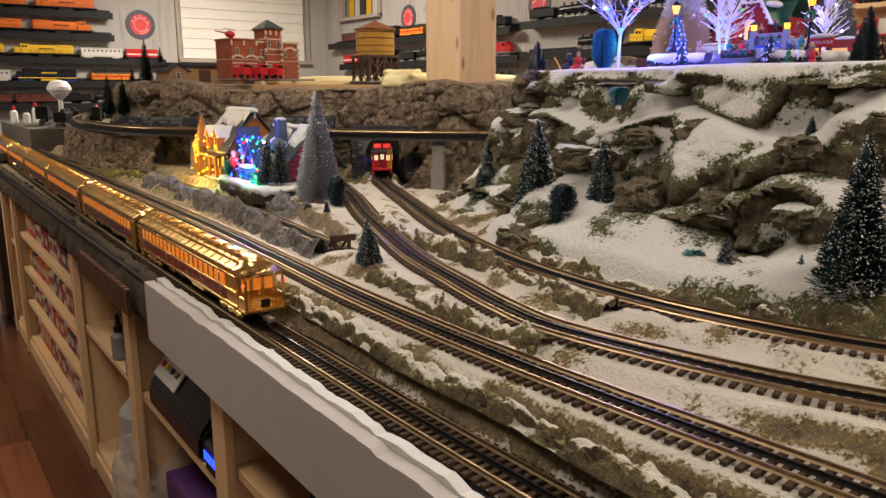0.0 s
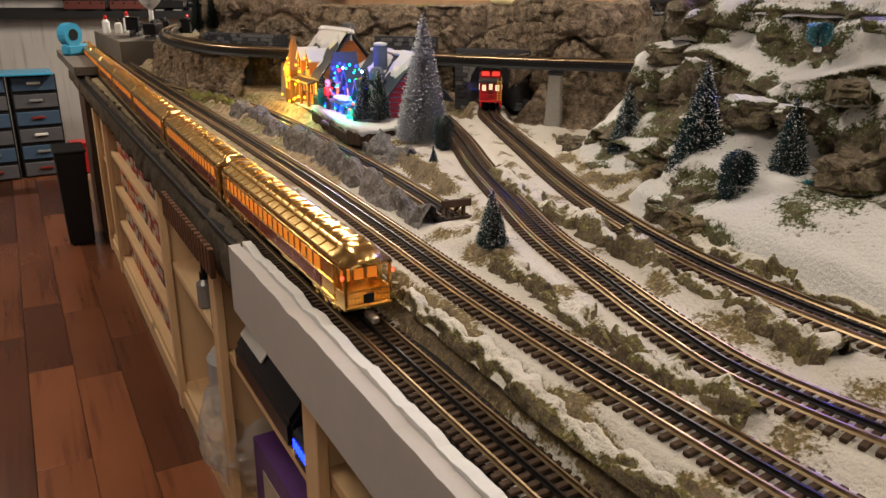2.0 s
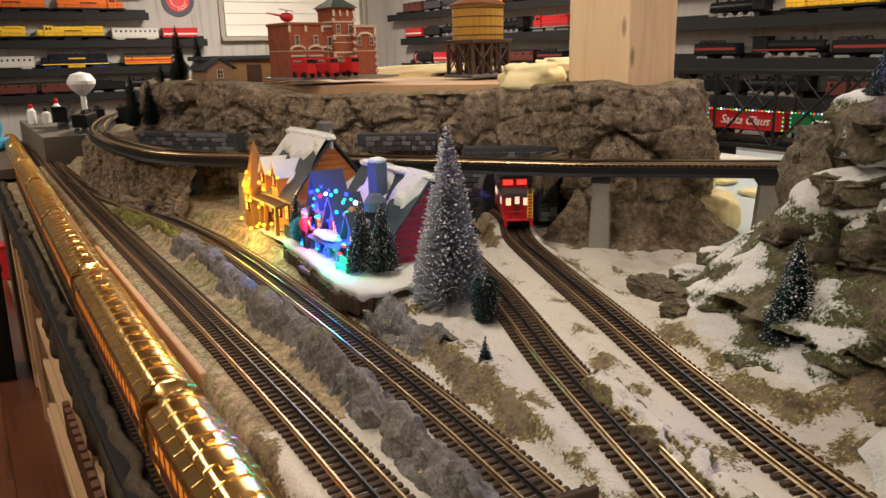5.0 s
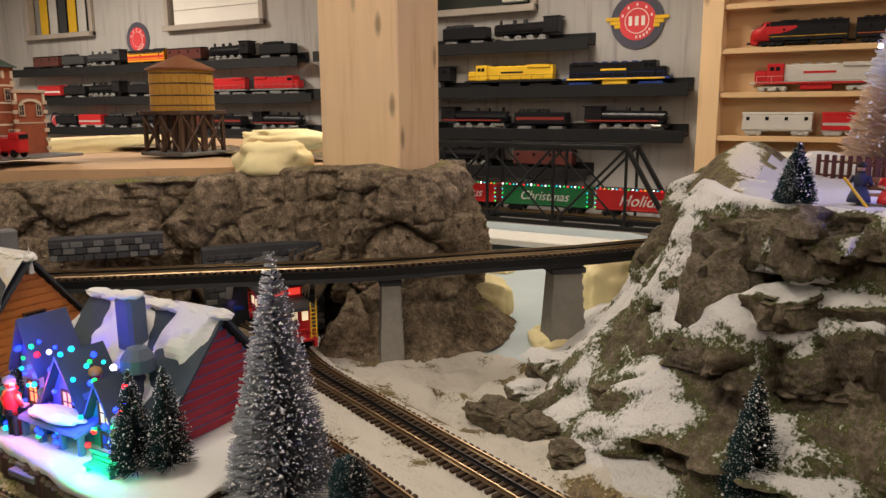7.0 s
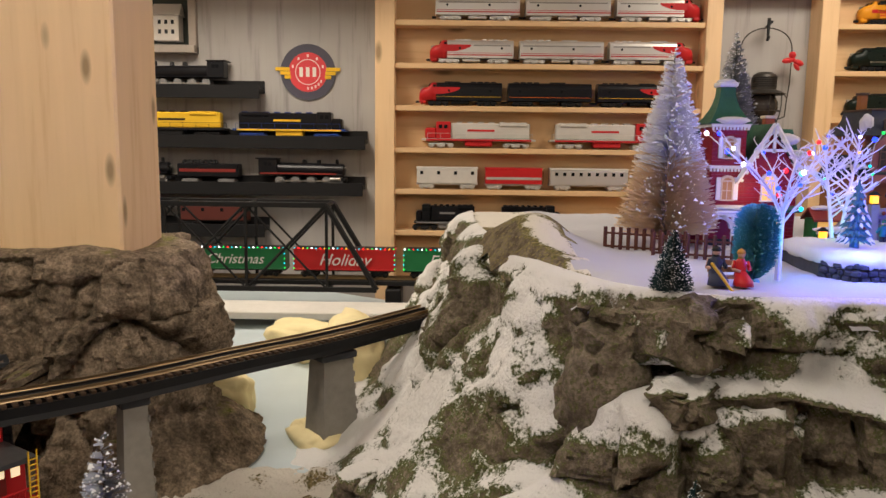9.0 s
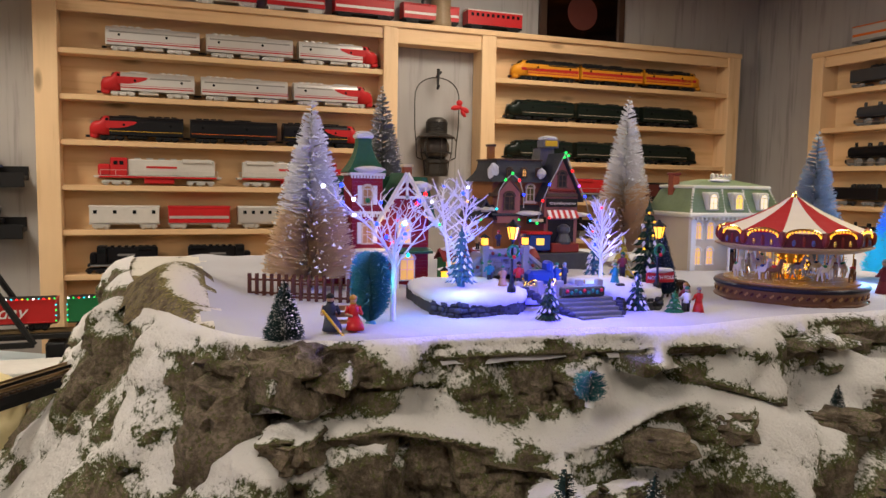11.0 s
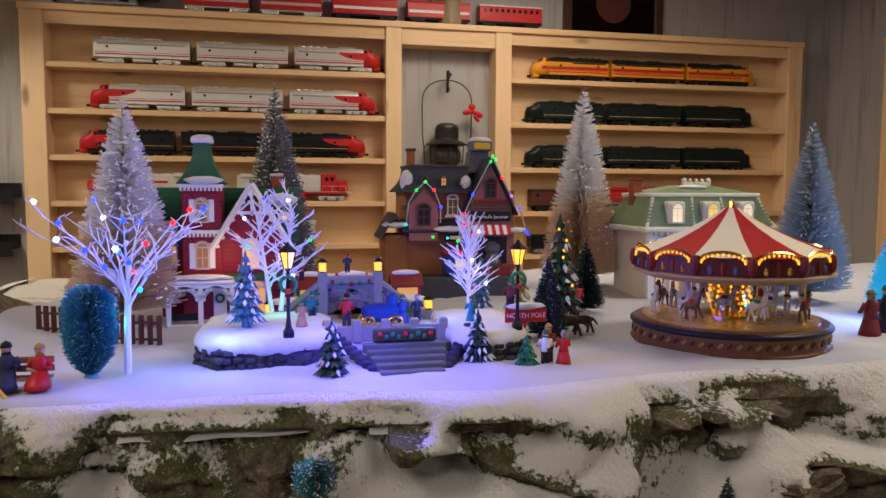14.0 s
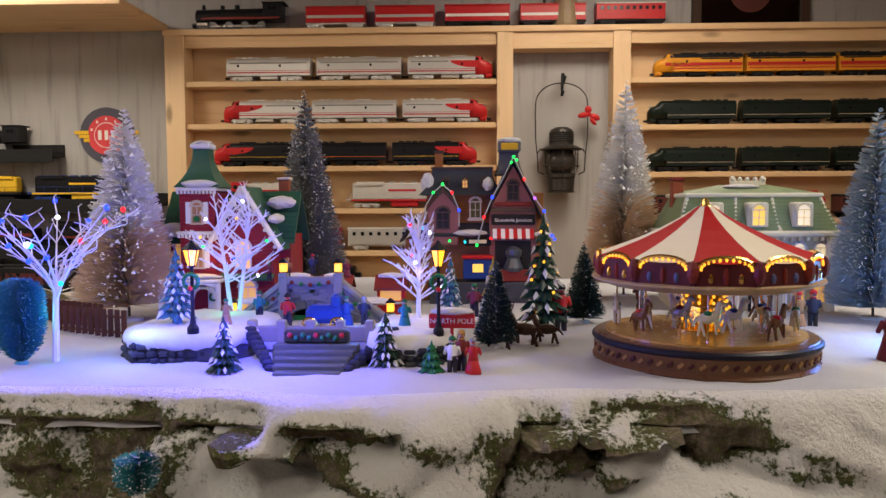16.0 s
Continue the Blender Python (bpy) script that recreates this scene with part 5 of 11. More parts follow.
def steam_engine(body, label, L=0.40, drivers=4, stripe=None):
    t = thing("steam_locomotive", (0, 0, -9), label=label, category="model locomotive", group="display steam locomotives")
    r = 0.026
    bm = bmesh.new()
    rod(bm, (-L * 0.18, 0, 0.060), (L * 0.46, 0, 0.058), r, r * 0.94, 20)
    rod(bm, (L * 0.46, 0, 0.058), (L * 0.475, 0, 0.058), r * 0.94, r * 0.6, 20)
    part("boiler", bm, body, t, smooth=False)
    bm = bmesh.new()
    for x, rr, h in ((L * 0.08, 0.011, 0.014), (L * 0.22, 0.010, 0.013), (L * 0.40, 0.007, 0.016)):
        rod(bm, (x, 0, 0.080), (x, 0, 0.084 + h), rr, rr * 0.8, 12)
    part("dome", bm, body, t)
    bm = bmesh.new()
    box(bm, (-L * 0.27, 0, 0.068), (L * 0.18, 0.060, 0.062), 0.002)
    box(bm, (-L * 0.28, 0, 0.101), (L * 0.22, 0.066, 0.005), 0.002)
    part("cab", bm, body, t)
    spots(t, (-L * 0.29, -L * 0.25), 0.080, 0.060, (0.012, 0.013), DARK_GLASS)
    part("running_board", box(bmesh.new(), (L * 0.10, 0, 0.040), (L * 0.72, 0.062, 0.004), 0.001), body, t)
    if stripe:
        band(t, -L * 0.34, L * 0.40, 0.0405, 0.047, 0.063, stripe)
    for k in range(drivers):
        x = -L * 0.16 + k * L * 0.46 / max(1, drivers - 1)
        for sy in (-1, 1):
            bm = bmesh.new()
            rod(bm, (x, sy * 0.019, 0.017), (x, sy * 0.0235, 0.017), 0.0165, n=18)
            rod(bm, (x, sy * 0.0235, 0.017), (x, sy * 0.0250, 0.017), 0.006, n=8)
            part("driving_wheel", bm, GREY, t)
    bm = bmesh.new()
    for sy in (-1, 1):
        box(bm, (L * 0.07, sy * 0.027, 0.015), (L * 0.50, 0.002, 0.005))
        rod(bm, (L * 0.34, sy * 0.027, 0.022), (L * 0.44, sy * 0.027, 0.022), 0.009, n=10)
    part("side_rod", bm, STEEL, t)
    truck(t, L * 0.39, 2, 0.030, GREY, 0.007)
    bm = bmesh.new()
    rod(bm, (L * 0.475, 0, 0.066), (L * 0.487, 0, 0.066), 0.007, n=10)
    part("headlight", bm, STEEL, t)
    box(bm := bmesh.new(), (L * 0.47, 0, 0.020), (0.022, 0.05, 0.016), 0.004)
    part("pilot", bm, body, t)
    return t


def tender(body, label, L=0.22, stripe=None):
    t = thing("tender", (0, 0, -9), label=label, category="model tender", group="display tenders")
    part("tank", box(bmesh.new(), (0, 0, 0.052), (L, 0.058, 0.052), 0.004), body, t)
    bm = bmesh.new()
    for k in range(7):
        ball(bm, (-L * 0.10 + 0.02 * k, random.uniform(-0.008, 0.008), 0.080), 0.014, 6)
    part("coal", bm, BLACK, t)
    if stripe:
        band(t, -L * 0.46, L * 0.46, 0.046, 0.058, 0.058, stripe, "lettering_bar")
    truck(t, -L * 0.3, 2, 0.04, GREY)
    truck(t, L * 0.3, 2, 0.04, GREY)
    return t


random.seed(3)
WARM_GREY = paint("warm_grey_enamel", (0.045, 0.046, 0.05), 0.35)
MAROON = paint("tuscan_enamel", (0.10, 0.028, 0.022), 0.4)
PALE = paint("pale_grey_plastic", (0.58, 0.56, 0.52), 0.4)
AMBER_PAINT = paint("amber_enamel", (0.72, 0.30, 0.02), 0.35)
KIT = {
    "silver_b": f_unit(SILVER, SILVER, RED, SILVER, "silver streamlined booster diesel with a red stripe", False),
    "silver_a": f_unit(SILVER, RED, RED, SILVER, "silver streamlined diesel with a red nose"),
    "black_a": f_unit(BLACK_GLOSS, RED, YELLOW, BLACK, "black streamlined diesel with a red nose", fine=True),
    "black_b": f_unit(BLACK_GLOSS, RED, ORANGE, BLACK, "black streamlined booster diesel with an orange stripe", False, fine=True),
    "yellow_a": f_unit(AMBER_PAINT, AMBER_PAINT, RED, BLACK, "orange-yellow and red streamlined diesel with a black roof", roof=BLACK),
    "yellow_b": f_unit(AMBER_PAINT, RED, RED, BLACK, "orange-yellow and red streamlined booster diesel", False, roof=BLACK),
    "green_a": f_unit(GREEN_DARK, GREEN_DARK, MORTAR, BLACK, "very dark green streamlined diesel with a thin gold stripe", fine=True),
    "green_b": f_unit(GREEN_DARK, GREEN_DARK, MORTAR, BLACK, "very dark green streamlined booster diesel", False, fine=True),
    "white_hood": hood_unit(PALE, RED, SILVER, "white and red hood diesel with red lettering bar", stripe=RED),
    "yellow_hood": hood_unit(YELLOW, YELLOW, BLACK, "bright yellow hood diesel with a black stripe", stripe=BLACK),
    "blue_hood": hood_unit(BLACK_GLOSS, BLACK_GLOSS, BLUE, "blue and black hood diesel with a yellow stripe", stripe=YELLOW),
    "orange_hood": hood_unit(ORANGE, ORANGE, BLACK, "orange hood diesel with a black underframe", stripe=BLACK),
    "black_hood": hood_unit(BLACK_GLOSS, BLACK_GLOSS, BLACK, "black switcher diesel with grey handrails", 0.25, stripe=GREY),
    "red_hood": hood_unit(RED, RED, GREY, "red hood diesel with grey walkways", 0.34),
    "white_car": rail_car(PALE, PALE, SILVER, "pale grey work car with square windows", 0.235, 4),
    "red_car": rail_car(RED, RED, SILVER, "red and silver railway car", 0.22, 0, SILVER),
    "coach": rail_car(SILVER, PALE, SILVER, "white passenger coach with a row of windows", 0.30, 9),
    "orange_coach": rail_car(SILVER, ORANGE, GREY, "silver and orange passenger coach", 0.36, 0, ORANGE),
    "red_coach": rail_car(RED, WHITE, BLACK, "red coach with a white roof", 0.25, 10),
    "red_box": rail_car(RED, RED, BLACK, "red boxcar with pale lettering bar", 0.24, 0, WHITE),
    "dark_car": rail_car(MAROON, BLACK, BLACK, "dark brown railway car", 0.27, 4),
    "steam": steam_engine(BLACK_GLOSS, "black steam locomotive with bright side rods", 0.36),
    "steam_red": steam_engine(BLACK_GLOSS, "black streamlined steam locomotive with a red band", 0.40, 4, RED_DARK),
    "steam_grey": steam_engine(WARM_GREY, "grey steam locomotive with bright wheels", 0.38, 3),
    "tender": tender(BLACK_GLOSS, "black coal tender behind an engine", 0.22),
    "tender_red": tender(BLACK_GLOSS, "black tender with a red band", 0.24, RED_DARK),
    "tender_grey": tender(WARM_GREY, "grey coal tender behind an engine", 0.22),
}
SIZE = {"white_hood": 0.455, "yellow_hood": 0.455, "blue_hood": 0.455, "orange_hood": 0.455, "black_hood": 0.27, "red_hood": 0.36, "white_car": 0.255, "red_car": 0.24,
        "coach": 0.32, "orange_coach": 0.38, "red_coach": 0.27, "red_box": 0.26, "dark_car": 0.29, "steam": 0.37, "steam_red": 0.41, "steam_grey": 0.39, "tender": 0.235, "tender_red": 0.255, "tender_grey": 0.235}
USED = set()


def stand(kind, at, heading):
    """Sets one of the models down; the first of a kind is the model itself."""
    m = pose(at[0], at[1], at[2], 0, 0, heading)
    if kind in USED:
        return copy_thing(KIT[kind], m)
    USED.add(kind)
    KIT[kind].matrix_basis = m
    return KIT[kind]


def consist(items, start, z, axis, fixed, direction, gap=0.012):
    """Stands models one after another. A '<' before a name turns it nose to the row's start."""
    u = start
    for it in items:
        if isinstance(it, float):
            u += direction * it
            continue
        flip = it.startswith("<")
        kind = it.lstrip("<")
        ln = SIZE.get(kind, 0.330)
        c = u + direction * ln / 2
        along = (90 if direction > 0 else -90) if axis == "y" else (0 if direction > 0 else 180)
        at = (fixed, c, z) if axis == "y" else (c, fixed, z)
        stand(kind, at, along + (180 if flip else 0))
        u += direction * (ln + gap)


# ---- shelves along the walls ----
def shelf_unit(name, at, turn, bays, posts, top, label, niche=None):
    """Pine case. Local x runs along the wall, y into it. bays: (x0, x1, [board heights]); posts: (x0, x1)."""
    u = thing(name, at, turn, label, "shelf unit", "pine display shelves")
    d = 0.085
    for x0, x1 in posts:
        part("upright", box(bmesh.new(), ((x0 + x1) / 2, -0.005, top / 2), (x1 - x0, d + 0.014, top), 0.002), PINE_UP, u)
    x0, x1 = min(p[0] for p in posts), max(p[1] for p in posts)
    part("top_board", box(bmesh.new(), ((x0 + x1) / 2, 0, top + 0.011), (x1 - x0 + 0.01, d + 0.03, 0.022), 0.002), PINE_X, u)
    for a, b, zs in bays:
        part("back_panel", box(bmesh.new(), ((a + b) / 2, d / 2 - 0.004, (top + 0.80) / 2), (b - a, 0.008, top - 0.80)), PINE_X, u)
        part("head_rail", box(bmesh.new(), ((a + b) / 2, -d / 2 + 0.006, top - 0.022), (b - a, 0.012, 0.044), 0.001), PINE_X, u)
        for z in zs:
            part("shelf", box(bmesh.new(), ((a + b) / 2, -0.004, z - 0.010), (b - a, d - 0.004, 0.020), 0.0015), PINE_X, u)
    if niche:
        a, b = niche
        part("niche_head", box(bmesh.new(), ((a + b) / 2, -0.002, top - 0.03), (b - a, d, 0.06), 0.001), PINE_X, u)
    return u


LEFT_Z = [1.806, 1.647, 1.488, 1.328, 1.168, 1.006]
RIGHT_Z = [1.806, 1.634, 1.460, 1.288, 1.116]
UX = EAST - 0.045
# turn -90: local x runs towards -y
unit_east = shelf_unit("shelf_unit", (UX, 0.0, 0), -90, [(-1.946, -0.778, LEFT_Z), (-0.287, 0.929, RIGHT_Z)],
                       [(-2.021, -1.946), (-0.778, -0.718), (-0.352, -0.287), (0.929, 0.995)], 1.975, "long pine shelf unit full of model trains with a niche", (-0.718, -0.352))
SZ = [1.780, 1.622, 1.457, 1.291, 1.124]
unit_south = shelf_unit("shelf_unit", (2.1, SOUTH + 0.045, 0), 180, [(-1.005, 1.6, SZ)], [(-1.065, -1.005), (1.6, 1.66)], 1.93, "pine shelf unit of steam locomotives on the end wall")

ty = UX - 0.002
consist(["silver_b", "silver_b", "silver_a"], 1.80, LEFT_Z[0], "y", ty, -1)
consist(["<silver_a", "silver_b", "silver_a"], 1.82, LEFT_Z[1], "y", ty, -1)
consist(["<black_a", "black_b", "black_a"], 1.86, LEFT_Z[2], "y", ty, -1)
consist(["<white_hood", 0.03, "white_hood"], 1.85, LEFT_Z[3], "y", ty, -1)
consist(["white_car", "red_car", "coach"], 1.87, LEFT_Z[4], "y", ty, -1)
consist(["<black_hood", 0.05, "black_hood"], 1.88, LEFT_Z[5], "y", ty, -1)
consist(["<yellow_a", "yellow_b", "yellow_a"], 0.20, RIGHT_Z[0], "y", ty, -1, 0.004)
consist(["<green_a", "green_b", "green_a"], 0.22, RIGHT_Z[1], "y", ty, -1)
consist(["<green_a", "green_b", "green_a"], 0.22, RIGHT_Z[2], "y", ty, -1)
consist(["dark_car", "red_hood", "dark_car"], 0.20, RIGHT_Z[3], "y", ty, -1)
consist(["tender", "steam", "tender"], 0.20, RIGHT_Z[4], "y", ty, -1)
consist(["<steam_red", "red_car", "red_car", "red_box", "red_box", "red_coach"], 1.93, 1.998, "y", ty, -1, 0.02)
sy = SOUTH + 0.043
consist(["tender_grey", "steam_grey", "dark_car"], 3.0, SZ[0], "x", sy, -1)
consist(["<steam_grey", "tender_grey", "dark_car"], 2.97, SZ[1], "x", sy, -1)
consist(["<steam", "tender", "steam"], 3.0, SZ[2], "x", sy, -1)
consist(["tender", "steam", "tender"], 3.05, SZ[3], "x", sy, -1)
consist(["<steam", "tender", "tender"], 2.98, SZ[4], "x", sy, -1)
consist(["orange_coach", "orange_coach", "orange_coach"], 3.0, 1.953, "x", sy, -1)


def wall_shelf(x0, x1, z, wall_side, label="black painted wall shelf with a raised lip"):
    """A narrow ledge for trains. wall_side: 'E' or 'N'; x0, x1 along the wall."""
    ln = abs(x1 - x0)
    if wall_side == "E":
        s = thing("wall_shelf", (EAST - 0.045, (x0 + x1) / 2, z), -90, label, "wall shelf", "black wall shelves")
    else:
        s = thing("wall_shelf", ((x0 + x1) / 2, NORTH - 0.045, z), 0, label, "wall shelf", "black wall shelves")
    part("board", box(bmesh.new(), (0, 0, -0.009), (ln, 0.088, 0.018), 0.002), BLACK, s)
    part("lip", box(bmesh.new(), (0, -0.046, -0.016), (ln, 0.006, 0.05), 0.001), BLACK, s)
    part("back_rail", box(bmesh.new(), (0, 0.040, 0.012), (ln, 0.008, 0.04), 0.001), BLACK, s)
    return s


ex = EAST - 0.047
for z, s0, s1 in ((1.548, 2.466, 3.9), (1.358, 2.06, 3.9), (1.178, 2.07, 3.9), (1.012, 2.456, 3.9), (1.530, 4.0, 6.5), (1.345, 3.92, 6.3), (1.160, 3.92, 6.3)):
    wall_shelf(s0, s1, z, "E")
consist(["steam", "tender", 0.05, "steam", "tender"], 2.55, 1.548, "y", ex, 1)
consist(["<blue_hood", "yellow_hood", "steam"], 2.13, 1.358, "y", ex, 1)
consist(["<steam_red", "tender_red", "<steam_red", "tender_red"], 2.13, 1.178, "y", ex, 1)
consist(["<dark_car", "steam", "tender", "steam"], 2.52, 1.012, "y", ex, 1)
consist(["tender", "steam", 0.02, "dark_car", "yellow_b", "steam_grey", "tender_grey", "dark_car"], 4.05, 1.530, "y", ex, 1)
consist(["<red_hood", "red_hood", "steam", "tender", "steam", "tender", "red_box"], 4.0, 1.345, "y", ex, 1)
consist(["<steam_red", "tender_red", "dark_car", "steam", "tender", "red_car", "tender"], 4.0, 1.160, "y", ex, 1)
for k, (z, end) in enumerate(((1.712, 1.717), (1.545, 1.714), (1.368, 2.1), (1.192, 1.95), (1.025, 1.95))):
    wall_shelf(-0.9, end, z, "N")
ny = NORTH - 0.047
consist(["orange_hood", "orange_hood", "orange_hood"], 1.62, 1.712, "x", ny, -1)
consist(["<orange_hood", "orange_hood", "orange_hood"], 1.58, 1.545, "x", ny, -1)
consist(["red_box", "coach", "yellow_hood", "yellow_hood"], 2.05, 1.368, "x", ny, -1)
consist(["<yellow_b", 0.06, "blue_hood", "coach"], 1.85, 1.192, "x", ny, -1)
consist(["steam", "tender", "dark_car", "dark_car"], 1.9, 1.025, "x", ny, -1)


def round_sign(at, face, r, wings, label, letters=""):
    """Enamel roundel. face: heading that the sign looks to, in degrees."""
    s = thing("railway_sign", at, face, label, "sign", "round railway signs")
    def disc(name, rr, depth, mt, lab=""):
        bm = bmesh.new()
        rod(bm, (0, -depth, 0), (0, 0.0, 0), rr, n=40)
        part(name, bm, mt, s, lab)
    disc("rim", r, 0.006, paint("sign_slate", (0.075, 0.075, 0.10), 0.4))
    disc("red_ring", r * 0.70, 0.008, paint("sign_red", (0.62, 0.06, 0.07), 0.4), "red enamel disc")
    disc("white_ring", r * 0.46, 0.0095, paint("sign_pale", (0.78, 0.66, 0.62), 0.4))
    disc("red_heart", r * 0.43, 0.0105, paint("sign_red", (0.62, 0.06, 0.07), 0.4))
    if wings:
        for sx in (-1, 1):
            for k in range(3):
                part("wing", box(bmesh.new(), (sx * (r * 0.92 - k * 0.010), -0.009, r * (0.10 - 0.14 * k)), (r * 0.52 - k * 0.016, 0.004, r * 0.125), 0.001), YELLOW, s, "yellow enamel wing bar")
    if letters:
        for bx in (-0.24, 0.0, 0.24):
            part("lettering_bar", box(bmesh.new(), (bx * r, -0.0112, 0), (r * 0.13, 0.002, r * 0.34), 0.0005), WHITE, s)
    for a in range(10):
        q = math.radians(200 + a * 14 if a > 4 else 20 + a * 35)
        part("lettering_bar", box(bmesh.new(), (r * 0.58 * math.cos(q), -0.0088, r * 0.58 * math.sin(q)), (0.007, 0.002, 0.010)), paint("sign_pale", (0.78, 0.66, 0.62), 0.4), s)
    return s


round_sign((EAST - 0.001, 2.294, 1.616), -90, 0.108, True, "round red and slate enamel sign with yellow wings", "bars")
round_sign((1.942, NORTH - 0.001, 1.648), 0, 0.115, False, "round red and white enamel railway sign")
round_sign((EAST - 0.001, 5.31, 1.688), -90, 0.10, False, "round pale enamel sign with an orange heart")
round_sign((EAST - 0.001, 3.82, 1.66), -90, 0.10, False, "round pale enamel railway sign")
round_sign((EAST - 0.001, 6.2, 1.20), -90, 0.06, False, "small round red and white sign")

# things on window sills and on the unit
hm = thing("house_model", (EAST + 0.05, 2.86, 1.735), -90, "small white cardboard house model on the window sill", "house model")
part("wall", box(bmesh.new(), (0, 0, 0.05), (0.10, 0.05, 0.10), 0.001), WHITE, hm)
part("roof", extrude_x(bmesh.new(), [(-0.032, 0.098), (0.032, 0.098), (0.0, 0.145)], -0.056, 0.056), PALE, hm)
for dx in (-0.026, 0.0, 0.026):
    for dz in (0.035, 0.072):
        part("window", box(bmesh.new(), (dx, -0.0255, dz), (0.012, 0.002, 0.016)), DARK_GLASS, hm)
for k in range(6):
    fl = thing("window_banner", (EAST + 0.05, 6.30 - 0.10 * k, 1.77), -90, "striped banner hanging inside the window", "banner", "window banners")
    bm = bmesh.new()
    extrude_x(bm, [(-0.004, 0.0), (0.0, 0.0), (0.004, 0.28), (0.0, 0.28)], -0.040, 0.040)
    part("cloth", bm, (YELLOW, PALE, WARM_GREY)[k % 3], fl)

# hanging lantern in the niche
lan = thing("hanging_lantern", (EAST - 0.06, 0.535, 1.383), -90, "old dark railway lantern with glass globe on wire bail", "lantern")
OLD_IRON = paint("old_lantern_tin", (0.060, 0.054, 0.048), 0.45, 0.6, var=0.4, scale=40, bumpy=0.2)
part("burner_pot", lathe(bmesh.new(), [(0.0, 0.006), (0.044, 0.006), (0.047, 0.012), (0.047, 0.052), (0.052, 0.058), (0.052, 0.070), (0.034, 0.076)], 24), OLD_IRON, lan)
part("globe", lathe(bmesh.new(), [(0.034, 0.074), (0.048, 0.088), (0.056, 0.110), (0.055, 0.132), (0.044, 0.154), (0.040, 0.166)], 24), paint("smoked_globe_glass", (0.035, 0.030, 0.028), 0.06, coat=0.6), lan, "dark glass globe", True)
part("hood", lathe(bmesh.new(), [(0.040, 0.160), (0.076, 0.160), (0.078, 0.164), (0.062, 0.174), (0.045, 0.180), (0.045, 0.226), (0.041, 0.236), (0.026, 0.245), (0.0, 0.248)], 28), OLD_IRON, lan)
for k in range(5):
    part("vent_band", lathe(bmesh.new(), [(0.0455, 0.190 + 0.008 * k), (0.0470, 0.192 + 0.008 * k), (0.0455, 0.194 + 0.008 * k)], 24), BLACK, lan)
for k in range(6):
    a = math.pi * (k + 0.5) / 3
    bm = bmesh.new()
    line = [(0.048, 0.004), (0.053, 0.060), (0.062, 0.085), (0.066, 0.125), (0.066, 0.162)]
    for (r0, z0), (r1, z1) in zip(line, line[1:]):
        rod(bm, (r0 * math.cos(a), r0 * math.sin(a), z0), (r1 * math.cos(a), r1 * math.sin(a), z1), 0.0019, n=6)
    part("guard_wire", bm, OLD_IRON, lan)
for z, r0 in ((0.004, 0.050), (0.100, 0.066)):
    bm = bmesh.new()
    ring = [(r0 * math.cos(math.pi * k / 12), r0 * math.sin(math.pi * k / 12), z) for k in range(24)]
    for a, b in zip(ring, ring[1:] + ring[:1]):
        rod(bm, a, b, 0.0020, n=6)
    part("guard_ring", bm, OLD_IRON, lan)
for s in (-1, 1):
    bm = bmesh.new()
    line = [(s * 0.064, 0, 0.070), (s * 0.086, 0, 0.080), (s * 0.090, 0, 0.150), (s * 0.076, 0, 0.168)]
    for a, b in zip(line, line[1:]):
        rod(bm, a, b, 0.0024, n=6)
    part("bail_ear", bm, OLD_IRON, lan)
bm = bmesh.new()
line = [(-0.090, 0, 0.145), (-0.096, 0, 0.200), (-0.098, 0, 0.300)] + [(-0.098 * math.cos(math.pi * k / 16), 0, 0.318 + 0.092 * math.sin(math.pi * k / 16) ** 0.8) for k in range(1, 16)] + [(0.098, 0, 0.300), (0.096, 0, 0.200), (0.090, 0, 0.145)]
for a, b in zip(line, line[1:]):
    rod(bm, a, b, 0.0024, n=6)
part("bail", bm, OLD_IRON, lan)
bm = bmesh.new()
for z0, z1, y0, y1 in ((0.445, 0.380, 0.0, -0.006), (0.380, 0.362, -0.006, 0.0)):
    rod(bm, (0.004, y0, z0), (0.0, y1, z1), 0.007, 0.005, 8)
rod(bm, (0.014, 0.05, 0.42), (0.012, -0.008, 0.432), 0.005, n=8)
part("hook", bm, BLACK, lan)
for bx, bz, lx, lz, tilt in ((0.082, 0.290, 0.024, 0.011, 10), (0.122, 0.282, 0.022, 0.012, -22), (0.098, 0.310, 0.014, 0.014, 60), (0.116, 0.266, 0.018, 0.008, -50), (0.102, 0.292, 0.009, 0.009, 0)):
    bm = ball(bmesh.new(), (0, 0, 0), 1.0, 10, (lx, 0.009, lz))
    bm.transform(Matrix.Translation((bx, -0.006, bz)) @ Matrix.Rotation(math.radians(-tilt), 4, "Y"))
    part("ribbon_loop", bm, RED, lan, "red ribbon loop", True)
stein = thing("stoneware_stein", (UX, 0.52, 1.997), -90, "brown stoneware stein with a handle on the shelf top", "stein")
bm = bmesh.new()
lathe(bm, [(0.046, 0.0), (0.048, 0.01), (0.042, 0.10), (0.044, 0.18), (0.040, 0.185)], 24)
part("body", bm, paint("stoneware", (0.30, 0.21, 0.12), 0.4, var=0.35, scale=60), stein)
bm = bmesh.new()
for k in range(10):
    a0, a1 = math.pi * (0.5 + k / 10), math.pi * (0.5 + (k + 1) / 10)
    rod(bm, (-0.046 + 0.034 * math.cos(a0), 0, 0.10 + 0.06 * math.sin(a0)), (-0.046 + 0.034 * math.cos(a1), 0, 0.10 + 0.06 * math.sin(a1)), 0.006, n=6)
part("handle", bm, BLACK, stein)
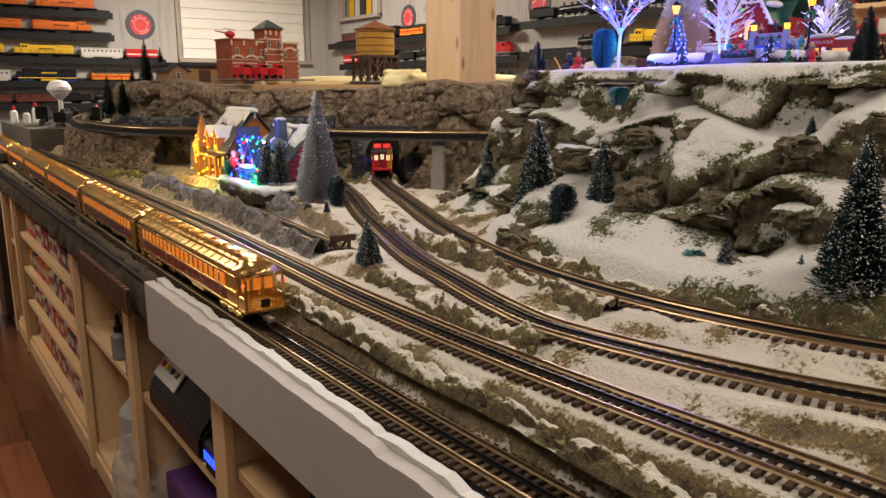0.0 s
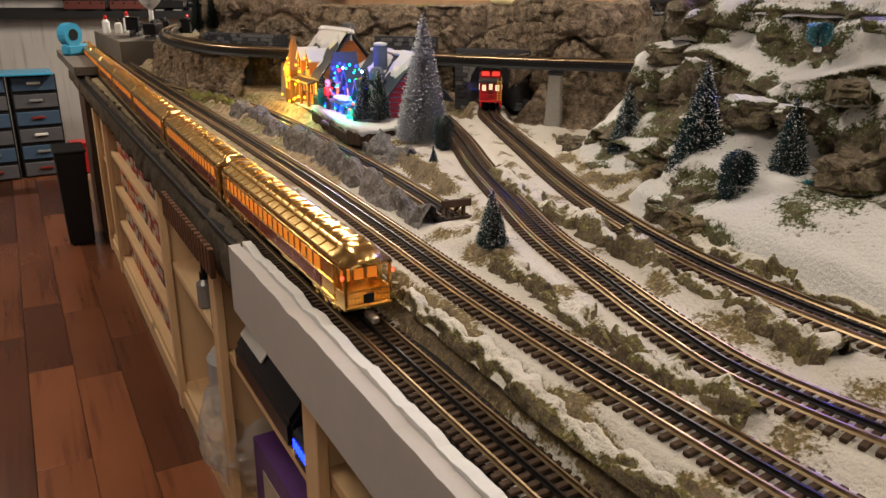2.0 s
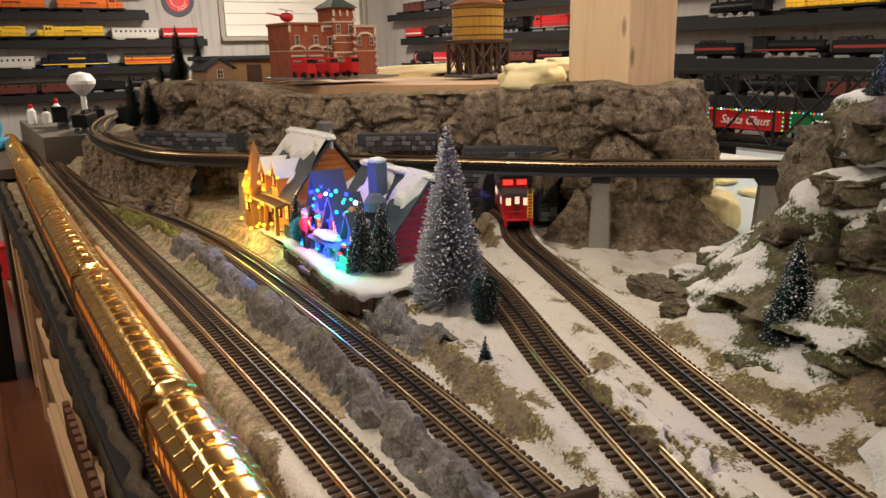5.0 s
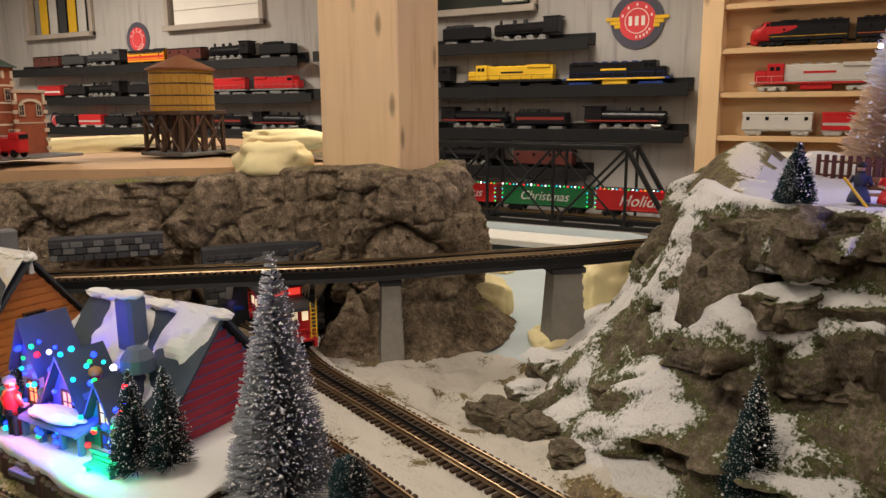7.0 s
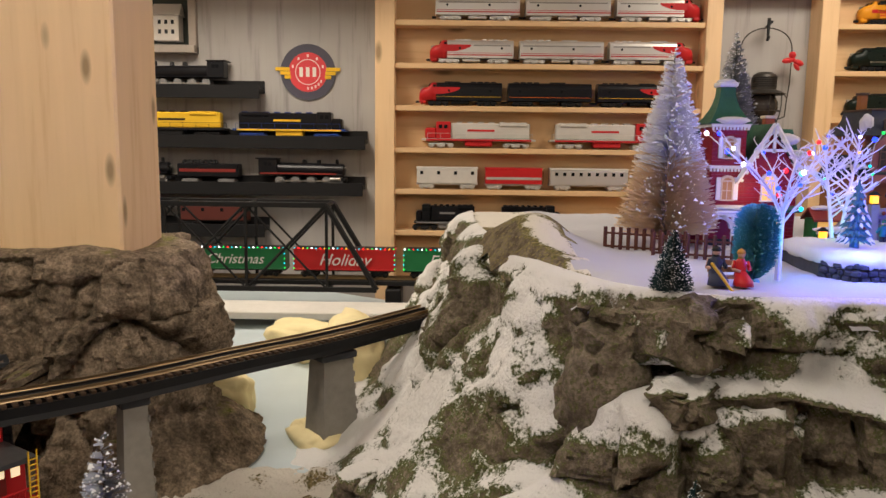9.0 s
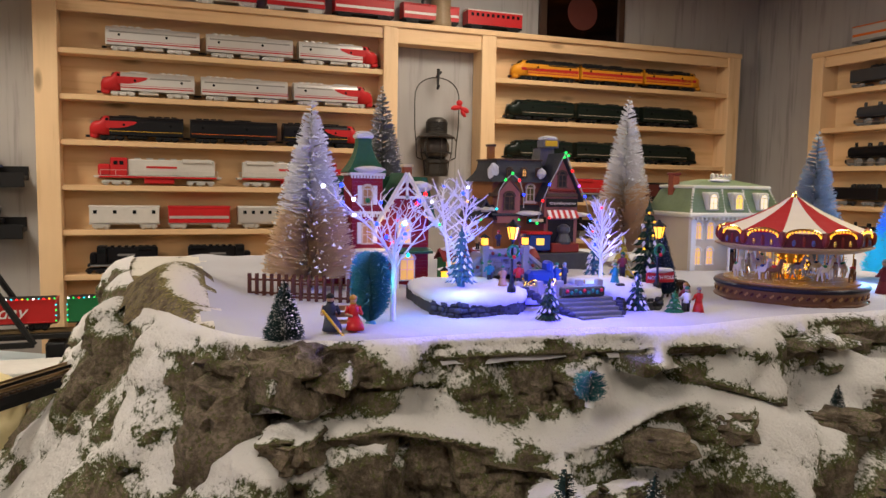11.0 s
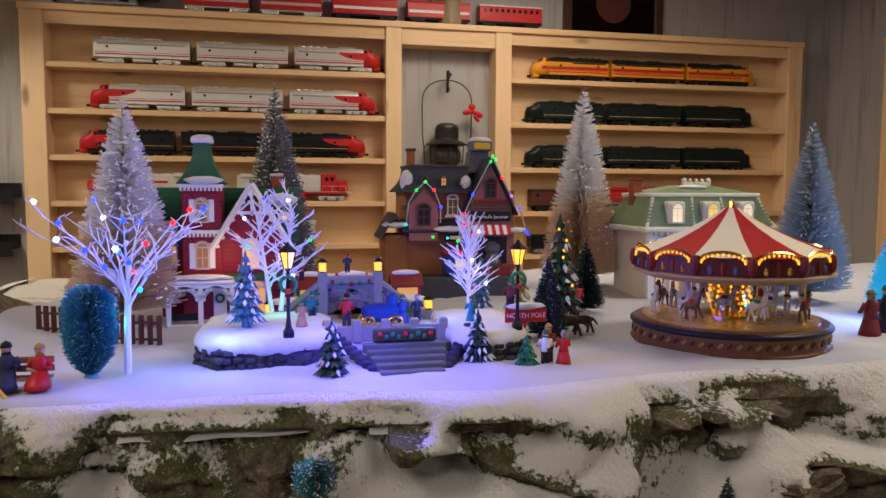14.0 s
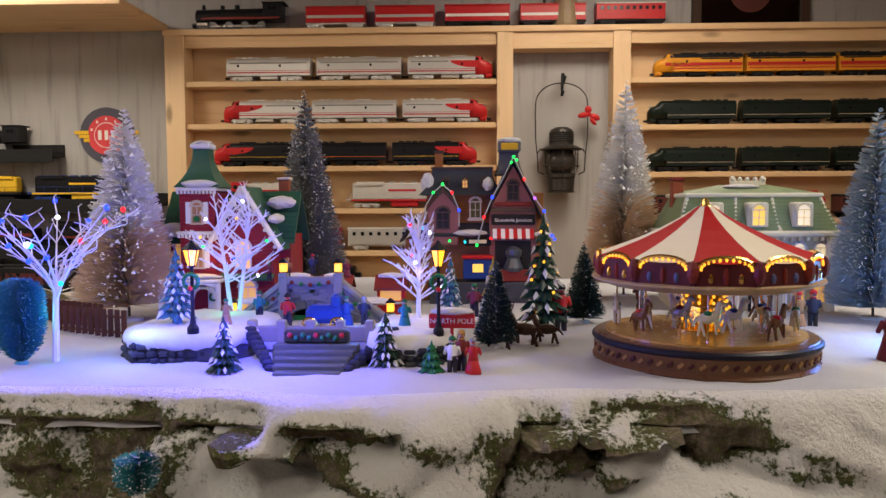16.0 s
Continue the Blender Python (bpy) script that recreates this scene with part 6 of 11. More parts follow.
fr = thing("framed_mirror", (EAST - 0.002, -0.17, 2.13), -90, "dark framed bar mirror with an etched round emblem", "mirror")
for c, s in (((-0.20, 0, 0), (0.035, 0.02, 0.30)), ((0.20, 0, 0), (0.035, 0.02, 0.30)), ((0, 0, 0.1325), (0.365, 0.02, 0.035)), ((0, 0, -0.1325), (0.365, 0.02, 0.035))):
    part("frame", box(bmesh.new(), (c[0], -0.012, c[2]), s, 0.003), paint("walnut_frame", (0.055, 0.03, 0.02), 0.4), fr)
part("glass", box(bmesh.new(), (0, -0.006, 0), (0.365, 0.006, 0.23)), paint("mirror_glass", (0.05, 0.035, 0.03), 0.03, 1.0, 0.02), fr)
bm = bmesh.new()
lathe(bm, [(0.072, 0.0), (0.076, 0.0), (0.076, 0.002), (0.072, 0.002)], 32)
bmesh.ops.rotate(bm, verts=bm.verts[:], matrix=Matrix.Rotation(math.radians(90), 3, "X"))
bmesh.ops.translate(bm, verts=bm.verts[:], vec=(0, -0.010, 0))
part("emblem", bm, MAROON, fr)
text_mesh("letters", "LINES", 0.045, PALE, pose(0, -0.0102, 0.0, 90), fr)
pipe = thing("ceiling_conduit", (3.35, -0.55, CEILING - 0.09), 20, "yellow and blue pipe clipped below the joists", "pipe")
bm = bmesh.new()
rod(bm, (0, -0.5, 0), (0, 0.5, 0), 0.014, n=10)
part("pipe", bm, YELLOW, pipe)
for hy in (-0.4, 0.4):
    part("hanger", rod(bmesh.new(), (0, hy, 0.01), (0, hy, 0.095), 0.004, n=6), STEEL, pipe)
high = thing("high_shelf", (3.25, 2.56, 2.035), 0, "high pine shelf along the wall carrying dark trains", "shelf")
part("board", box(bmesh.new(), (0.15, 0, -0.011), (0.40, 1.04, 0.022), 0.002), PINE, high)
stand("dark_car", (3.26, 2.25, 2.035), 90)
stand("steam", (3.26, 2.62, 2.035), 90)

# ---- model building tools ----
def frustum(bm, c, s0, z0, s1, z1):
    a = [bm.verts.new((c[0] + sx * s0[0] / 2, c[1] + sy * s0[1] / 2, z0)) for sx, sy in ((-1, -1), (1, -1), (1, 1), (-1, 1))]
    b = [bm.verts.new((c[0] + sx * s1[0] / 2, c[1] + sy * s1[1] / 2, z1)) for sx, sy in ((-1, -1), (1, -1), (1, 1), (-1, 1))]
    for k in range(4):
        bm.faces.new((a[k], a[(k + 1) % 4], b[(k + 1) % 4], b[k]))
    bm.faces.new(a[::-1])
    bm.faces.new(b)
    return bm


def slab_roof(bm, c, w, d, z0, z1, along="x", thick=0.005):
    """Two sloping slabs that meet in a ridge running along x or y."""
    span, run = (d, w) if along == "x" else (w, d)
    o = [(-span / 2, z0), (0, z1), (span / 2, z0), (span / 2 + 0.001, z0 - thick), (0, z1 - thick * 1.3), (-span / 2 - 0.001, z0 - thick)]
    tmp = bmesh.new()
    extrude_x(tmp, o, -run / 2, run / 2)
    if along == "y":
        bmesh.ops.rotate(tmp, verts=tmp.verts, cent=(0, 0, 0), matrix=Matrix.Rotation(math.pi / 2, 3, "Z"))
    bmesh.ops.translate(tmp, verts=tmp.verts, vec=(c[0], c[1], 0))
    me = bpy.data.meshes.new("tmp")
    tmp.to_mesh(me)
    tmp.free()
    bm.from_mesh(me)
    bpy.data.meshes.remove(me)
    return bm


def gable_wall(bm, c, w, d, z0, z1, peak):
    """House block whose front, towards -y, ends in a gable."""
    o = [(-w / 2, z0), (w / 2, z0), (w / 2, z1), (0, peak), (-w / 2, z1)]
    a = [bm.verts.new((c[0] + x, c[1] - d / 2, z)) for x, z in o]
    b = [bm.verts.new((c[0] + x, c[1] + d / 2, z)) for x, z in o]
    for k in range(5):
        bm.faces.new((a[k], b[k], b[(k + 1) % 5], a[(k + 1) % 5]))
    bm.faces.new(a)
    bm.faces.new(b[::-1])
    return bm


LIT_PANE = glow("lit_amber_pane", (1.0, 0.52, 0.13), 0.6)
LIT_WHITE = glow("lit_cream_pane", (1.0, 0.80, 0.48), 0.9)
LIT_RED = glow("lit_red_pane", (1.0, 0.06, 0.04), 0.9)
PANE = paint("dark_model_pane", (0.03, 0.03, 0.035), 0.2)
CREAM = paint("cream_ceramic", (0.62, 0.55, 0.42), 0.35, var=0.1)
CERAMIC_RED = paint("dark_red_clapboard", (0.27, 0.018, 0.03), 0.4, var=0.15, scale=90)
CERAMIC_WHITE = paint("white_ceramic", (0.72, 0.71, 0.70), 0.3, var=0.08)
ROOF_GREEN = paint("green_shingle", (0.035, 0.12, 0.07), 0.4, var=0.3, scale=160, bumpy=0.5)
ROOF_SLATE = paint("slate_shingle", (0.05, 0.055, 0.065), 0.5, var=0.4, scale=160, bumpy=0.5)
ROOF_BROWN = paint("brown_shingle", (0.09, 0.055, 0.04), 0.5, var=0.3, scale=160, bumpy=0.5)
OCHRE = paint("ochre_clapboard", (0.27, 0.125, 0.04), 0.5, var=0.2, scale=90)
PLUM = paint("plum_clapboard", (0.15, 0.025, 0.035), 0.45, var=0.2, scale=90)
LED = {"blue": glow("blue_led", (0.008, 0.03, 1.0), 6.0), "red": glow("red_led", (1.0, 0.008, 0.01), 4.0), "green": glow("green_led", (0.005, 0.9, 0.10), 2.2),
       "yellow": glow("yellow_led", (1.0, 0.46, 0.03), 2.0), "white": glow("white_led", (0.85, 0.88, 1.0), 6.0), "teal": glow("teal_led", (0.005, 0.55, 0.70), 2.2),
       "purple": glow("purple_led", (0.45, 0.12, 1.0), 2.4)}


def pane(parent, x, y, z, w, h, mt, frame_mt, side="front", bars=True, name="window"):
    """A window in a frame that stands proud of its wall, with its cross bars."""
    def put(bm, c, s):
        u, v, d = c
        if side == "front":
            box(bm, (x + u, y - d, z + v), (s[0], s[2], s[1]), 0.0)
        else:
            k = -1 if side == "west" else 1
            box(bm, (x + k * d, y + u, z + v), (s[2], s[0], s[1]), 0.0)
    e = 0.0022
    bm = bmesh.new()
    for c, s in (((0, h / 2 + e / 2, 0.001), (w + 2 * e, e, 0.004)), ((0, -h / 2 - e / 2, 0.0016), (w + 3 * e, e, 0.005)), ((-w / 2 - e / 2, 0, 0.001), (e, h, 0.004)), ((w / 2 + e / 2, 0, 0.001), (e, h, 0.004))):
        put(bm, c, s)
    if bars:
        put(bm, (0, 0, 0.0012), (0.0012, h, 0.002))
        put(bm, (0, 0, 0.0012), (w, 0.0012, 0.002))
    fr = part(name, bm, frame_mt, parent)
    bm = bmesh.new()
    put(bm, (0, 0, 0.0003), (w, h, 0.002))
    part("glass", bm, mt, fr)
    return fr


def snow_cap(bm, c, s, seed=0, lift=1.0):
    """A soft lump of moulded snow."""
    r = bmesh.ops.create_icosphere(bm, subdivisions=3, radius=1.0)
    for v in r["verts"]:
        k = 1 + 0.18 * noise.noise(v.co * 2.3 + Vector((seed, 0, 0)))
        v.co = Vector((c[0] + v.co.x * s[0] * k, c[1] + v.co.y * s[1] * k, c[2] + v.co.z * s[2] * k))
    return bm


def led_dots(parent, dots, r=0.0026):
    for (x, y, z), c in dots:
        part("led", ball(bmesh.new(), (x, y, z), r, 6), LED[c], parent)


def clapboards(parent, mt, x0, x1, y, z0, z1, pitch=0.0075):
    n = int((z1 - z0) / pitch)
    for k in range(n):
        part("clapboard", box(bmesh.new(), ((x0 + x1) / 2, y - 0.0004, z0 + (k + 0.5) * pitch), (x1 - x0, 0.0018, pitch * 0.75), 0, 0, (8, 0)), mt, parent)


def figurine(at, h, body, turn=0.0, label="small painted figurine in winter clothes", hat=True, wide=1.0, seated=False):
    """A plain painted figure: coat, trousers or skirt, head and hat in one mesh."""
    bm, zones = bmesh.new(), []

    def zone(k):
        zones.extend([k] * (len(bm.faces) - len(zones)))

    rng = random.Random(int(at[0] * 7919 + at[1] * 104729))
    skirt = rng.random() < 0.4
    if skirt:
        lathe(bm, [(0.0, 0.0), (0.23 * h * wide, 0.0), (0.21 * h * wide, 0.10 * h), (0.11 * h * wide, 0.50 * h)], 12)
        zone(0)
    else:
        for s in (-1, 1):
            rod(bm, (0, s * 0.07 * h, 0.0), (0, s * 0.06 * h, 0.42 * h), 0.055 * h, 0.075 * h, 8)
            box(bm, (-0.03 * h, s * 0.07 * h, 0.02 * h), (0.15 * h, 0.09 * h, 0.05 * h))
        zone(1)
    lathe(bm, [(0.145 * h * wide, 0.38 * h), (0.12 * h * wide, 0.48 * h), (0.15 * h * wide, 0.66 * h), (0.07 * h, 0.76 * h), (0.045 * h, 0.79 * h)], 12)
    for s in (-1, 1):
        elbow = (-0.05 * h, s * 0.20 * h * wide, 0.52 * h)
        rod(bm, (0, s * 0.14 * h * wide, 0.70 * h), elbow, 0.050 * h, 0.042 * h, 7)
        rod(bm, elbow, (-0.16 * h, s * rng.uniform(0.05, 0.18) * h, rng.uniform(0.46, 0.62) * h), 0.042 * h, 0.034 * h, 7)
    zone(0)
    ball(bm, (-0.01 * h, 0, 0.86 * h), 0.088 * h, 9)
    zone(2)
    if hat:
        lathe(bm, [(0.095 * h, 0.875 * h), (0.10 * h, 0.90 * h), (0.075 * h, 0.96 * h), (0.0, 1.0 * h)], 10)
        rod(bm, (0, 0, 0.765 * h), (0, 0, 0.80 * h), 0.085 * h, 0.07 * h, 8)
    zone(3)
    if seated:
        for w in bm.verts:
            if w.co.z < 0.38 * h:
                w.co.x, w.co.z = w.co.x - min(0.38 * h - w.co.z, 0.22 * h), 0.36 * h - max(0.0, 0.16 * h - w.co.z) * 1.2
    ob = part("figurine", bm, body, None, smooth=True)
    for m in (paint("dark_trousers", (0.035, 0.032, 0.04), 0.6), paint("painted_face", (0.50, 0.30, 0.21), 0.5), rng.choice((RED, paint("mustard_cap", (0.42, 0.22, 0.05), 0.6), BLACK, paint("grey_cap", (0.25, 0.25, 0.27), 0.6), paint("green_cap", (0.03, 0.14, 0.06), 0.6)))):
        ob.data.materials.append(m)
    ob.data.polygons.foreach_set("material_index", zones)
    ob.matrix_basis = pose(*at, 0, 0, turn)
    return tagged(ob, label, "figurine", "village figurines")


def ceramic_tree(at, h, r, leaf, label, tiers=5, snowy=0.42):
    """Moulded tree: tiers of drooping pointed sprigs, most of them with snow on the tip."""
    t = thing("ceramic_tree", at, 20, label, "tree", "moulded trees")
    rng = random.Random(int(at[0] * 3571 + at[1] * 9973))
    part("trunk", rod(bmesh.new(), (0, 0, -0.002), (0, 0, h * 0.9), r * 0.26, r * 0.06, n=8), leaf, t)
    for k in range(tiers):
        u = k / tiers
        bm, sn = bmesh.new(), bmesh.new()
        rr, zc, step = r * (1 - u) ** 0.8 + 0.06 * r, h * (0.10 + 0.86 * u), 0.86 * h / tiers
        n = max(5, int(15 * (1 - u) + 3))
        for j in range(n):
            a = 2 * math.pi * (j + 0.5 * (k % 2) + rng.uniform(-0.2, 0.2)) / n
            reach, half = rr * rng.uniform(0.85, 1.1), 2.1 * rr / n + 0.0006
            ca, sa = math.cos(a), math.sin(a)

            def at_(d, side, z):
                return (ca * d - sa * side, sa * d + ca * side, zc + z)
            drop = step * rng.uniform(0.2, 0.5)
            for b2, d0, d1, lift, wide in ((bm, 0.25, 1.0, 0.0, 1.0), (sn, 0.55, 1.02, 0.0009, 0.72)):
                if b2 is sn and rng.random() > snowy:
                    continue
                top = step * 0.75
                p = [at_(reach * d0, 0, lift + top * (1 - d0)), at_(reach * (d0 + d1) / 2, half * wide, lift + top * 0.25 * (1 - d0)), at_(reach * d1, 0, lift - drop), at_(reach * (d0 + d1) / 2, -half * wide, lift + top * 0.25 * (1 - d0)), at_(reach * (d0 + d1) / 2, 0, lift + 0.45 * top + half * 0.4), at_(reach * (d0 + d1) / 2, 0, lift - 0.15 * top)]
                q = [b2.verts.new(c) for c in p]
                for x, y in ((0, 1), (1, 2), (2, 3), (3, 0)):
                    b2.faces.new((q[x], q[y], q[4]))
                    b2.faces.new((q[y], q[x], q[5]))
        if k == tiers - 1:
            rod(bm, (0, 0, zc), (0, 0, h), rr * 0.6, 0.0004, 6)
        lay = part("foliage", bm, leaf, t)
        if len(sn.faces):
            part("snow", sn, ICE, lay)
        else:
            sn.free()
    return t

# ---- trains on the layout ----
def along(line, s):
    """Place and heading at a run of s metres along a line."""
    pts = curve_points(line, 0.004)
    i = max(0, min(len(pts) - 1, int(s / 0.004)))
    return pts[i]


def run_at_y(line, y):
    pts = curve_points(line, 0.004)
    return min(range(len(pts)), key=lambda i: abs(pts[i][0].y - y)) * 0.004


def seat_on(line, s, z):
    p, h = along(line, s)
    return pose(p.x, p.y, z, 0, 0, math.degrees(math.atan2(h.y, h.x)))


AMBER = glow("amber_coach_window", (1.0, 0.30, 0.03), 0.36)
GOLD_DARK = paint("bronzed_gold_roof", (0.86, 0.56, 0.20), 0.24, 1.0, 0.12, 40, 0.05)
# red-brown of the floor mirrored in the gold, put into a colour
FLOOR_REFLECTION = paint("red_floor_reflection", (0.26, 0.05, 0.03), 0.25, 0.5)
COACH = [(-0.032, 0.026), (0.032, 0.026), (0.0325, 0.076), (0.030, 0.083), (0.020, 0.0875), (0.0185, 0.094), (0.010, 0.0985), (-0.010, 0.0985), (-0.0185, 0.094), (-0.020, 0.0875), (-0.030, 0.083), (-0.0325, 0.076)]


def six_wheel(parent, x):
    tr = part("truck", bmesh.new(), GOLD, parent)
    bm = bmesh.new()
    for sy in (-1, 1):
        box(bm, (x, sy * 0.0235, 0.012), (0.095, 0.004, 0.006), 0.001)
        for k in (-1, 0, 1):
            box(bm, (x + k * 0.032, sy * 0.0248, 0.011), (0.011, 0.004, 0.011), 0.002)
        for k in (-0.5, 0.5):
            box(bm, (x + k * 0.032, sy * 0.0248, 0.016), (0.014, 0.004, 0.004), 0.001)
    bm.to_mesh(tr.data)
    bm.free()
    for k in (-1, 0, 1):
        w = bmesh.new()
        for sy in (-1, 1):
            rod(w, (x + k * 0.032, sy * 0.0185, 0.0095), (x + k * 0.032, sy * 0.0225, 0.0095), 0.0095, n=14)
        rod(w, (x + k * 0.032, -0.0185, 0.0095), (x + k * 0.032, 0.0185, 0.0095), 0.0016, n=6)
        part("wheel_set", w, STEEL, tr)
    return tr


def gold_coach(rear=False):
    L = 0.585
    t = thing("passenger_coach", (0, 0, -9), label="gold-plated observation coach with an open platform" if rear else "gold-plated passenger coach with lit amber windows", category="model railway car", group="gold train coaches")
    x0, x1 = -L / 2 + (0.034 if rear else 0.004), L / 2 - 0.004
    part("body", loft(bmesh.new(), [(x0, COACH[:3] + COACH[-1:]), (x1, COACH[:3] + COACH[-1:])]), GOLD, t)
    roof = COACH[2:]
    ends = [(x0 - (0.032 if rear else 0.0), 0.90), (x0 + 0.012, 1.0), (x1 - 0.012, 1.0), (x1, 0.92)]
    part("roof", loft(bmesh.new(), [(x, [(y * (0.9 + 0.1 * k) * 1.02, 0.076 + (z - 0.076) * (0.5 + 0.5 * k if k < 1 else 1)) for y, z in roof]) for x, k in ends]), GOLD_DARK, t, "bronzed gold roof with bright ribs", True)
    n = 17
    for k in range(n):
        x = x0 + 0.02 + (x1 - x0 - 0.04) * k / (n - 1)
        bm = bmesh.new()
        for (ay, az), (by, bz) in zip(roof[:-1], roof[1:]):
            box(bm, (x, (ay + by) / 2, (az + bz) / 2 + 0.0004), (0.0022, math.hypot(by - ay, bz - az) + 0.0006, 0.0014), 0, 0, (math.degrees(math.atan2(bz - az, by - ay)), 0))
        part("roof_rib", bm, GOLD, t)
    for sy in (-1, 1):
        part("letter_board", box(bmesh.new(), ((x0 + x1) / 2, sy * 0.0330, 0.073), (x1 - x0, 0.0016, 0.004), 0.0004), GOLD, t)
        part("belt_rail", box(bmesh.new(), ((x0 + x1) / 2, sy * 0.0330, 0.050), (x1 - x0, 0.0018, 0.0024), 0.0004), GOLD, t)
        # painted reflection of the floor below the windows
        part("lower_panel", box(bmesh.new(), ((x0 + x1) / 2, sy * 0.0326, 0.039), (x1 - x0 - 0.09, 0.0012, 0.018), 0.0004), FLOOR_REFLECTION, t, "gold lower side with the red floor's reflection painted on")
        part("side_sill", box(bmesh.new(), ((x0 + x1) / 2, sy * 0.0325, 0.0275), (x1 - x0, 0.002, 0.004), 0.0004), GOLD, t)
        part("eave_step", box(bmesh.new(), ((x0 + x1) / 2, sy * 0.0195, 0.0905), (x1 - x0 - 0.03, 0.0015, 0.004)), GOLD, t)
        count = 19
        for k in range(count):
            x = x0 + 0.055 + (x1 - x0 - 0.10) * k / (count - 1)
            w = part("window", box(bmesh.new(), (x, sy * 0.0328, 0.0612), (0.0165, 0.0012, 0.0175), 0.0004), AMBER, t)
            if k < count - 1:
                part("pillar", box(bmesh.new(), (x + (x1 - x0 - 0.10) / (count - 1) / 2, sy * 0.0332, 0.0612), (0.0055, 0.0020, 0.019), 0.0004), GOLD, t)
        if not rear or True:
            for xe in ((x1 - 0.014,) if rear else (x0 + 0.014, x1 - 0.014)):
                part("vestibule_door", box(bmesh.new(), (xe, sy * 0.0331, 0.051), (0.016, 0.002, 0.046), 0.0006), GOLD_DARK, t)
                part("step", box(bmesh.new(), (xe, sy * 0.029, 0.018), (0.016, 0.006, 0.012), 0.001), GOLD, t)
        for k, (xx, w) in enumerate(((-0.06, 0.06), (0.03, 0.045), (0.09, 0.03))):
            part("underfloor_box", box(bmesh.new(), (xx, sy * 0.022, 0.019), (w, 0.010, 0.012), 0.0015), GOLD if k != 1 else BLACK, t)
    part("underframe", box(bmesh.new(), (0, 0, 0.023), (L - 0.02, 0.05, 0.006), 0.001), BLACK, t)
    for xe in ((x1,) if rear else (x0, x1)):
        part("diaphragm", box(bmesh.new(), (xe + (0.004 if xe > 0 else -0.004), 0, 0.056), (0.010, 0.026, 0.056), 0.002), BLACK, t)
    for k in range(8):
        part("roof_vent", box(bmesh.new(), (x0 + 0.07 + (x1 - x0 - 0.14) * k / 7, 0, 0.0995), (0.012, 0.012, 0.004), 0.001), GOLD, t)
    for sx in (-1, 1):
        six_wheel(t, sx * (L / 2 - 0.085))
    if rear:
        part("platform", box(bmesh.new(), (x0 - 0.016, 0, 0.025), (0.034, 0.062, 0.004), 0.0006), GOLD, t)
        part("rear_wall", box(bmesh.new(), (x0 - 0.0006, 0, 0.054), (0.003, 0.058, 0.05), 0.0006), GOLD_DARK, t)
        for yy in (-0.018, 0.0, 0.018):
            part("rear_window", box(bmesh.new(), (x0 - 0.0024, yy, 0.060), (0.0015, 0.012, 0.020), 0.0004), AMBER, t)
        for k in range(13):
            y = -0.029 + 0.058 * k / 12
            part("railing_post", rod(bmesh.new(), (x0 - 0.031, y, 0.026), (x0 - 0.031, y, 0.046), 0.0007, n=5), GOLD, t)
        for z in (0.030, 0.038, 0.046):
            part("railing_bar", rod(bmesh.new(), (x0 - 0.031, -0.030, z), (x0 - 0.031, 0.030, z), 0.0011, n=5), GOLD, t)
        for sy in (-1, 1):
            part("corner_post", box(bmesh.new(), (x0 - 0.030, sy * 0.029, 0.052), (0.004, 0.004, 0.054), 0.0006), GOLD, t)
            part("side_railing", box(bmesh.new(), (x0 - 0.016, sy * 0.0300, 0.036), (0.028, 0.0016, 0.020), 0.0004), GOLD, t)
            part("marker_lamp", ball(bmesh.new(), (x0 - 0.030, sy * 0.033, 0.066), 0.0026, 6), LIT_RED_LAMP, t)
        part("tail_sign", box(bmesh.new(), (x0 - 0.0325, 0.0, 0.036), (0.002, 0.014, 0.013), 0.001), BLACK, t)
        part("tail_lamp", box(bmesh.new(), (x0 - 0.004, -0.004, 0.073), (0.004, 0.018, 0.006), 0.001), LIT_RED_LAMP, t)
        part("coupler", box(bmesh.new(), (x0 - 0.04, 0, 0.014), (0.026, 0.010, 0.009), 0.002), STEEL, t)
    return t


LIT_RED_LAMP = glow("red_marker", (1.0, 0.07, 0.03), 3.0)
s0 = run_at_y(FRONT_LINE, 1.215) + 0.2925
last = gold_coach(True)
last.matrix_basis = seat_on(FRONT_LINE, s0, FRONT_Z)
coach = gold_coach()
coach.matrix_basis = seat_on(FRONT_LINE, s0 + 0.606, FRONT_Z)
for k in range(2, 7):
    copy_thing(coach, seat_on(FRONT_LINE, s0 + 0.606 * k, FRONT_Z))


# red caboose and the lit holiday flat cars, running into the tunnel
def small_truck(parent, x):
    return truck(parent, x, 2, 0.034, BLACK, 0.0085)


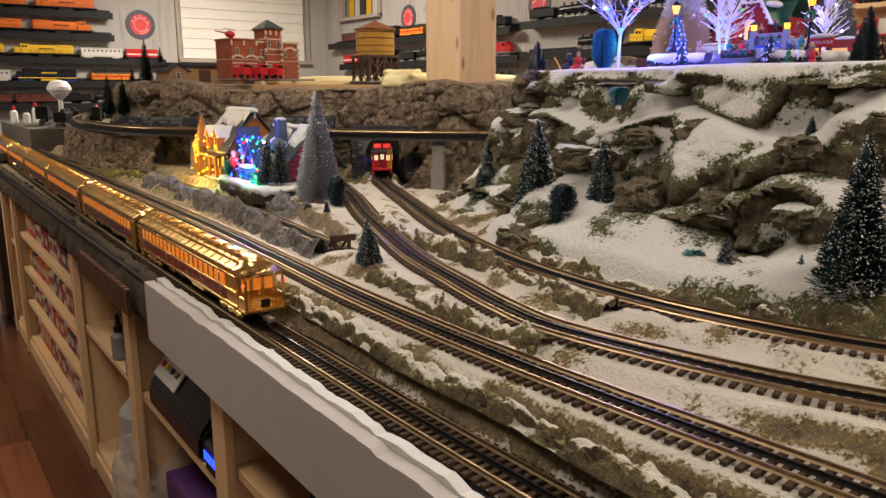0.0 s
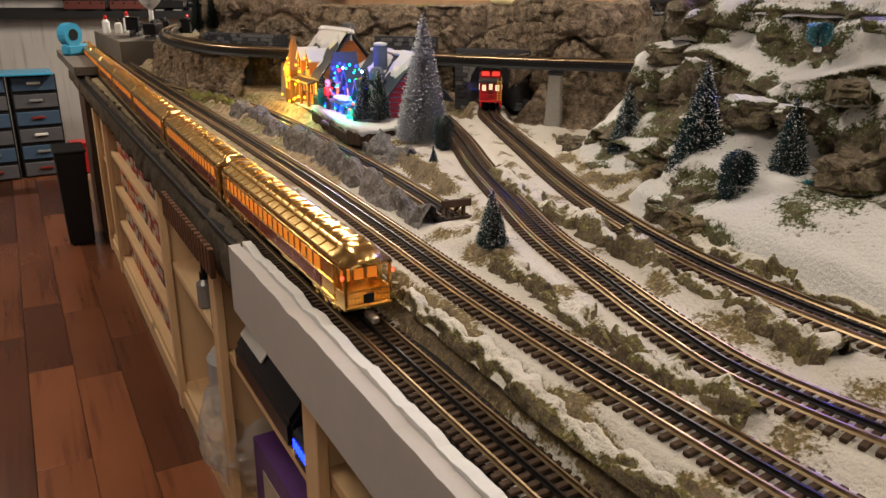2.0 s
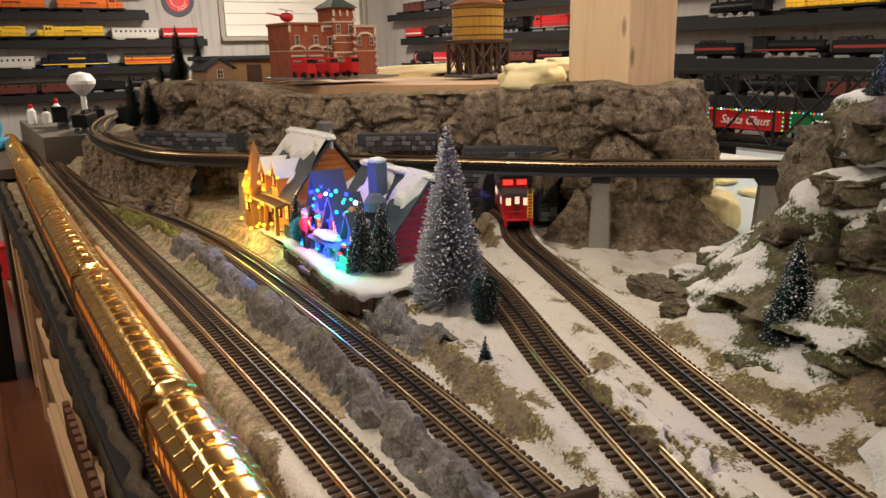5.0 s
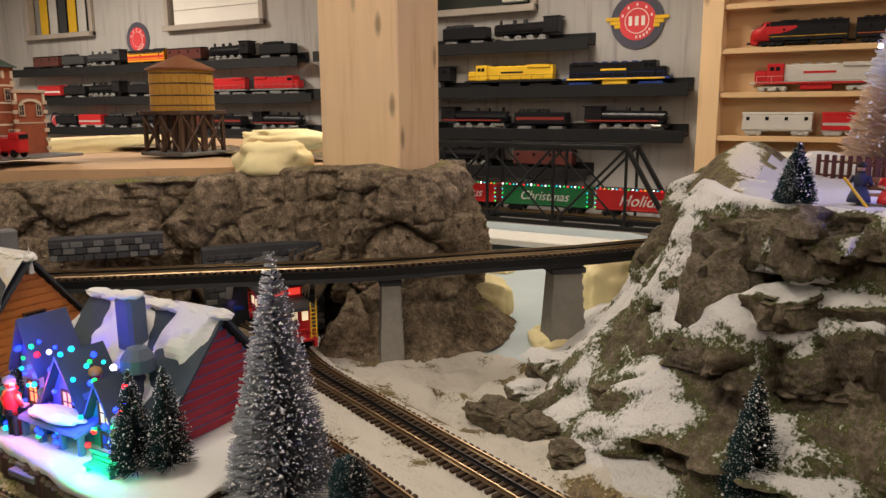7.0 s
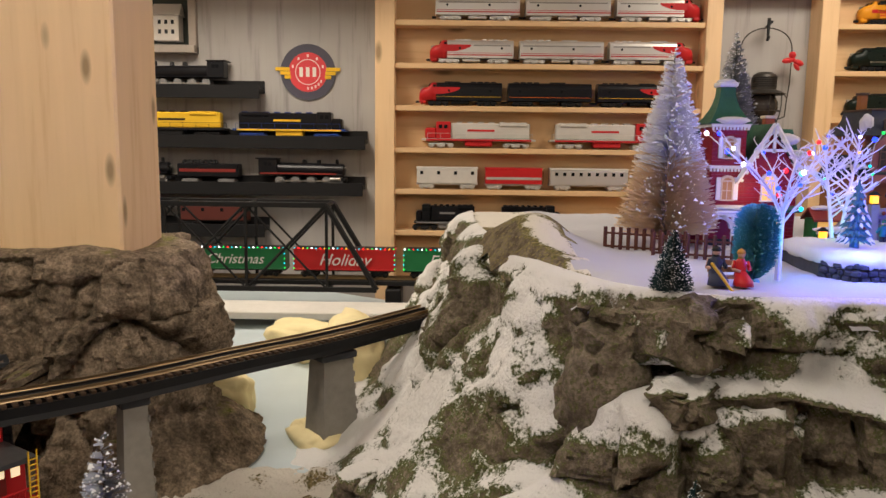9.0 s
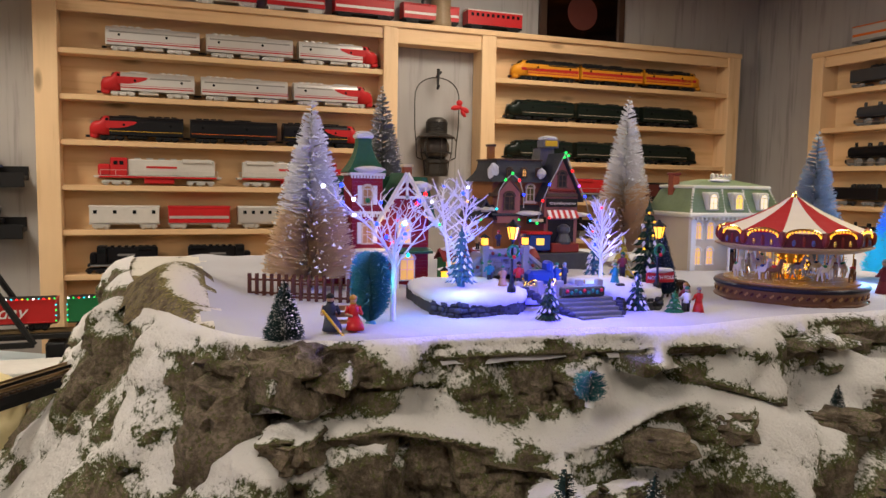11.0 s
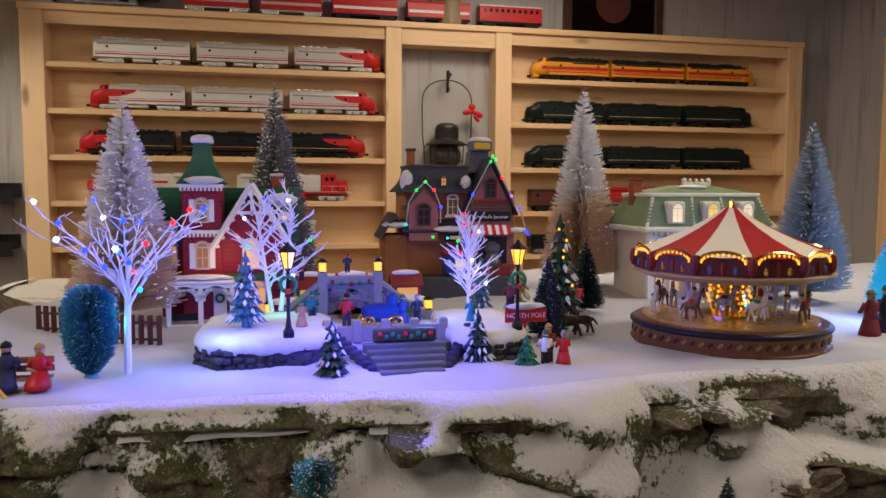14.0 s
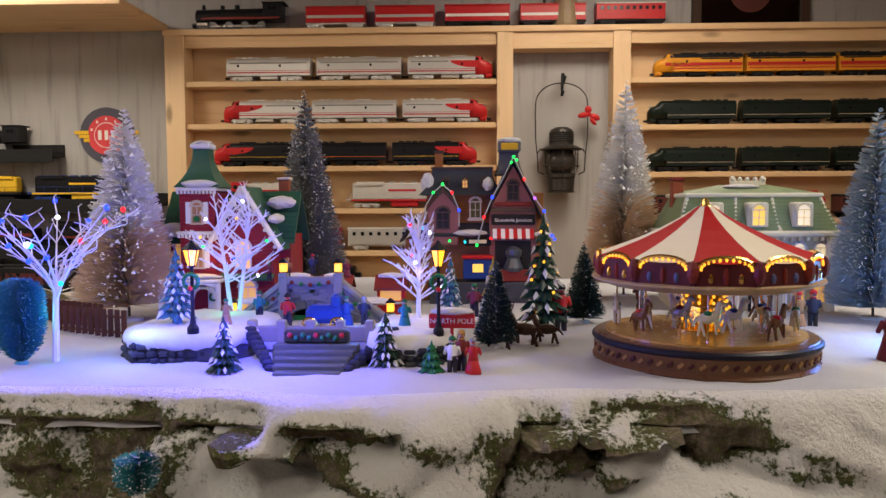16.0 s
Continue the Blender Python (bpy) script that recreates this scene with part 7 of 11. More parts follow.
def caboose():
    t = thing("caboose", (0, 0, -9), label="red caboose with lit windows and a yellow ladder", category="model railway car")
    L, w = 0.25, 0.064
    part("floor", box(bmesh.new(), (0, 0, 0.0255), (L, w, 0.005), 0.001), RED, t)
    part("body", box(bmesh.new(), (0, 0, 0.053), (L - 0.066, w, 0.052), 0.001), RED, t)
    part("roof", loft(bmesh.new(), [(-L / 2, hull(w + 0.006, 0.078, 0.0845, 0.7)), (L / 2, hull(w + 0.006, 0.078, 0.0845, 0.7))]), paint("dark_grey_roof", (0.05, 0.05, 0.052), 0.6), t, "dark grey roof")
    part("cupola", box(bmesh.new(), (-0.012, 0, 0.094), (0.066, w - 0.004, 0.024), 0.001), RED, t)
    part("cupola_roof", loft(bmesh.new(), [(-0.050, hull(w + 0.004, 0.105, 0.111, 0.7)), (0.026, hull(w + 0.004, 0.105, 0.111, 0.7))]), MATS["dark_grey_roof"], t)
    for sx in (-1, 1):
        xw = -0.012 + sx * 0.0335
        for sy in (-1, 1):
            part("cupola_window", box(bmesh.new(), (xw, sy * 0.015, 0.095), (0.002, 0.022, 0.012), 0.0004), LIT_RED, t)
            part("railing_post", rod(bmesh.new(), (sx * (L / 2 - 0.003), sy * 0.030, 0.028), (sx * (L / 2 - 0.003), sy * 0.030, 0.079), 0.0012, n=5), RED, t)
            part("end_window", box(bmesh.new(), (sx * (L / 2 - 0.0325), sy * 0.019, 0.060), (0.002, 0.011, 0.016), 0.0005), LIT_WHITE, t)
            part("step", box(bmesh.new(), (sx * (L / 2 - 0.010), sy * 0.028, 0.017), (0.016, 0.006, 0.013), 0.001), RED, t)
        part("end_door", box(bmesh.new(), (sx * (L / 2 - 0.0325), 0, 0.054), (0.002, 0.014, 0.044), 0.0005), RED_DARK, t)
        part("door_window", box(bmesh.new(), (sx * (L / 2 - 0.0314), 0, 0.063), (0.002, 0.010, 0.016), 0.0005), LIT_WHITE, t)
        bm = bmesh.new()
        for k in range(9):
            rod(bm, (sx * (L / 2 - 0.003), -0.028 + 0.007 * k, 0.028), (sx * (L / 2 - 0.003), -0.028 + 0.007 * k, 0.044), 0.0007, n=4)
        rod(bm, (sx * (L / 2 - 0.003), -0.030, 0.044), (sx * (L / 2 - 0.003), 0.030, 0.044), 0.0013, n=5)
        part("railing", bm, RED, t)
        bm = bmesh.new()
        yy = -0.024 * sx
        for d in (-0.005, 0.005):
            rod(bm, (sx * (L / 2 + 0.001), yy * -1 + d, 0.028), (sx * (L / 2 + 0.001), yy * -1 + d, 0.092), 0.0011, n=5)
        for k in range(8):
            rod(bm, (sx * (L / 2 + 0.001), yy * -1 - 0.005, 0.032 + 0.007 * k), (sx * (L / 2 + 0.001), yy * -1 + 0.005, 0.032 + 0.007 * k), 0.0009, n=4)
        part("ladder", bm, YELLOW, t, "bright yellow ladder")
    spots(t, (-0.06, 0.05, 0.075), 0.058, w, (0.012, 0.014), LIT_WHITE)
    band(t, -0.05, 0.03, 0.066, 0.070, w, YELLOW, "lettering_bar")
    small_truck(t, -0.078)
    small_truck(t, 0.078)
    return t


def crate(parent, x, s, frame_mt, fill_mt):
    bm = bmesh.new()
    h = s[2]
    for sx in (-1, 1):
        for sy in (-1, 1):
            box(bm, (x + sx * s[0] / 2, sy * s[1] / 2, 0.033 + h / 2), (0.005, 0.005, h), 0.0006)
        for z in (0.0355, 0.033 + h):
            box(bm, (x + sx * s[0] / 2, 0, z), (0.005, s[1], 0.005), 0.0006)
            box(bm, (x, sx * s[1] / 2, z), (s[0], 0.005, 0.005), 0.0006)
        box(bm, (x + sx * s[0] / 2, 0, 0.033 + h / 2), (0.003, 0.004, math.hypot(h, s[1]) * 0.95), 0, 0, (45, 0))
        box(bm, (x, sx * s[1] / 2, 0.033 + h / 2), (0.004, 0.003, math.hypot(h, s[0]) * 0.95), 0, 0, (0, 42))
    part("crate", bm, frame_mt, parent)
    part("gift_box", box(bmesh.new(), (x, 0, 0.033 + h * 0.46), (s[0] * 0.8, s[1] * 0.8, h * 0.88), 0.002), fill_mt, parent)


def gift_car(bed, frame_mt, fill_mt, label, two=False):
    t = thing("flat_car", (0, 0, -9), label=label, category="model railway car", group="lit holiday flat cars")
    L, w = 0.27, 0.062
    part("bed", box(bmesh.new(), (0, 0, 0.028), (L, w, 0.009), 0.001), bed, t)
    crate(t, -0.055, (0.075, 0.046, 0.050), frame_mt, fill_mt)
    if two:
        crate(t, 0.075, (0.06, 0.046, 0.044), RED, CERAMIC_WHITE)
    for x, h in ((0.012, 0.062), (0.105, 0.056)) if not two else ((0.010, 0.066), (-0.115, 0.054)):
        bm = bmesh.new()
        for k in range(5):
            z = 0.034 + h * k / 5.6
            rod(bm, (x, 0, z), (x, 0, z + h * 0.30), 0.018 * (1 - k / 5.5), 0.001, 10)
        part("tree", bm, GREEN_LEAF, t)
        for k in range(13):
            a, u = k * 2.4, k / 13
            part("led", ball(bmesh.new(), (x + 0.018 * (1 - u) * math.cos(a), 0.018 * (1 - u) * math.sin(a), 0.038 + h * u), 0.0022, 6), LED[("blue", "red", "yellow", "green", "white")[k % 5]], t)
    for sy in (-1, 1):
        for k in range(18):
            part("edge_led", ball(bmesh.new(), (-L / 2 + 0.008 + (L - 0.016) * k / 17, sy * (w / 2 + 0.001), 0.0325), 0.0021, 6), LED["white" if k % 4 else "teal"], t)
    small_truck(t, -0.085)
    small_truck(t, 0.085)
    return t


GREEN_LEAF = paint("deep_green_ceramic", (0.010, 0.040, 0.024), 0.4, var=0.25, scale=120)
TUNNEL_LINE = FOURTH_LINE[::-1]
s1 = run_at_y(TUNNEL_LINE, 2.24) + 0.127
caboose().matrix_basis = seat_on(TUNNEL_LINE, s1, LOW_Z) @ pose(0, 0, 0, 0, 0, 0)
for k, car in enumerate((gift_car(BLUE, YELLOW, paint("orange_gift", (0.55, 0.2, 0.05), 0.4), "blue flat car with a yellow crate and a lit tree"),
                         gift_car(GREEN, RED, CERAMIC_WHITE, "green flat car with red crates and a lit tree", True),
                         gift_car(RED, YELLOW, paint("blue_gift", (0.10, 0.14, 0.45), 0.4), "red flat car with a yellow crate and a lit tree"))):
    car.matrix_basis = seat_on(TUNNEL_LINE, s1 + 0.282 + 0.29 * k - 0.012, LOW_Z)
glow_lamp((1.44, 2.17, 0.905), 0.008, (0.6, 0.65, 1.0), 0.01)
glow_lamp((1.545, 2.49, 0.905), 0.012, (0.45, 0.3, 1.0), 0.01)


# black truss bridge with the long holiday gondolas
def truss():
    t = thing("truss_bridge", (2.955, 0, 0), 90, "black steel truss bridge over the painted river", "model bridge")
    y0, y1, zb, zt, w = 1.95, 4.2, 0.888, 1.150, 0.062
    n = 9
    step = (y1 - y0) / n
    for sy in (-1, 1):
        for z, a, b in ((zb, y0, y1), (zt, y0 + step * 0.62, y1)):
            part("chord", box(bmesh.new(), ((a + b) / 2, sy * w, z), (b - a, 0.010, 0.016), 0.001), BLACK, t)
        part("end_post", rod(bmesh.new(), (y0, sy * w, zb), (y0 + step * 0.62, sy * w, zt), 0.009, n=6), BLACK, t)
        for k in range(1, n + 1):
            x = y0 + step * (k - 0.38)
            part("post", box(bmesh.new(), (x, sy * w, (zb + zt) / 2), (0.009, 0.008, zt - zb), 0.001), BLACK, t)
            part("brace", rod(bmesh.new(), (x, sy * w, zt), (x + step * (1 if k < n else 0.3), sy * w, zb), 0.005, n=5), BLACK, t)
            part("counter_brace", rod(bmesh.new(), (x, sy * w, zb), (x + step * (1 if k < n else 0.3), sy * w, zt), 0.0035, n=5), BLACK, t)
    for k in range(1, n + 1):
        x = y0 + step * (k - 0.38)
        part("top_strut", box(bmesh.new(), (x, 0, zt), (0.010, 2 * w, 0.010), 0.001), BLACK, t)
        part("floor_beam", box(bmesh.new(), (x, 0, zb), (0.012, 2 * w, 0.012), 0.001), BLACK, t)
    part("deck", box(bmesh.new(), ((y0 + y1) / 2 - 0.6, 0, zb + 0.018), (y1 - y0 + 1.2, 0.09, 0.014), 0.001), BLACK, t)
    for sy in (-1, 1):
        part("rail", box(bmesh.new(), ((y0 + y1) / 2 - 0.6, sy * 0.018, zb + 0.029), (y1 - y0 + 1.2, 0.003, 0.007)), RAIL, t)
    for k in range(4):
        part("bent", box(bmesh.new(), (y0 - 1.0 + k * 0.95, 0, zb - 0.05), (0.05, 0.10, 0.10), 0.004), BLACK, t)
    return t


truss()


def gondola(paint_mt, words, centre, label):
    L, w = 0.318, 0.066
    t = thing("gondola_car", (2.955, centre, 0.9195), -90, label, "model railway car", "holiday gondolas")
    part("body", box(bmesh.new(), (0, 0, 0.058), (L, w, 0.066), 0.001), paint_mt, t)
    part("load", box(bmesh.new(), (0, 0, 0.0915), (L - 0.01, w - 0.008, 0.003)), BLACK, t)
    part("frame", box(bmesh.new(), (0, 0, 0.0225), (L, 0.05, 0.006), 0.001), BLACK, t)
    for z in (0.0265, 0.0895):
        part("rim", box(bmesh.new(), (0, 0, z), (L + 0.003, w + 0.004, 0.004), 0.0006), paint_mt, t)
    for x in (-L / 2 + 0.004, L / 2 - 0.004):
        part("end_stake", box(bmesh.new(), (x, 0, 0.058), (0.006, w + 0.003, 0.062), 0.0006), paint_mt, t)
    text_mesh("lettering", words, 0.052 if len(words) < 9 else 0.044, CERAMIC_WHITE, pose(0.0, -w / 2 - 0.0012, 0.056, 90, 0, 0), t, "white sloping script", 0.35)
    for k in range(24):
        part("edge_led", ball(bmesh.new(), (-L / 2 + 0.004 + (L - 0.008) * k / 23, -w / 2 - 0.002, 0.0935), 0.0024, 6), LED[("teal", "red", "yellow", "green", "white")[k % 5] if paint_mt is RED else ("white", "green", "red", "teal")[k % 4]], t)
    for sx in (-1, 1):
        for k in range(4):
            part("edge_led", ball(bmesh.new(), (sx * (L / 2 - 0.001), -w / 2 - 0.002, 0.030 + 0.015 * k), 0.0024, 6), LED["teal" if k % 2 else "green"], t)
    small_truck(t, -0.11)
    small_truck(t, 0.11)
    return t


for k, (m, words, label) in enumerate(((GREEN, "Express", "green gondola lettered in white with small lights"), (RED, "Holiday", "red gondola lettered in white with small lights"), (GREEN, "Christmas", "green gondola lettered in white with small lights"),
                                        (RED, "Santa Claus", "red gondola lettered in white with small lights"), (GREEN, "", "green gondola with small lights"))):
    gondola(m, words or " ", 1.71 + 0.345 * k, label)
board = part("river_edge_board", box(bmesh.new(), (2.78, 2.45, 0.846), (0.16, 1.3, 0.022), 0.003), paint("white_foam_board", (0.62, 0.60, 0.55), 0.7))
tagged(board, "white foam board at the edge of the river", "foam board", kind="structure")

# ---- lit double house decoration beside the siding ----
def snow_blanket(bm, x0, x1, low, high, seed):
    """Ragged snow lying on a roof slope; bare patches sink below the shingles."""
    nx, nv = 44, 22
    run = Vector((0, high[0] - low[0], high[1] - low[1]))
    nn = Vector((0, -run.z, run.y)).normalized()
    grid = []
    for j in range(nv + 1):
        v = j / nv
        line = []
        for i in range(nx + 1):
            u = i / nx
            m = noise.fractal(Vector((u * (x1 - x0) * 14, v * 1.6, seed)), 1.0, 2.0, 3) + 0.75 * (v - 0.45)
            lift = 0.008 * max(-0.6, min(1.0, 4.0 * m))
            line.append(bm.verts.new(Vector((x0 + (x1 - x0) * u, low[0], low[1])) + run * v + nn * lift))
        grid.append(line)
    for j in range(nv):
        for i in range(nx):
            bm.faces.new((grid[j][i], grid[j][i + 1], grid[j + 1][i + 1], grid[j + 1][i]))
    return bm


def lit_houses():
    t = thing("lit_house_decoration", (0.97, 2.33, 0.842), -90, "lit resin winter houses with coloured lights and snowy roofs", "house decoration")
    o = [(-0.30, 0.03), (-0.12, 0.035), (0.03, 0.02), (0.16, 0.0), (0.29, -0.012), (0.335, 0.012), (0.335, 0.085), (0.28, 0.23), (0.03, 0.28), (-0.29, 0.25), (-0.36, 0.11)]
    bm = extrude_z(bmesh.new(), o, 0.0, 0.018)
    bmesh.ops.bevel(bm, geom=bm.edges[:], offset=0.004, segments=2, affect="EDGES")
    part("base", bm, paint("brown_resin_rock", (0.075, 0.045, 0.03), 0.6, var=0.4, scale=50, bumpy=0.6), t, "brown moulded rock base")
    bm = extrude_z(bmesh.new(), [(0.0 + (x - 0.0) * 0.96, 0.13 + (y - 0.13) * 0.95) for x, y in o], 0.016, 0.026)
    bmesh.ops.bevel(bm, geom=bm.edges[:], offset=0.005, segments=2, affect="EDGES")
    part("snow", bm, ICE, t)
    rng = random.Random(6)
    terrace = [(-0.075, 0.045), (-0.065, 0.020), (0.03, 0.010), (0.16, -0.008), (0.27, -0.022), (0.318, -0.014), (0.342, 0.020), (0.340, 0.085), (0.285, 0.200), (0.0, 0.22)]
    part("terrace", extrude_z(bmesh.new(), terrace, 0.014, 0.040), MATS["brown_resin_rock"], t, "brown moulded retaining wall")
    ring = []
    for (ax, ay), (bx, by) in zip(terrace, terrace[1:] + terrace[:1]):
        ring += [(ax + (bx - ax) * k / 8, ay + (by - ay) * k / 8) for k in range(8)]
    bm, rows = bmesh.new(), []
    for q, z in ((1.015, -0.006), (1.03, 0.000), (1.02, 0.006), (0.96, 0.009), (0.6, 0.009)):
        rows.append([bm.verts.new((0.13 + (x - 0.13) * q, 0.10 + (y - 0.10) * q, 0.040 + z + (0.010 * noise.noise(Vector((x * 60, y * 60, 1.0))) if q > 1.0 and z < 0.003 else 0.0015 * noise.noise(Vector((x * 40, y * 40, 2.0)))))) for x, y in ring])
    n = len(ring)
    for r0, r1 in zip(rows[:-1], rows[1:]):
        for k in range(n):
            bm.faces.new((r0[k], r0[(k + 1) % n], r1[(k + 1) % n], r1[k]))
    bm.faces.new(rows[-1])
    bmesh.ops.recalc_face_normals(bm, faces=bm.faces[:])
    part("terrace_snow", bm, ICE, t, smooth=True)
    for k in range(30):
        u = k / 29
        x = -0.07 + 0.40 * u
        y = float(np.interp(x, [-0.07, 0.03, 0.16, 0.27, 0.32, 0.34], [0.022, 0.010, -0.008, -0.022, -0.012, 0.02]))
        part("wall_stone", box(bmesh.new(), (x, y - 0.001, 0.018 + rng.uniform(-0.002, 0.003)), (0.016, 0.010, rng.uniform(0.026, 0.036)), 0.004, rng.uniform(-14, 14)), MATS["brown_resin_rock"], t)
    # first house: ridge runs across, gable to the side
    A = paint("amber_brick", (0.55, 0.19, 0.05), 0.5, var=0.3, scale=80, bumpy=0.4)
    bm = bmesh.new()
    extrude_x(bm, [(0.08, 0.02), (0.24, 0.02), (0.24, 0.125), (0.16, 0.222), (0.08, 0.125)], -0.34, -0.135)
    part("wall", bm, A, t)
    for k in range(15):
        z = 0.03 + 0.0125 * k
        half = 0.08 if z < 0.125 else 0.08 * (0.222 - z) / 0.097
        if half > 0.008:
            part("plank", box(bmesh.new(), (-0.1345, 0.16, z), (0.003, 2 * half - 0.004, 0.0105), 0.001), A, t)
    part("roof", slab_roof(bmesh.new(), (-0.235, 0.16), 0.225, 0.20, 0.108, 0.235), ROOF_SLATE, t)
    bm = snow_blanket(bmesh.new(), -0.345, -0.125, (0.062, 0.110), (0.163, 0.239), 1.0)
    for k in range(9):
        snow_cap(bm, (-0.34 + 0.025 * k, 0.16, 0.233), (0.022, 0.014, 0.008), k)
    part("roof_snow", bm, ICE, t)
    pane(t, -0.132, 0.16, 0.135, 0.030, 0.032, DARK_GLASS, BROWN_TRIM, "east")
    for x in (-0.215, -0.285):
        bm = gable_wall(bmesh.new(), (x, 0.09), 0.03, 0.06, 0.11, 0.158, 0.178)
        d = part("dormer", bm, A, t)
        part("dormer_roof", slab_roof(bmesh.new(), (x, 0.09), 0.042, 0.066, 0.154, 0.186, "y"), ICE, t)
        pane(t, x, 0.060, 0.142, 0.014, 0.022, LIT_PANE, BROWN_TRIM)
    for x in (-0.30, -0.25, -0.20, -0.16):
        pane(t, x, 0.079, 0.075, 0.022, 0.036, LIT_PANE, BROWN_TRIM)
    for x, zt in ((-0.128, 0.24), (-0.345, 0.20)):
        part("finial", lathe(bmesh.new(), [(0.005, zt - 0.03), (0.003, zt - 0.01), (0.0, zt + 0.012)], 8, (x, 0.16, 0)), ICE, t)
    part("chimney", box(bmesh.new(), (-0.312 + 0.0, 0.23, 0.205), (0.03, 0.03, 0.09), 0.003), STONE, t)
    # spired porch, lit yellow
    part("spire_tower", box(bmesh.new(), (-0.335, 0.062, 0.07), (0.05, 0.05, 0.10), 0.003), OCHRE, t)
    part("spire", lathe(bmesh.new(), [(0.036, 0.118), (0.016, 0.165), (0.006, 0.205), (0.0, 0.222)], 8, (-0.335, 0.062, 0)), OCHRE, t)
    pane(t, -0.335, 0.0365, 0.08, 0.020, 0.034, LIT_PANE, BROWN_TRIM)
    for x in (-0.29, -0.255, -0.19):
        part("porch_post", box(bmesh.new(), (x, 0.05, 0.055), (0.008, 0.008, 0.07), 0.001), OCHRE, t)
    part("porch_roof", box(bmesh.new(), (-0.235, 0.062, 0.098), (0.15, 0.05, 0.008), 0.003, 0, (14, 0)), ROOF_BROWN, t)
    # second house: lower slate roof with ragged snow, red boarded gable end
    # resin colour holds the tint of the blue LEDs
    B = paint("blue_lit_resin", (0.10, 0.16, 0.34), 0.45, var=0.3, scale=60)
    TEAL = paint("teal_resin", (0.03, 0.20, 0.17), 0.45)
    BOARD_RED = paint("red_resin_board", (0.32, 0.03, 0.05), 0.45)
    SLATE = paint("blue_slate_boards", (0.05, 0.065, 0.085), 0.5, var=0.3, scale=90)
    bm = bmesh.new()
    extrude_x(bm, [(0.10, 0.02), (0.25, 0.02), (0.25, 0.105), (0.175, 0.182), (0.10, 0.105)], 0.005, 0.235)
    part("wall", bm, B, t)
    for k in range(12):
        z = 0.03 + 0.0125 * k
        half = 0.075 if z < 0.105 else 0.075 * (0.182 - z) / 0.077
        if half > 0.008:
            part("plank", box(bmesh.new(), (0.2355, 0.175, z), (0.003, 2 * half - 0.004, 0.0105), 0.001), BOARD_RED, t)
    part("roof", slab_roof(bmesh.new(), (0.12, 0.175), 0.255, 0.20, 0.083, 0.196), SLATE, t)
    bm = snow_blanket(bmesh.new(), -0.006, 0.246, (0.078, 0.090), (0.177, 0.199), 7.0)
    part("roof_snow", bm, ICE, t)
    for k in range(8):
        part("ridge_snow", snow_cap(bmesh.new(), (0.005 + 0.033 * k, 0.175, 0.194), (0.024, 0.013, 0.007), k + 50), ICE, t)
    part("chimney", box(bmesh.new(), (0.130, 0.13, 0.180), (0.030, 0.028, 0.070), 0.004), paint("blue_grey_stone", (0.11, 0.14, 0.18), 0.6, var=0.3), t)
    part("arched_dormer", lathe(bmesh.new(), [(0.0, 0.135), (0.020, 0.136), (0.020, 0.152), (0.012, 0.164), (0.0, 0.168)], 12, (0.178, 0.098, 0)), MATS["blue_grey_stone"], t)
    part("chimney_snow", snow_cap(bmesh.new(), (0.130, 0.13, 0.216), (0.018, 0.016, 0.006), 3), ICE, t)
    for x, w, top, mt in ((0.030, 0.046, 0.185, SLATE), (0.100, 0.064, 0.150, B), (0.170, 0.056, 0.130, TEAL)):
        part("gable", gable_wall(bmesh.new(), (x, 0.080), w, 0.05, 0.02, top - 0.045, top), mt if mt is not SLATE else B, t)
        part("gable_roof", slab_roof(bmesh.new(), (x, 0.075), w + 0.014, 0.066, top - 0.058, top + 0.008, "y"), SLATE, t)
        for z in (0.055, 0.095):
            # lower panes don't glow; their blue light is put into the colour
            pane(t, x, 0.055, z, 0.018, 0.026, paint("blue_lit_pane", (0.05, 0.08, 0.4), 0.3) if z < 0.08 else LIT_PANE, BROWN_TRIM)
    part("porch_roof", box(bmesh.new(), (0.10, 0.042, 0.078), (0.12, 0.040, 0.008), 0.003, 0, (14, 0)), B, t)
    for x in (0.045, 0.080, 0.120, 0.155):
        part("porch_post", box(bmesh.new(), (x, 0.03, 0.050), (0.007, 0.007, 0.056), 0.001), B, t)
    part("porch_snow", snow_cap(bmesh.new(), (0.10, 0.038, 0.085), (0.050, 0.018, 0.007), 9), ICE, t)
    for k in range(5):
        part("step", box(bmesh.new(), (0.095, 0.03 - 0.009 * k, 0.045 - 0.005 * k), (0.05, 0.010, 0.008), 0.001), STONE, t)
    # low fence and bench
    for k in range(14):
        part("fence_post", box(bmesh.new(), (-0.09 + 0.010 * k, 0.030, 0.060), (0.003, 0.003, 0.024)), BROWN_TRIM, t)
    part("fence_rail", box(bmesh.new(), (-0.025, 0.030, 0.068), (0.13, 0.002, 0.003)), BROWN_TRIM, t)
    bm = bmesh.new()
    for k in range(3):
        box(bm, (0.215, 0.018, 0.058 + 0.006 * k), (0.045, 0.003, 0.004))
    box(bm, (0.215, 0.012, 0.057), (0.045, 0.012, 0.003))
    for s in (-1, 1):
        box(bm, (0.215 + s * 0.02, 0.014, 0.052), (0.003, 0.012, 0.014))
    part("bench", bm, paint("teal_resin", (0.03, 0.13, 0.14), 0.45), t)
    cols = {"yellow": 20, "blue": 26, "green": 10, "red": 8, "teal": 12, "white": 4}
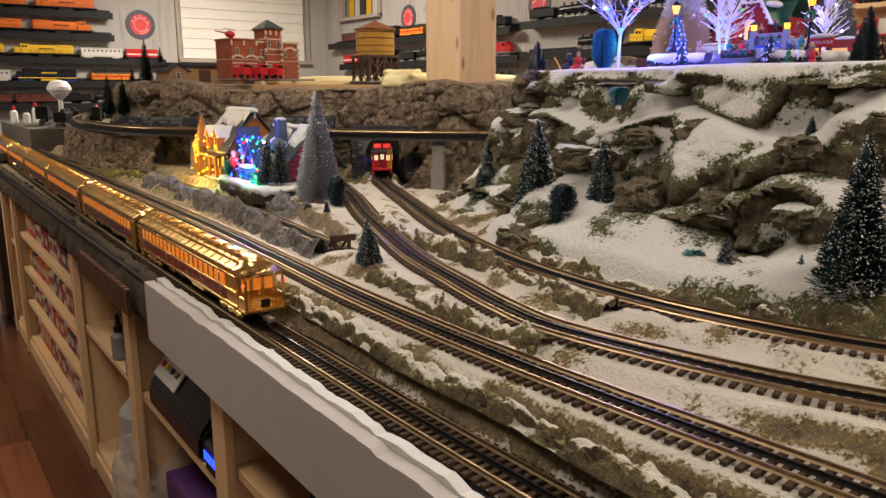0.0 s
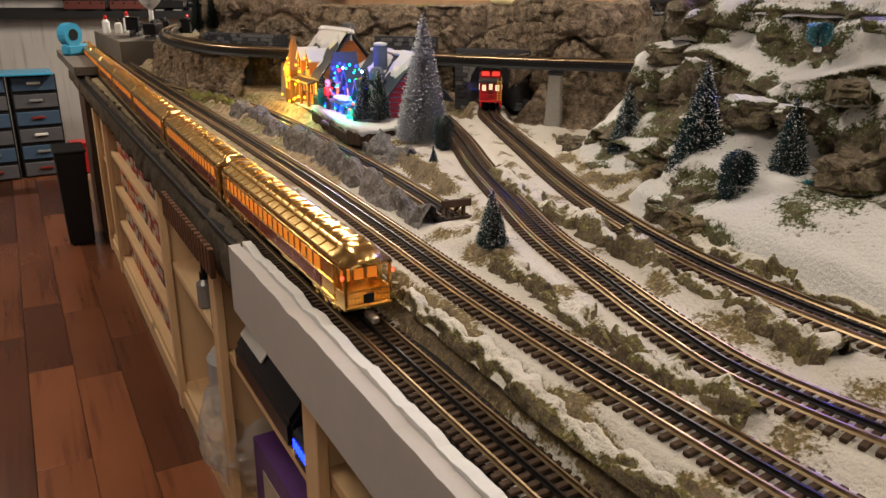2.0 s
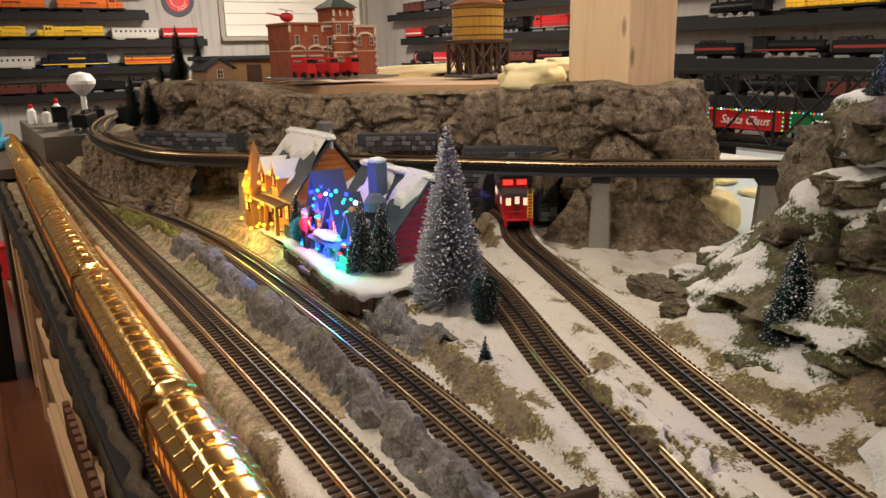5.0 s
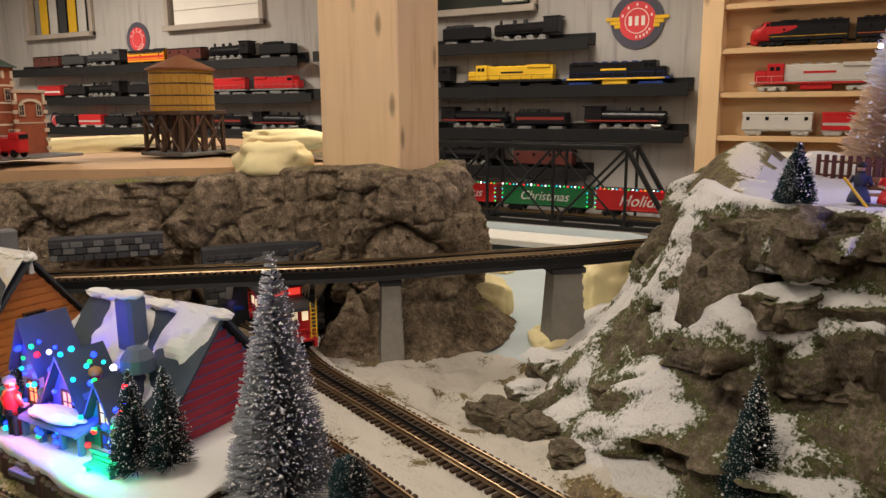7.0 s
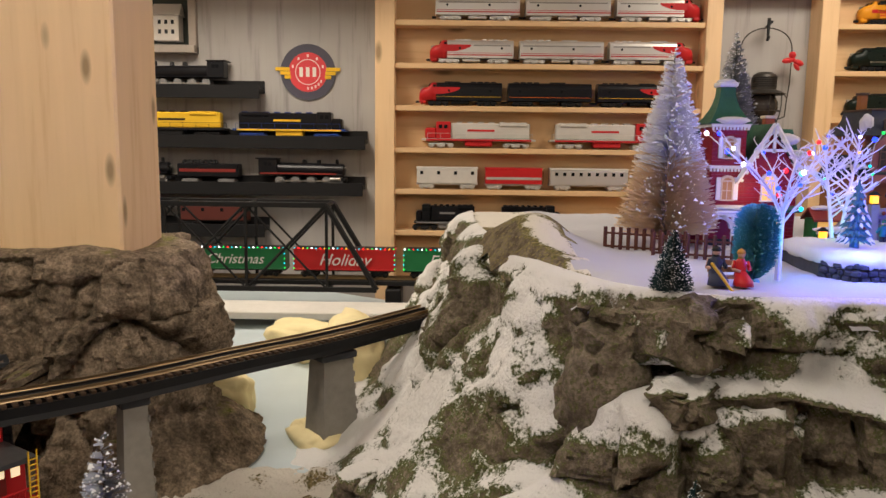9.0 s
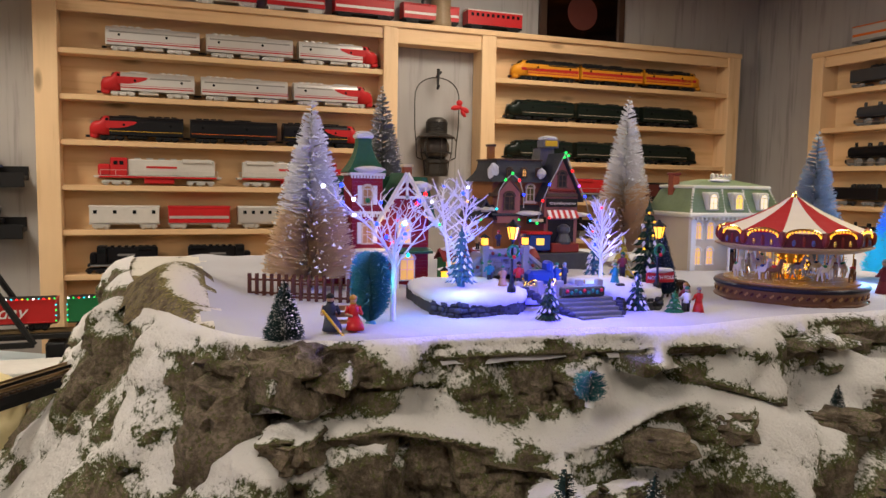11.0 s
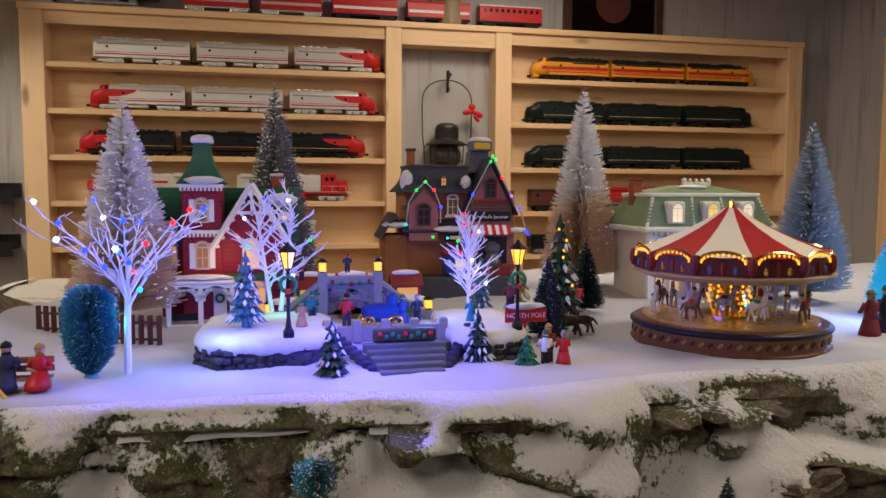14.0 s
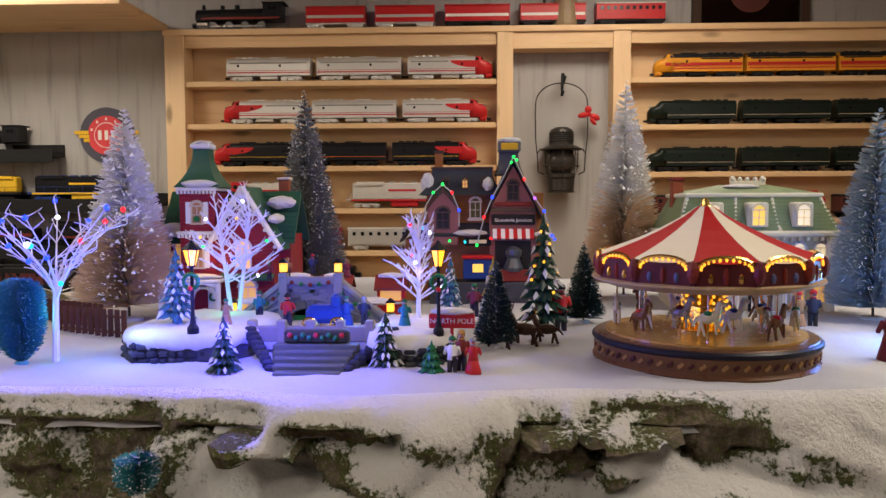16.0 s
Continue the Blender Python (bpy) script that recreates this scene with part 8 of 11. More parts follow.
    for c, n in cols.items():
        for k in range(n):
            if c == "yellow":
                x, y, z = rng.uniform(-0.36, -0.15), rng.uniform(0.015, 0.055), rng.uniform(0.03, 0.17)
            else:
                x, z = rng.uniform(0.0, 0.22), rng.uniform(0.055, 0.175)
                y = 0.012 + 0.036 * min(1.0, max(0.0, (z - 0.035) / 0.07))
            part("led", ball(bmesh.new(), (x, y, z), rng.uniform(0.0024, 0.0042), 7), LED[c], t)
    return t


BROWN_TRIM = paint("brown_resin_trim", (0.10, 0.045, 0.025), 0.5)
lit_houses()
for x, y, h, txt in ((1.03, 2.40, 0.095, "small snow-tipped green brush tree beside the lit houses"), (1.035, 2.44, 0.105, "small snow-tipped green brush tree beside the lit houses"), (1.04, 2.355, 0.10, "small snow-tipped green brush tree beside the lit houses"),
                    (1.005, 2.085, 0.125, "snow-tipped green brush tree before the lit house"), (1.03, 2.060, 0.125, "snow-tipped green brush tree before the lit house"), (1.06, 2.70, 0.13, "dark green brush tree beside the amber house")):
    brush_tree("bottle_brush_tree", (x, y, 0.888 if y < 2.39 else 0.866), h, h * 0.24, NEEDLE, FROST, int(x * 911 + y * 313), txt, 1500)
brush_tree("round_brush_tree", (1.005, 2.335, 0.889), 0.05, 0.026, paint("teal_bush", (0.03, 0.26, 0.22), 0.5), FROST, 77, "small round teal bush beside the lit houses", 1300, "round", 0.2)
for x, y, h, m, txt in ((0.995, 2.30, 0.080, RED, "figurine in a red suit beside the lit house"), (1.02, 2.275, 0.06, BLUE, "figurine in a blue coat beside the lit house"),
                        (1.04, 2.17, 0.085, PLUM, "figurine in a plum coat beside the lit house"), (1.01, 2.12, 0.06, OCHRE, "figurine in an ochre coat beside the lit house"), (1.05, 2.21, 0.09, RED, "figurine in a red hat on the porch"), (1.045, 2.145, 0.08, GREEN, "figurine in a green hat on the porch")):
    figurine((x, y, 0.889), h, m, 180, txt)
for at, w, c in (((0.975, 2.66, 0.96), 0.07, (1.0, 0.50, 0.04)), ((0.985, 2.52, 0.93), 0.04, (1.0, 0.5, 0.05)), ((0.965, 2.58, 0.89), 0.02, (0.6, 1.0, 0.25)), ((0.985, 2.24, 0.99), 0.06, (0.03, 0.06, 1.0)), ((0.96, 2.12, 0.91), 0.045, (0.02, 1.0, 0.40)),
                 ((0.985, 2.18, 0.95), 0.04, (0.03, 0.08, 1.0)), ((0.99, 2.28, 0.95), 0.02, (1.0, 0.15, 0.1)), ((0.97, 2.42, 0.89), 0.02, (0.2, 1.0, 0.5))):
    glow_lamp(at, w * (15.0 if c[0] == 1.0 or c[2] == 1.0 else 9.0), c, 0.012)

# ---- upper deck ----
def fire_station():
    t = thing("model_fire_station", (1.482, 3.16, 1.176), 6, "red brick model fire station with a tower", "model building")
    PALE_STONE = paint("pale_stone_course", (0.50, 0.38, 0.28), 0.7)
    blocks_ = (((-0.115, 0.075, 0.078), (0.13, 0.15, 0.156)), ((0.045, 0.06, 0.10), (0.088, 0.10, 0.20)), ((0.125, 0.075, 0.075), (0.095, 0.15, 0.15)), ((-0.03, 0.085, 0.075), (0.07, 0.13, 0.15)))
    for c, s in blocks_:
        part("wall", box(bmesh.new(), c, s, 0.001), BRICK, t)
        part("stone_course", box(bmesh.new(), (c[0], c[1], s[2] * 0.52), (s[0] + 0.003, s[1] + 0.003, 0.003)), PALE_STONE, t)
        part("parapet", box(bmesh.new(), (c[0], c[1], s[2] + 0.002), (s[0] + 0.008, s[1] + 0.008, 0.008), 0.001), PALE_STONE if s[2] < 0.155 else BRICK, t)
        front = c[1] - s[1] / 2
        for dx in (-0.28, 0.28):
            for dz in (0.25, 0.72):
                if s[2] * dz < 0.05 and s[0] > 0.09:
                    continue
                pane(t, c[0] + dx * s[0], front, s[2] * dz, 0.013, 0.024, PANE, PALE_STONE)
    for k in range(14):
        part("corner_stone", box(bmesh.new(), (0.0025 + 0.085 * (k % 2), 0.0095, 0.014 + 0.026 * (k // 2)), (0.012, 0.003, 0.011)), BRICK if k // 2 % 2 else PALE_STONE, t)
    for x in (-0.15, -0.082):
        part("garage_door", box(bmesh.new(), (x, -0.001, 0.032), (0.052, 0.004, 0.058), 0.001), RED, t)
        part("door_glass", box(bmesh.new(), (x, -0.0035, 0.048), (0.040, 0.002, 0.012)), PANE, t)
    part("front_door", box(bmesh.new(), (0.045, 0.008, 0.026), (0.026, 0.004, 0.05), 0.001), RED, t)
    part("tower_roof", frustum(bmesh.new(), (0.045, 0.06), (0.112, 0.124), 0.206, (0.006, 0.006), 0.244), paint("grey_green_roof", (0.06, 0.08, 0.07), 0.6), t, "grey-green pyramid roof")
    part("pavement", box(bmesh.new(), (-0.01, 0.02, 0.002), (0.40, 0.26, 0.006), 0.001), GREY, t)
    for x in (-0.15, -0.082):
        part("door_arch", box(bmesh.new(), (x, -0.002, 0.066), (0.058, 0.004, 0.006), 0.001), PALE_STONE, t)
    for k in range(12):
        part("corner_stone", box(bmesh.new(), (0.079 if k % 2 else 0.171, -0.0012, 0.016 + 0.022 * (k // 2)), (0.014, 0.004, 0.009)), PALE_STONE, t)
    def round_arch(x, y, z, r):
        bm = bmesh.new()
        for k in range(9):
            a = math.pi * (0.16 + 0.68 * (k + 0.5) / 9)
            box(bm, (x + r * math.cos(a), y, z + r * 0.55 * math.sin(a)), (0.006, 0.004, r * 0.28), 0, 0, (0, -math.degrees(a)))
        part("brick_arch", bm, MORTAR, t)
    for x, y, r in ((-0.15, -0.003, 0.032), (-0.082, -0.003, 0.032), (-0.03, 0.016, 0.026), (0.125, -0.003, 0.036)):
        round_arch(x, y, 0.078 if r < 0.035 else 0.112, r)
    part("garage_door", box(bmesh.new(), (-0.025, 0.0185, 0.032), (0.040, 0.004, 0.058), 0.001), RED, t)
    for x, y, top in ((-0.178, -0.002, 0.150), (-0.116, -0.002, 0.150), (-0.052, -0.002, 0.150), (0.004, 0.008, 0.196), (0.030, 0.008, 0.196), (0.060, 0.008, 0.196), (0.086, 0.008, 0.196), (0.082, -0.002, 0.144), (0.168, -0.002, 0.144)):
        part("bracket", box(bmesh.new(), (x, y, top - 0.006), (0.008, 0.005, 0.018), 0.001), MORTAR, t)
    for z in (0.045, 0.075, 0.125, 0.165):
        part("stone_course", box(bmesh.new(), (0.045, 0.060, z), (0.0905, 0.1025, 0.004)), MORTAR, t)
    part("flagpole", rod(bmesh.new(), (-0.045, -0.02, 0.0), (-0.045, -0.02, 0.10), 0.0015, n=6), STEEL, t)
    t.matrix_basis = t.matrix_basis @ Matrix.Diagonal((0.86, 0.9, 1.0, 1.0))
    return t


fire_station()
for x, y, turn in ((1.33, 3.06, -80), (1.40, 3.05, -85), (1.47, 3.07, -75)):
    tr = thing("fire_engine", (x, y, 1.182), turn, "small red toy fire engine parked at the station", "toy truck", "toy fire engines")
    part("body", box(bmesh.new(), (0, 0, 0.026), (0.085, 0.03, 0.03), 0.003), RED, tr)
    part("cab", box(bmesh.new(), (0.026, 0, 0.046), (0.03, 0.029, 0.018), 0.004), RED, tr)
    part("windscreen", box(bmesh.new(), (0.042, 0, 0.046), (0.002, 0.024, 0.010)), DARK_GLASS, tr)
    part("ladder", box(bmesh.new(), (-0.012, 0, 0.046), (0.06, 0.010, 0.004)), SILVER, tr)
    for sx in (-0.026, 0.026):
        for sy in (-1, 1):
            part("wheel", rod(bmesh.new(), (sx, sy * 0.011, 0.009), (sx, sy * 0.0155, 0.009), 0.009, n=12), BLACK, tr)
heli = thing("toy_helicopter", (1.355, 3.22, 1.334), 20, "red toy helicopter on the station roof", "toy helicopter")
part("cabin", ball(bmesh.new(), (0, 0, 0.022), 0.016, 10, (1.5, 0.9, 0.9)), RED, heli)
part("tail", rod(bmesh.new(), (-0.02, 0, 0.026), (-0.075, 0, 0.032), 0.004, 0.002, 6), RED, heli)
part("rotor", box(bmesh.new(), (0, 0, 0.042), (0.13, 0.005, 0.0015), 0, 30), RED_DARK, heli)
part("mast", rod(bmesh.new(), (0, 0, 0.03), (0, 0, 0.043), 0.002, n=6), BLACK, heli)
for sy in (-1, 1):
    part("skid", rod(bmesh.new(), (-0.018, sy * 0.012, 0.002), (0.02, sy * 0.012, 0.002), 0.0015, n=5), BLACK, heli)
    part("strut", rod(bmesh.new(), (0, sy * 0.012, 0.002), (0, sy * 0.006, 0.014), 0.0012, n=5), BLACK, heli)

hut = thing("model_hut", (1.17, 3.40, 1.165), 10, "tan model hut with a dark gabled roof", "model building")
part("wall", gable_wall(bmesh.new(), (0, 0), 0.085, 0.10, 0.0, 0.052, 0.074), paint("tan_stucco", (0.33, 0.20, 0.11), 0.8), hut)
part("roof", slab_roof(bmesh.new(), (0, 0), 0.105, 0.12, 0.048, 0.080, "y"), ROOF_SLATE, hut)
pane(hut, 0.0, -0.05, 0.030, 0.016, 0.022, PANE, CREAM)
row = thing("model_shed_row", (1.36, 3.48, 1.162), 4, "long low tan shed with a dark flat roof", "model building")
part("wall", box(bmesh.new(), (0, 0, 0.036), (0.42, 0.10, 0.072), 0.001), paint("tan_planks", (0.36, 0.22, 0.10), 0.8), row)
part("roof", box(bmesh.new(), (0, 0, 0.079), (0.45, 0.13, 0.014), 0.002), ROOF_SLATE, row)
for k in range(4):
    part("shed_door", box(bmesh.new(), (-0.15 + 0.10 * k, -0.051, 0.030), (0.05, 0.004, 0.056), 0.001), ROOF_BROWN if k % 2 else MATS["tan_stucco"], row)

wt = thing("water_tower", (1.90, 3.0, 1.166), 0, "yellow wooden water tower with a brown conical roof", "water tower")
for k in range(28):
    a = 2 * math.pi * k / 28
    part("stave", box(bmesh.new(), (0.097 * math.cos(a), 0.097 * math.sin(a), 0.165), (0.006, 0.0214, 0.104), 0.001, math.degrees(a)), paint("ochre_staves", (0.48, 0.27, 0.05), 0.6, var=0.15), wt)
part("tank", lathe(bmesh.new(), [(0.096, 0.114), (0.096, 0.216)], 28), MATS["ochre_staves"], wt)
wt.matrix_basis = wt.matrix_basis @ Matrix.Diagonal((0.80, 0.80, 1.0, 1.0))
for z in (0.125, 0.15, 0.18, 0.205):
    part("hoop", lathe(bmesh.new(), [(0.100, z), (0.1022, z + 0.001), (0.1022, z + 0.003), (0.100, z + 0.004)], 28), ROOF_BROWN, wt)
part("roof", lathe(bmesh.new(), [(0.110, 0.216), (0.108, 0.221), (0.0, 0.258)], 28), paint("rust_roof", (0.20, 0.075, 0.03), 0.7), wt, "brown conical roof")
part("platform", box(bmesh.new(), (0, 0, 0.109), (0.192, 0.192, 0.010), 0.001), ROOF_BROWN, wt)
part("foundation", box(bmesh.new(), (0, 0, 0.004), (0.20, 0.20, 0.010), 0.002), STONE, wt)
for x in (-0.086, -0.043, 0.0, 0.043, 0.086):
    for y in (-0.084, 0.0, 0.084):
        part("leg", box(bmesh.new(), (x, y, 0.051), (0.011, 0.011, 0.102)), ROOF_BROWN, wt)
for y in (-0.092, 0.092):
    for s in (-1, 1):
        for x in (-0.043, 0.043):
            part("brace", rod(bmesh.new(), (x - 0.043 * s, y, 0.008), (x + 0.043 * s, y, 0.10), 0.0035, n=4), ROOF_BROWN, wt)
for x in (-0.094, 0.094):
    for s in (-1, 1):
        for y in (-0.042, 0.042):
            part("brace", rod(bmesh.new(), (x, y - 0.042 * s, 0.008), (x, y + 0.042 * s, 0.10), 0.0035, n=4), ROOF_BROWN, wt)
DARK_LEAF = paint("dark_foam_leaf", (0.012, 0.018, 0.012), 0.9, var=0.4, scale=90)
for x, y, h in ((1.005, 3.55, 0.17), (1.06, 3.60, 0.21), (1.13, 3.64, 0.20), (0.95, 3.55, 0.13), (0.98, 3.70, 0.18), (1.20, 3.66, 0.17)):
    brush_tree("dark_pine", (x, y, 1.155 if x > 1.1 else 1.03), h, h * 0.17, DARK_LEAF, NEEDLE, int(x * 500), "dark green model pine on the rock wall", 1500)
# white ball water tower and yard clutter at the far end
ball_t = thing("ball_water_tower", (1.01, 5.0, 0.945), 0, "white ball-shaped model water tower", "water tower")
part("mast", lathe(bmesh.new(), [(0.036, 0.0), (0.018, 0.03), (0.012, 0.06), (0.013, 0.14)], 16), CERAMIC_WHITE, ball_t)
part("tank", lathe(bmesh.new(), [(0.013, 0.135), (0.045, 0.165), (0.064, 0.192), (0.064, 0.207), (0.045, 0.237), (0.0, 0.249)], 20), CERAMIC_WHITE, ball_t)
for k, (kind, x, y, turn) in enumerate((("tender", 0.95, 4.60, 70), ("steam", 0.90, 4.85, 75), ("black_hood", 1.12, 4.62, 75), ("tender", 1.06, 4.95, 80), ("steam", 1.25, 4.9, 80))):
    stand(kind, (x, y, 0.946), turn)
tap = thing("tape_dispenser", (0.62, 5.15, 0.838), 40, "bright blue tape dispenser", "tape dispenser")
part("body", box(bmesh.new(), (0, 0, 0.03), (0.16, 0.06, 0.06), 0.012), paint("sky_blue_plastic", (0.05, 0.30, 0.50), 0.3), tap)
part("arm", rod(bmesh.new(), (-0.03, -0.026, 0.11), (-0.03, 0.026, 0.11), 0.062, n=20), MATS["sky_blue_plastic"], tap)
part("hub", rod(bmesh.new(), (-0.03, -0.03, 0.11), (-0.03, 0.03, 0.11), 0.030, n=16), BLACK, tap)
for x, y, h, m in ((0.80, 5.25, 0.10, CERAMIC_WHITE), (0.86, 5.22, 0.08, PALE), (0.92, 5.3, 0.12, CERAMIC_WHITE), (1.25, 5.25, 0.10, PALE)):
    b = thing("small_bottle", (x, y, 0.945), 0, "small pale plastic bottle on the yard board", "bottle", "small bottles")
    part("body", lathe(bmesh.new(), [(0.018, 0), (0.020, 0.004), (0.020, h * 0.65), (0.009, h * 0.78)], 14), m, b)
    part("cap", lathe(bmesh.new(), [(0.010, h * 0.77), (0.010, h * 0.92), (0.004, h)], 12), RED if y > 5.24 else BLACK, b)

# ---- village on the plateau ----
def flared_roof(bm, c, w0, w1, z0, z1, n=8):
    """A four-sided roof whose slope curves out towards its eaves."""
    rows = []
    for k in range(n + 1):
        u = k / n
        h = w1 / 2 + (w0 - w1) / 2 * (1 - u) ** 2.2
        rows.append([bm.verts.new((c[0] + sx * h, c[1] + sy * h, z0 + (z1 - z0) * u)) for sx, sy in ((-1, -1), (1, -1), (1, 1), (-1, 1))])
    for a, b in zip(rows[:-1], rows[1:]):
        for k in range(4):
            bm.faces.new((a[k], a[(k + 1) % 4], b[(k + 1) % 4], b[k]))
    bm.faces.new(rows[0][::-1])
    bm.faces.new(rows[-1])
    return bm


def shingle_rows(parent, mt, x0, x1, low, high, rows):
    """Courses of shingles laid up a slope from low (y, z) to high (y, z)."""
    tilt = math.degrees(math.atan2(high[1] - low[1], high[0] - low[0]))
    for k in range(rows):
        u = (k + 0.5) / rows
        y, z = low[0] + (high[0] - low[0]) * u, low[1] + (high[1] - low[1]) * u
        part("shingle_course", box(bmesh.new(), ((x0 + x1) / 2, y, z), (x1 - x0, math.hypot(high[0] - low[0], high[1] - low[1]) / rows * 1.05, 0.0022), 0, 0, (tilt - 5, 0)), mt, parent)


def arched_window(parent, x, y, z, w, h, mt, frame_mt, shutter=None):
    """A window with an arched head, and a shutter at each side where it has them."""
    win = pane(parent, x, y, z, w, h, mt, frame_mt)
    bm = bmesh.new()
    for k in range(7):
        a = math.pi * (k + 0.5) / 7
        box(bm, (x + (w / 2 + 0.002) * math.cos(a), y - 0.0014, z + h / 2 + (w / 2 + 0.001) * math.sin(a)), (0.004, 0.005, w * 0.24), 0, 0, (0, -math.degrees(a)))
    part("arch", bm, frame_mt, win)
    bm = bmesh.new()
    rod(bm, (x, y - 0.0002, z + h / 2), (x, y - 0.0016, z + h / 2), w / 2, n=14)
    part("fanlight", bm, mt, win)
    if shutter:
        for s in (-1, 1):
            part("shutter", box(bmesh.new(), (x + s * (w / 2 + 0.0062), y - 0.0012, z + 0.003), (0.0075, 0.003, h + 0.008), 0.0006), shutter, win)
    return win


def victorian():
    t = thing("model_house", (1.805, 1.258, 1.160), -90, "dark red model house with a green tower and white porch", "model house", "village houses")
    tx = -0.022
    part("wall", box(bmesh.new(), (0.010, 0.095, 0.070), (0.190, 0.080, 0.140), 0.001), CERAMIC_RED, t)
    part("roof", slab_roof(bmesh.new(), (0.010, 0.095), 0.208, 0.105, 0.132, 0.208), ROOF_GREEN, t)
    shingle_rows(t, ROOF_GREEN, -0.094, 0.114, (0.043, 0.136), (0.092, 0.207), 9)
    part("tower_wall", box(bmesh.new(), (tx, 0.035, 0.105), (0.054, 0.060, 0.210), 0.001), CERAMIC_RED, t)
    clapboards(t, CERAMIC_RED, tx - 0.026, tx + 0.026, 0.005, 0.080, 0.140, 0.006)
    clapboards(t, CERAMIC_RED, tx - 0.026, tx + 0.026, 0.005, 0.150, 0.206, 0.006)
    gx = 0.047
    part("gable", gable_wall(bmesh.new(), (gx, 0.052), 0.086, 0.086, 0.0, 0.136, 0.206), CERAMIC_RED, t)
    clapboards(t, CERAMIC_RED, gx - 0.041, gx + 0.041, 0.009, 0.02, 0.138, 0.006)
    part("gable_roof", slab_roof(bmesh.new(), (gx, 0.050), 0.112, 0.100, 0.124, 0.214, "y"), ROOF_GREEN, t)
    for s in (-1, 1):
        part("bargeboard", rod(bmesh.new(), (gx + s * 0.056, -0.001, 0.121), (gx, -0.001, 0.213), 0.0042, n=4), CERAMIC_WHITE, t)
        for k in range(7):
            u = (k + 0.6) / 7.2
            part("scallop", ball(bmesh.new(), (gx + s * 0.052 * (1 - u), -0.001, 0.117 + 0.090 * u), 0.0030, 6), CERAMIC_WHITE, t)
    part("king_post", box(bmesh.new(), (gx, 0.0, 0.188), (0.004, 0.004, 0.040)), CERAMIC_WHITE, t)
    part("gable_tie", box(bmesh.new(), (gx, 0.0, 0.172), (0.046, 0.004, 0.0045)), CERAMIC_WHITE, t)
    for s in (-1, 1):
        part("gable_brace", rod(bmesh.new(), (gx + s * 0.018, 0.0, 0.174), (gx, 0.0, 0.190), 0.0018, n=5), CERAMIC_WHITE, t)
    for z in (0.145, 0.210):
        part("cornice", box(bmesh.new(), (tx, 0.035, z), (0.062, 0.070, 0.005), 0.001), CERAMIC_WHITE, t)
        for k in range(11):
            part("dentil", box(bmesh.new(), (tx - 0.0275 + 0.0055 * k, 0.0015, z - 0.0045), (0.003, 0.003, 0.005)), CERAMIC_WHITE, t)
    part("tower_roof", flared_roof(bmesh.new(), (tx, 0.035), 0.068, 0.023, 0.213, 0.272), ROOF_GREEN, t)
    part("tower_cap", box(bmesh.new(), (tx, 0.035, 0.275), (0.030, 0.030, 0.008), 0.002), CERAMIC_WHITE, t)
    for c, sz, k in (((tx + 0.004, 0.004, 0.218), (0.026, 0.010, 0.006), 1), ((gx + 0.045, 0.02, 0.166), (0.010, 0.030, 0.007), 2), ((-0.078, 0.052, 0.146), (0.020, 0.016, 0.013), 4), ((0.09, 0.06, 0.190), (0.022, 0.016, 0.010), 3), ((tx, -0.02, 0.0825), (0.042, 0.018, 0.004), 5), ((tx, 0.035, 0.280), (0.015, 0.015, 0.004), 6)):
        part("snow", snow_cap(bmesh.new(), c, sz, k), ICE, t)
    # porch of white arches
    part("porch_roof", box(bmesh.new(), (tx, -0.016, 0.0765), (0.090, 0.044, 0.006), 0.002), CERAMIC_WHITE, t)
    part("porch_floor", box(bmesh.new(), (tx, -0.016, 0.010), (0.088, 0.042, 0.020), 0.001), CERAMIC_WHITE, t)
    for x in (-0.064, -0.022, 0.020):
        part("column", box(bmesh.new(), (x, -0.034, 0.046), (0.0065, 0.006, 0.056), 0.001), CERAMIC_WHITE, t)
    for x in (-0.043, -0.001):
        bm = bmesh.new()
        for k in range(9):
            a = math.pi * (k + 0.5) / 9
            box(bm, (x + 0.0175 * math.cos(a), -0.034, 0.053 + 0.016 * math.sin(a)), (0.006, 0.006, 0.008), 0, 0, (0, -math.degrees(a)))
        box(bm, (x, -0.034, 0.0715), (0.036, 0.006, 0.005))
        part("arch", bm, CERAMIC_WHITE, t)
    part("porch_rail", box(bmesh.new(), (-0.043, -0.034, 0.030), (0.034, 0.003, 0.010), 0.001), GREEN_DARK, t)
    for k in range(7):
        part("lattice_hole", box(bmesh.new(), (-0.060 + 0.0062 * k, -0.0375, 0.008), (0.003, 0.001, 0.004)), PANE, t)
    part("front_door", box(bmesh.new(), (0.001, 0.0035, 0.043), (0.018, 0.004, 0.046), 0.001), CERAMIC_WHITE, t)
    bm = bmesh.new()
    for k in range(10):
        a, b = 2 * math.pi * k / 10, 2 * math.pi * (k + 1) / 10
        rod(bm, (0.001 + 0.0055 * math.cos(a), 0.000, 0.050 + 0.0055 * math.sin(a)), (0.001 + 0.0055 * math.cos(b), 0.000, 0.050 + 0.0055 * math.sin(b)), 0.0017, n=5)
    part("wreath", bm, GREEN, t)
    blind = paint("tan_blind", (0.45, 0.24, 0.1), 0.5)
    arched_window(t, tx, 0.0045, 0.108, 0.015, 0.028, blind, MORTAR, CERAMIC_WHITE)
    arched_window(t, tx, 0.0045, 0.172, 0.014, 0.024, blind, MORTAR, CERAMIC_WHITE)
    part("candle", ball(bmesh.new(), (tx, 0.0015, 0.166), 0.005, 6), GREEN, t)
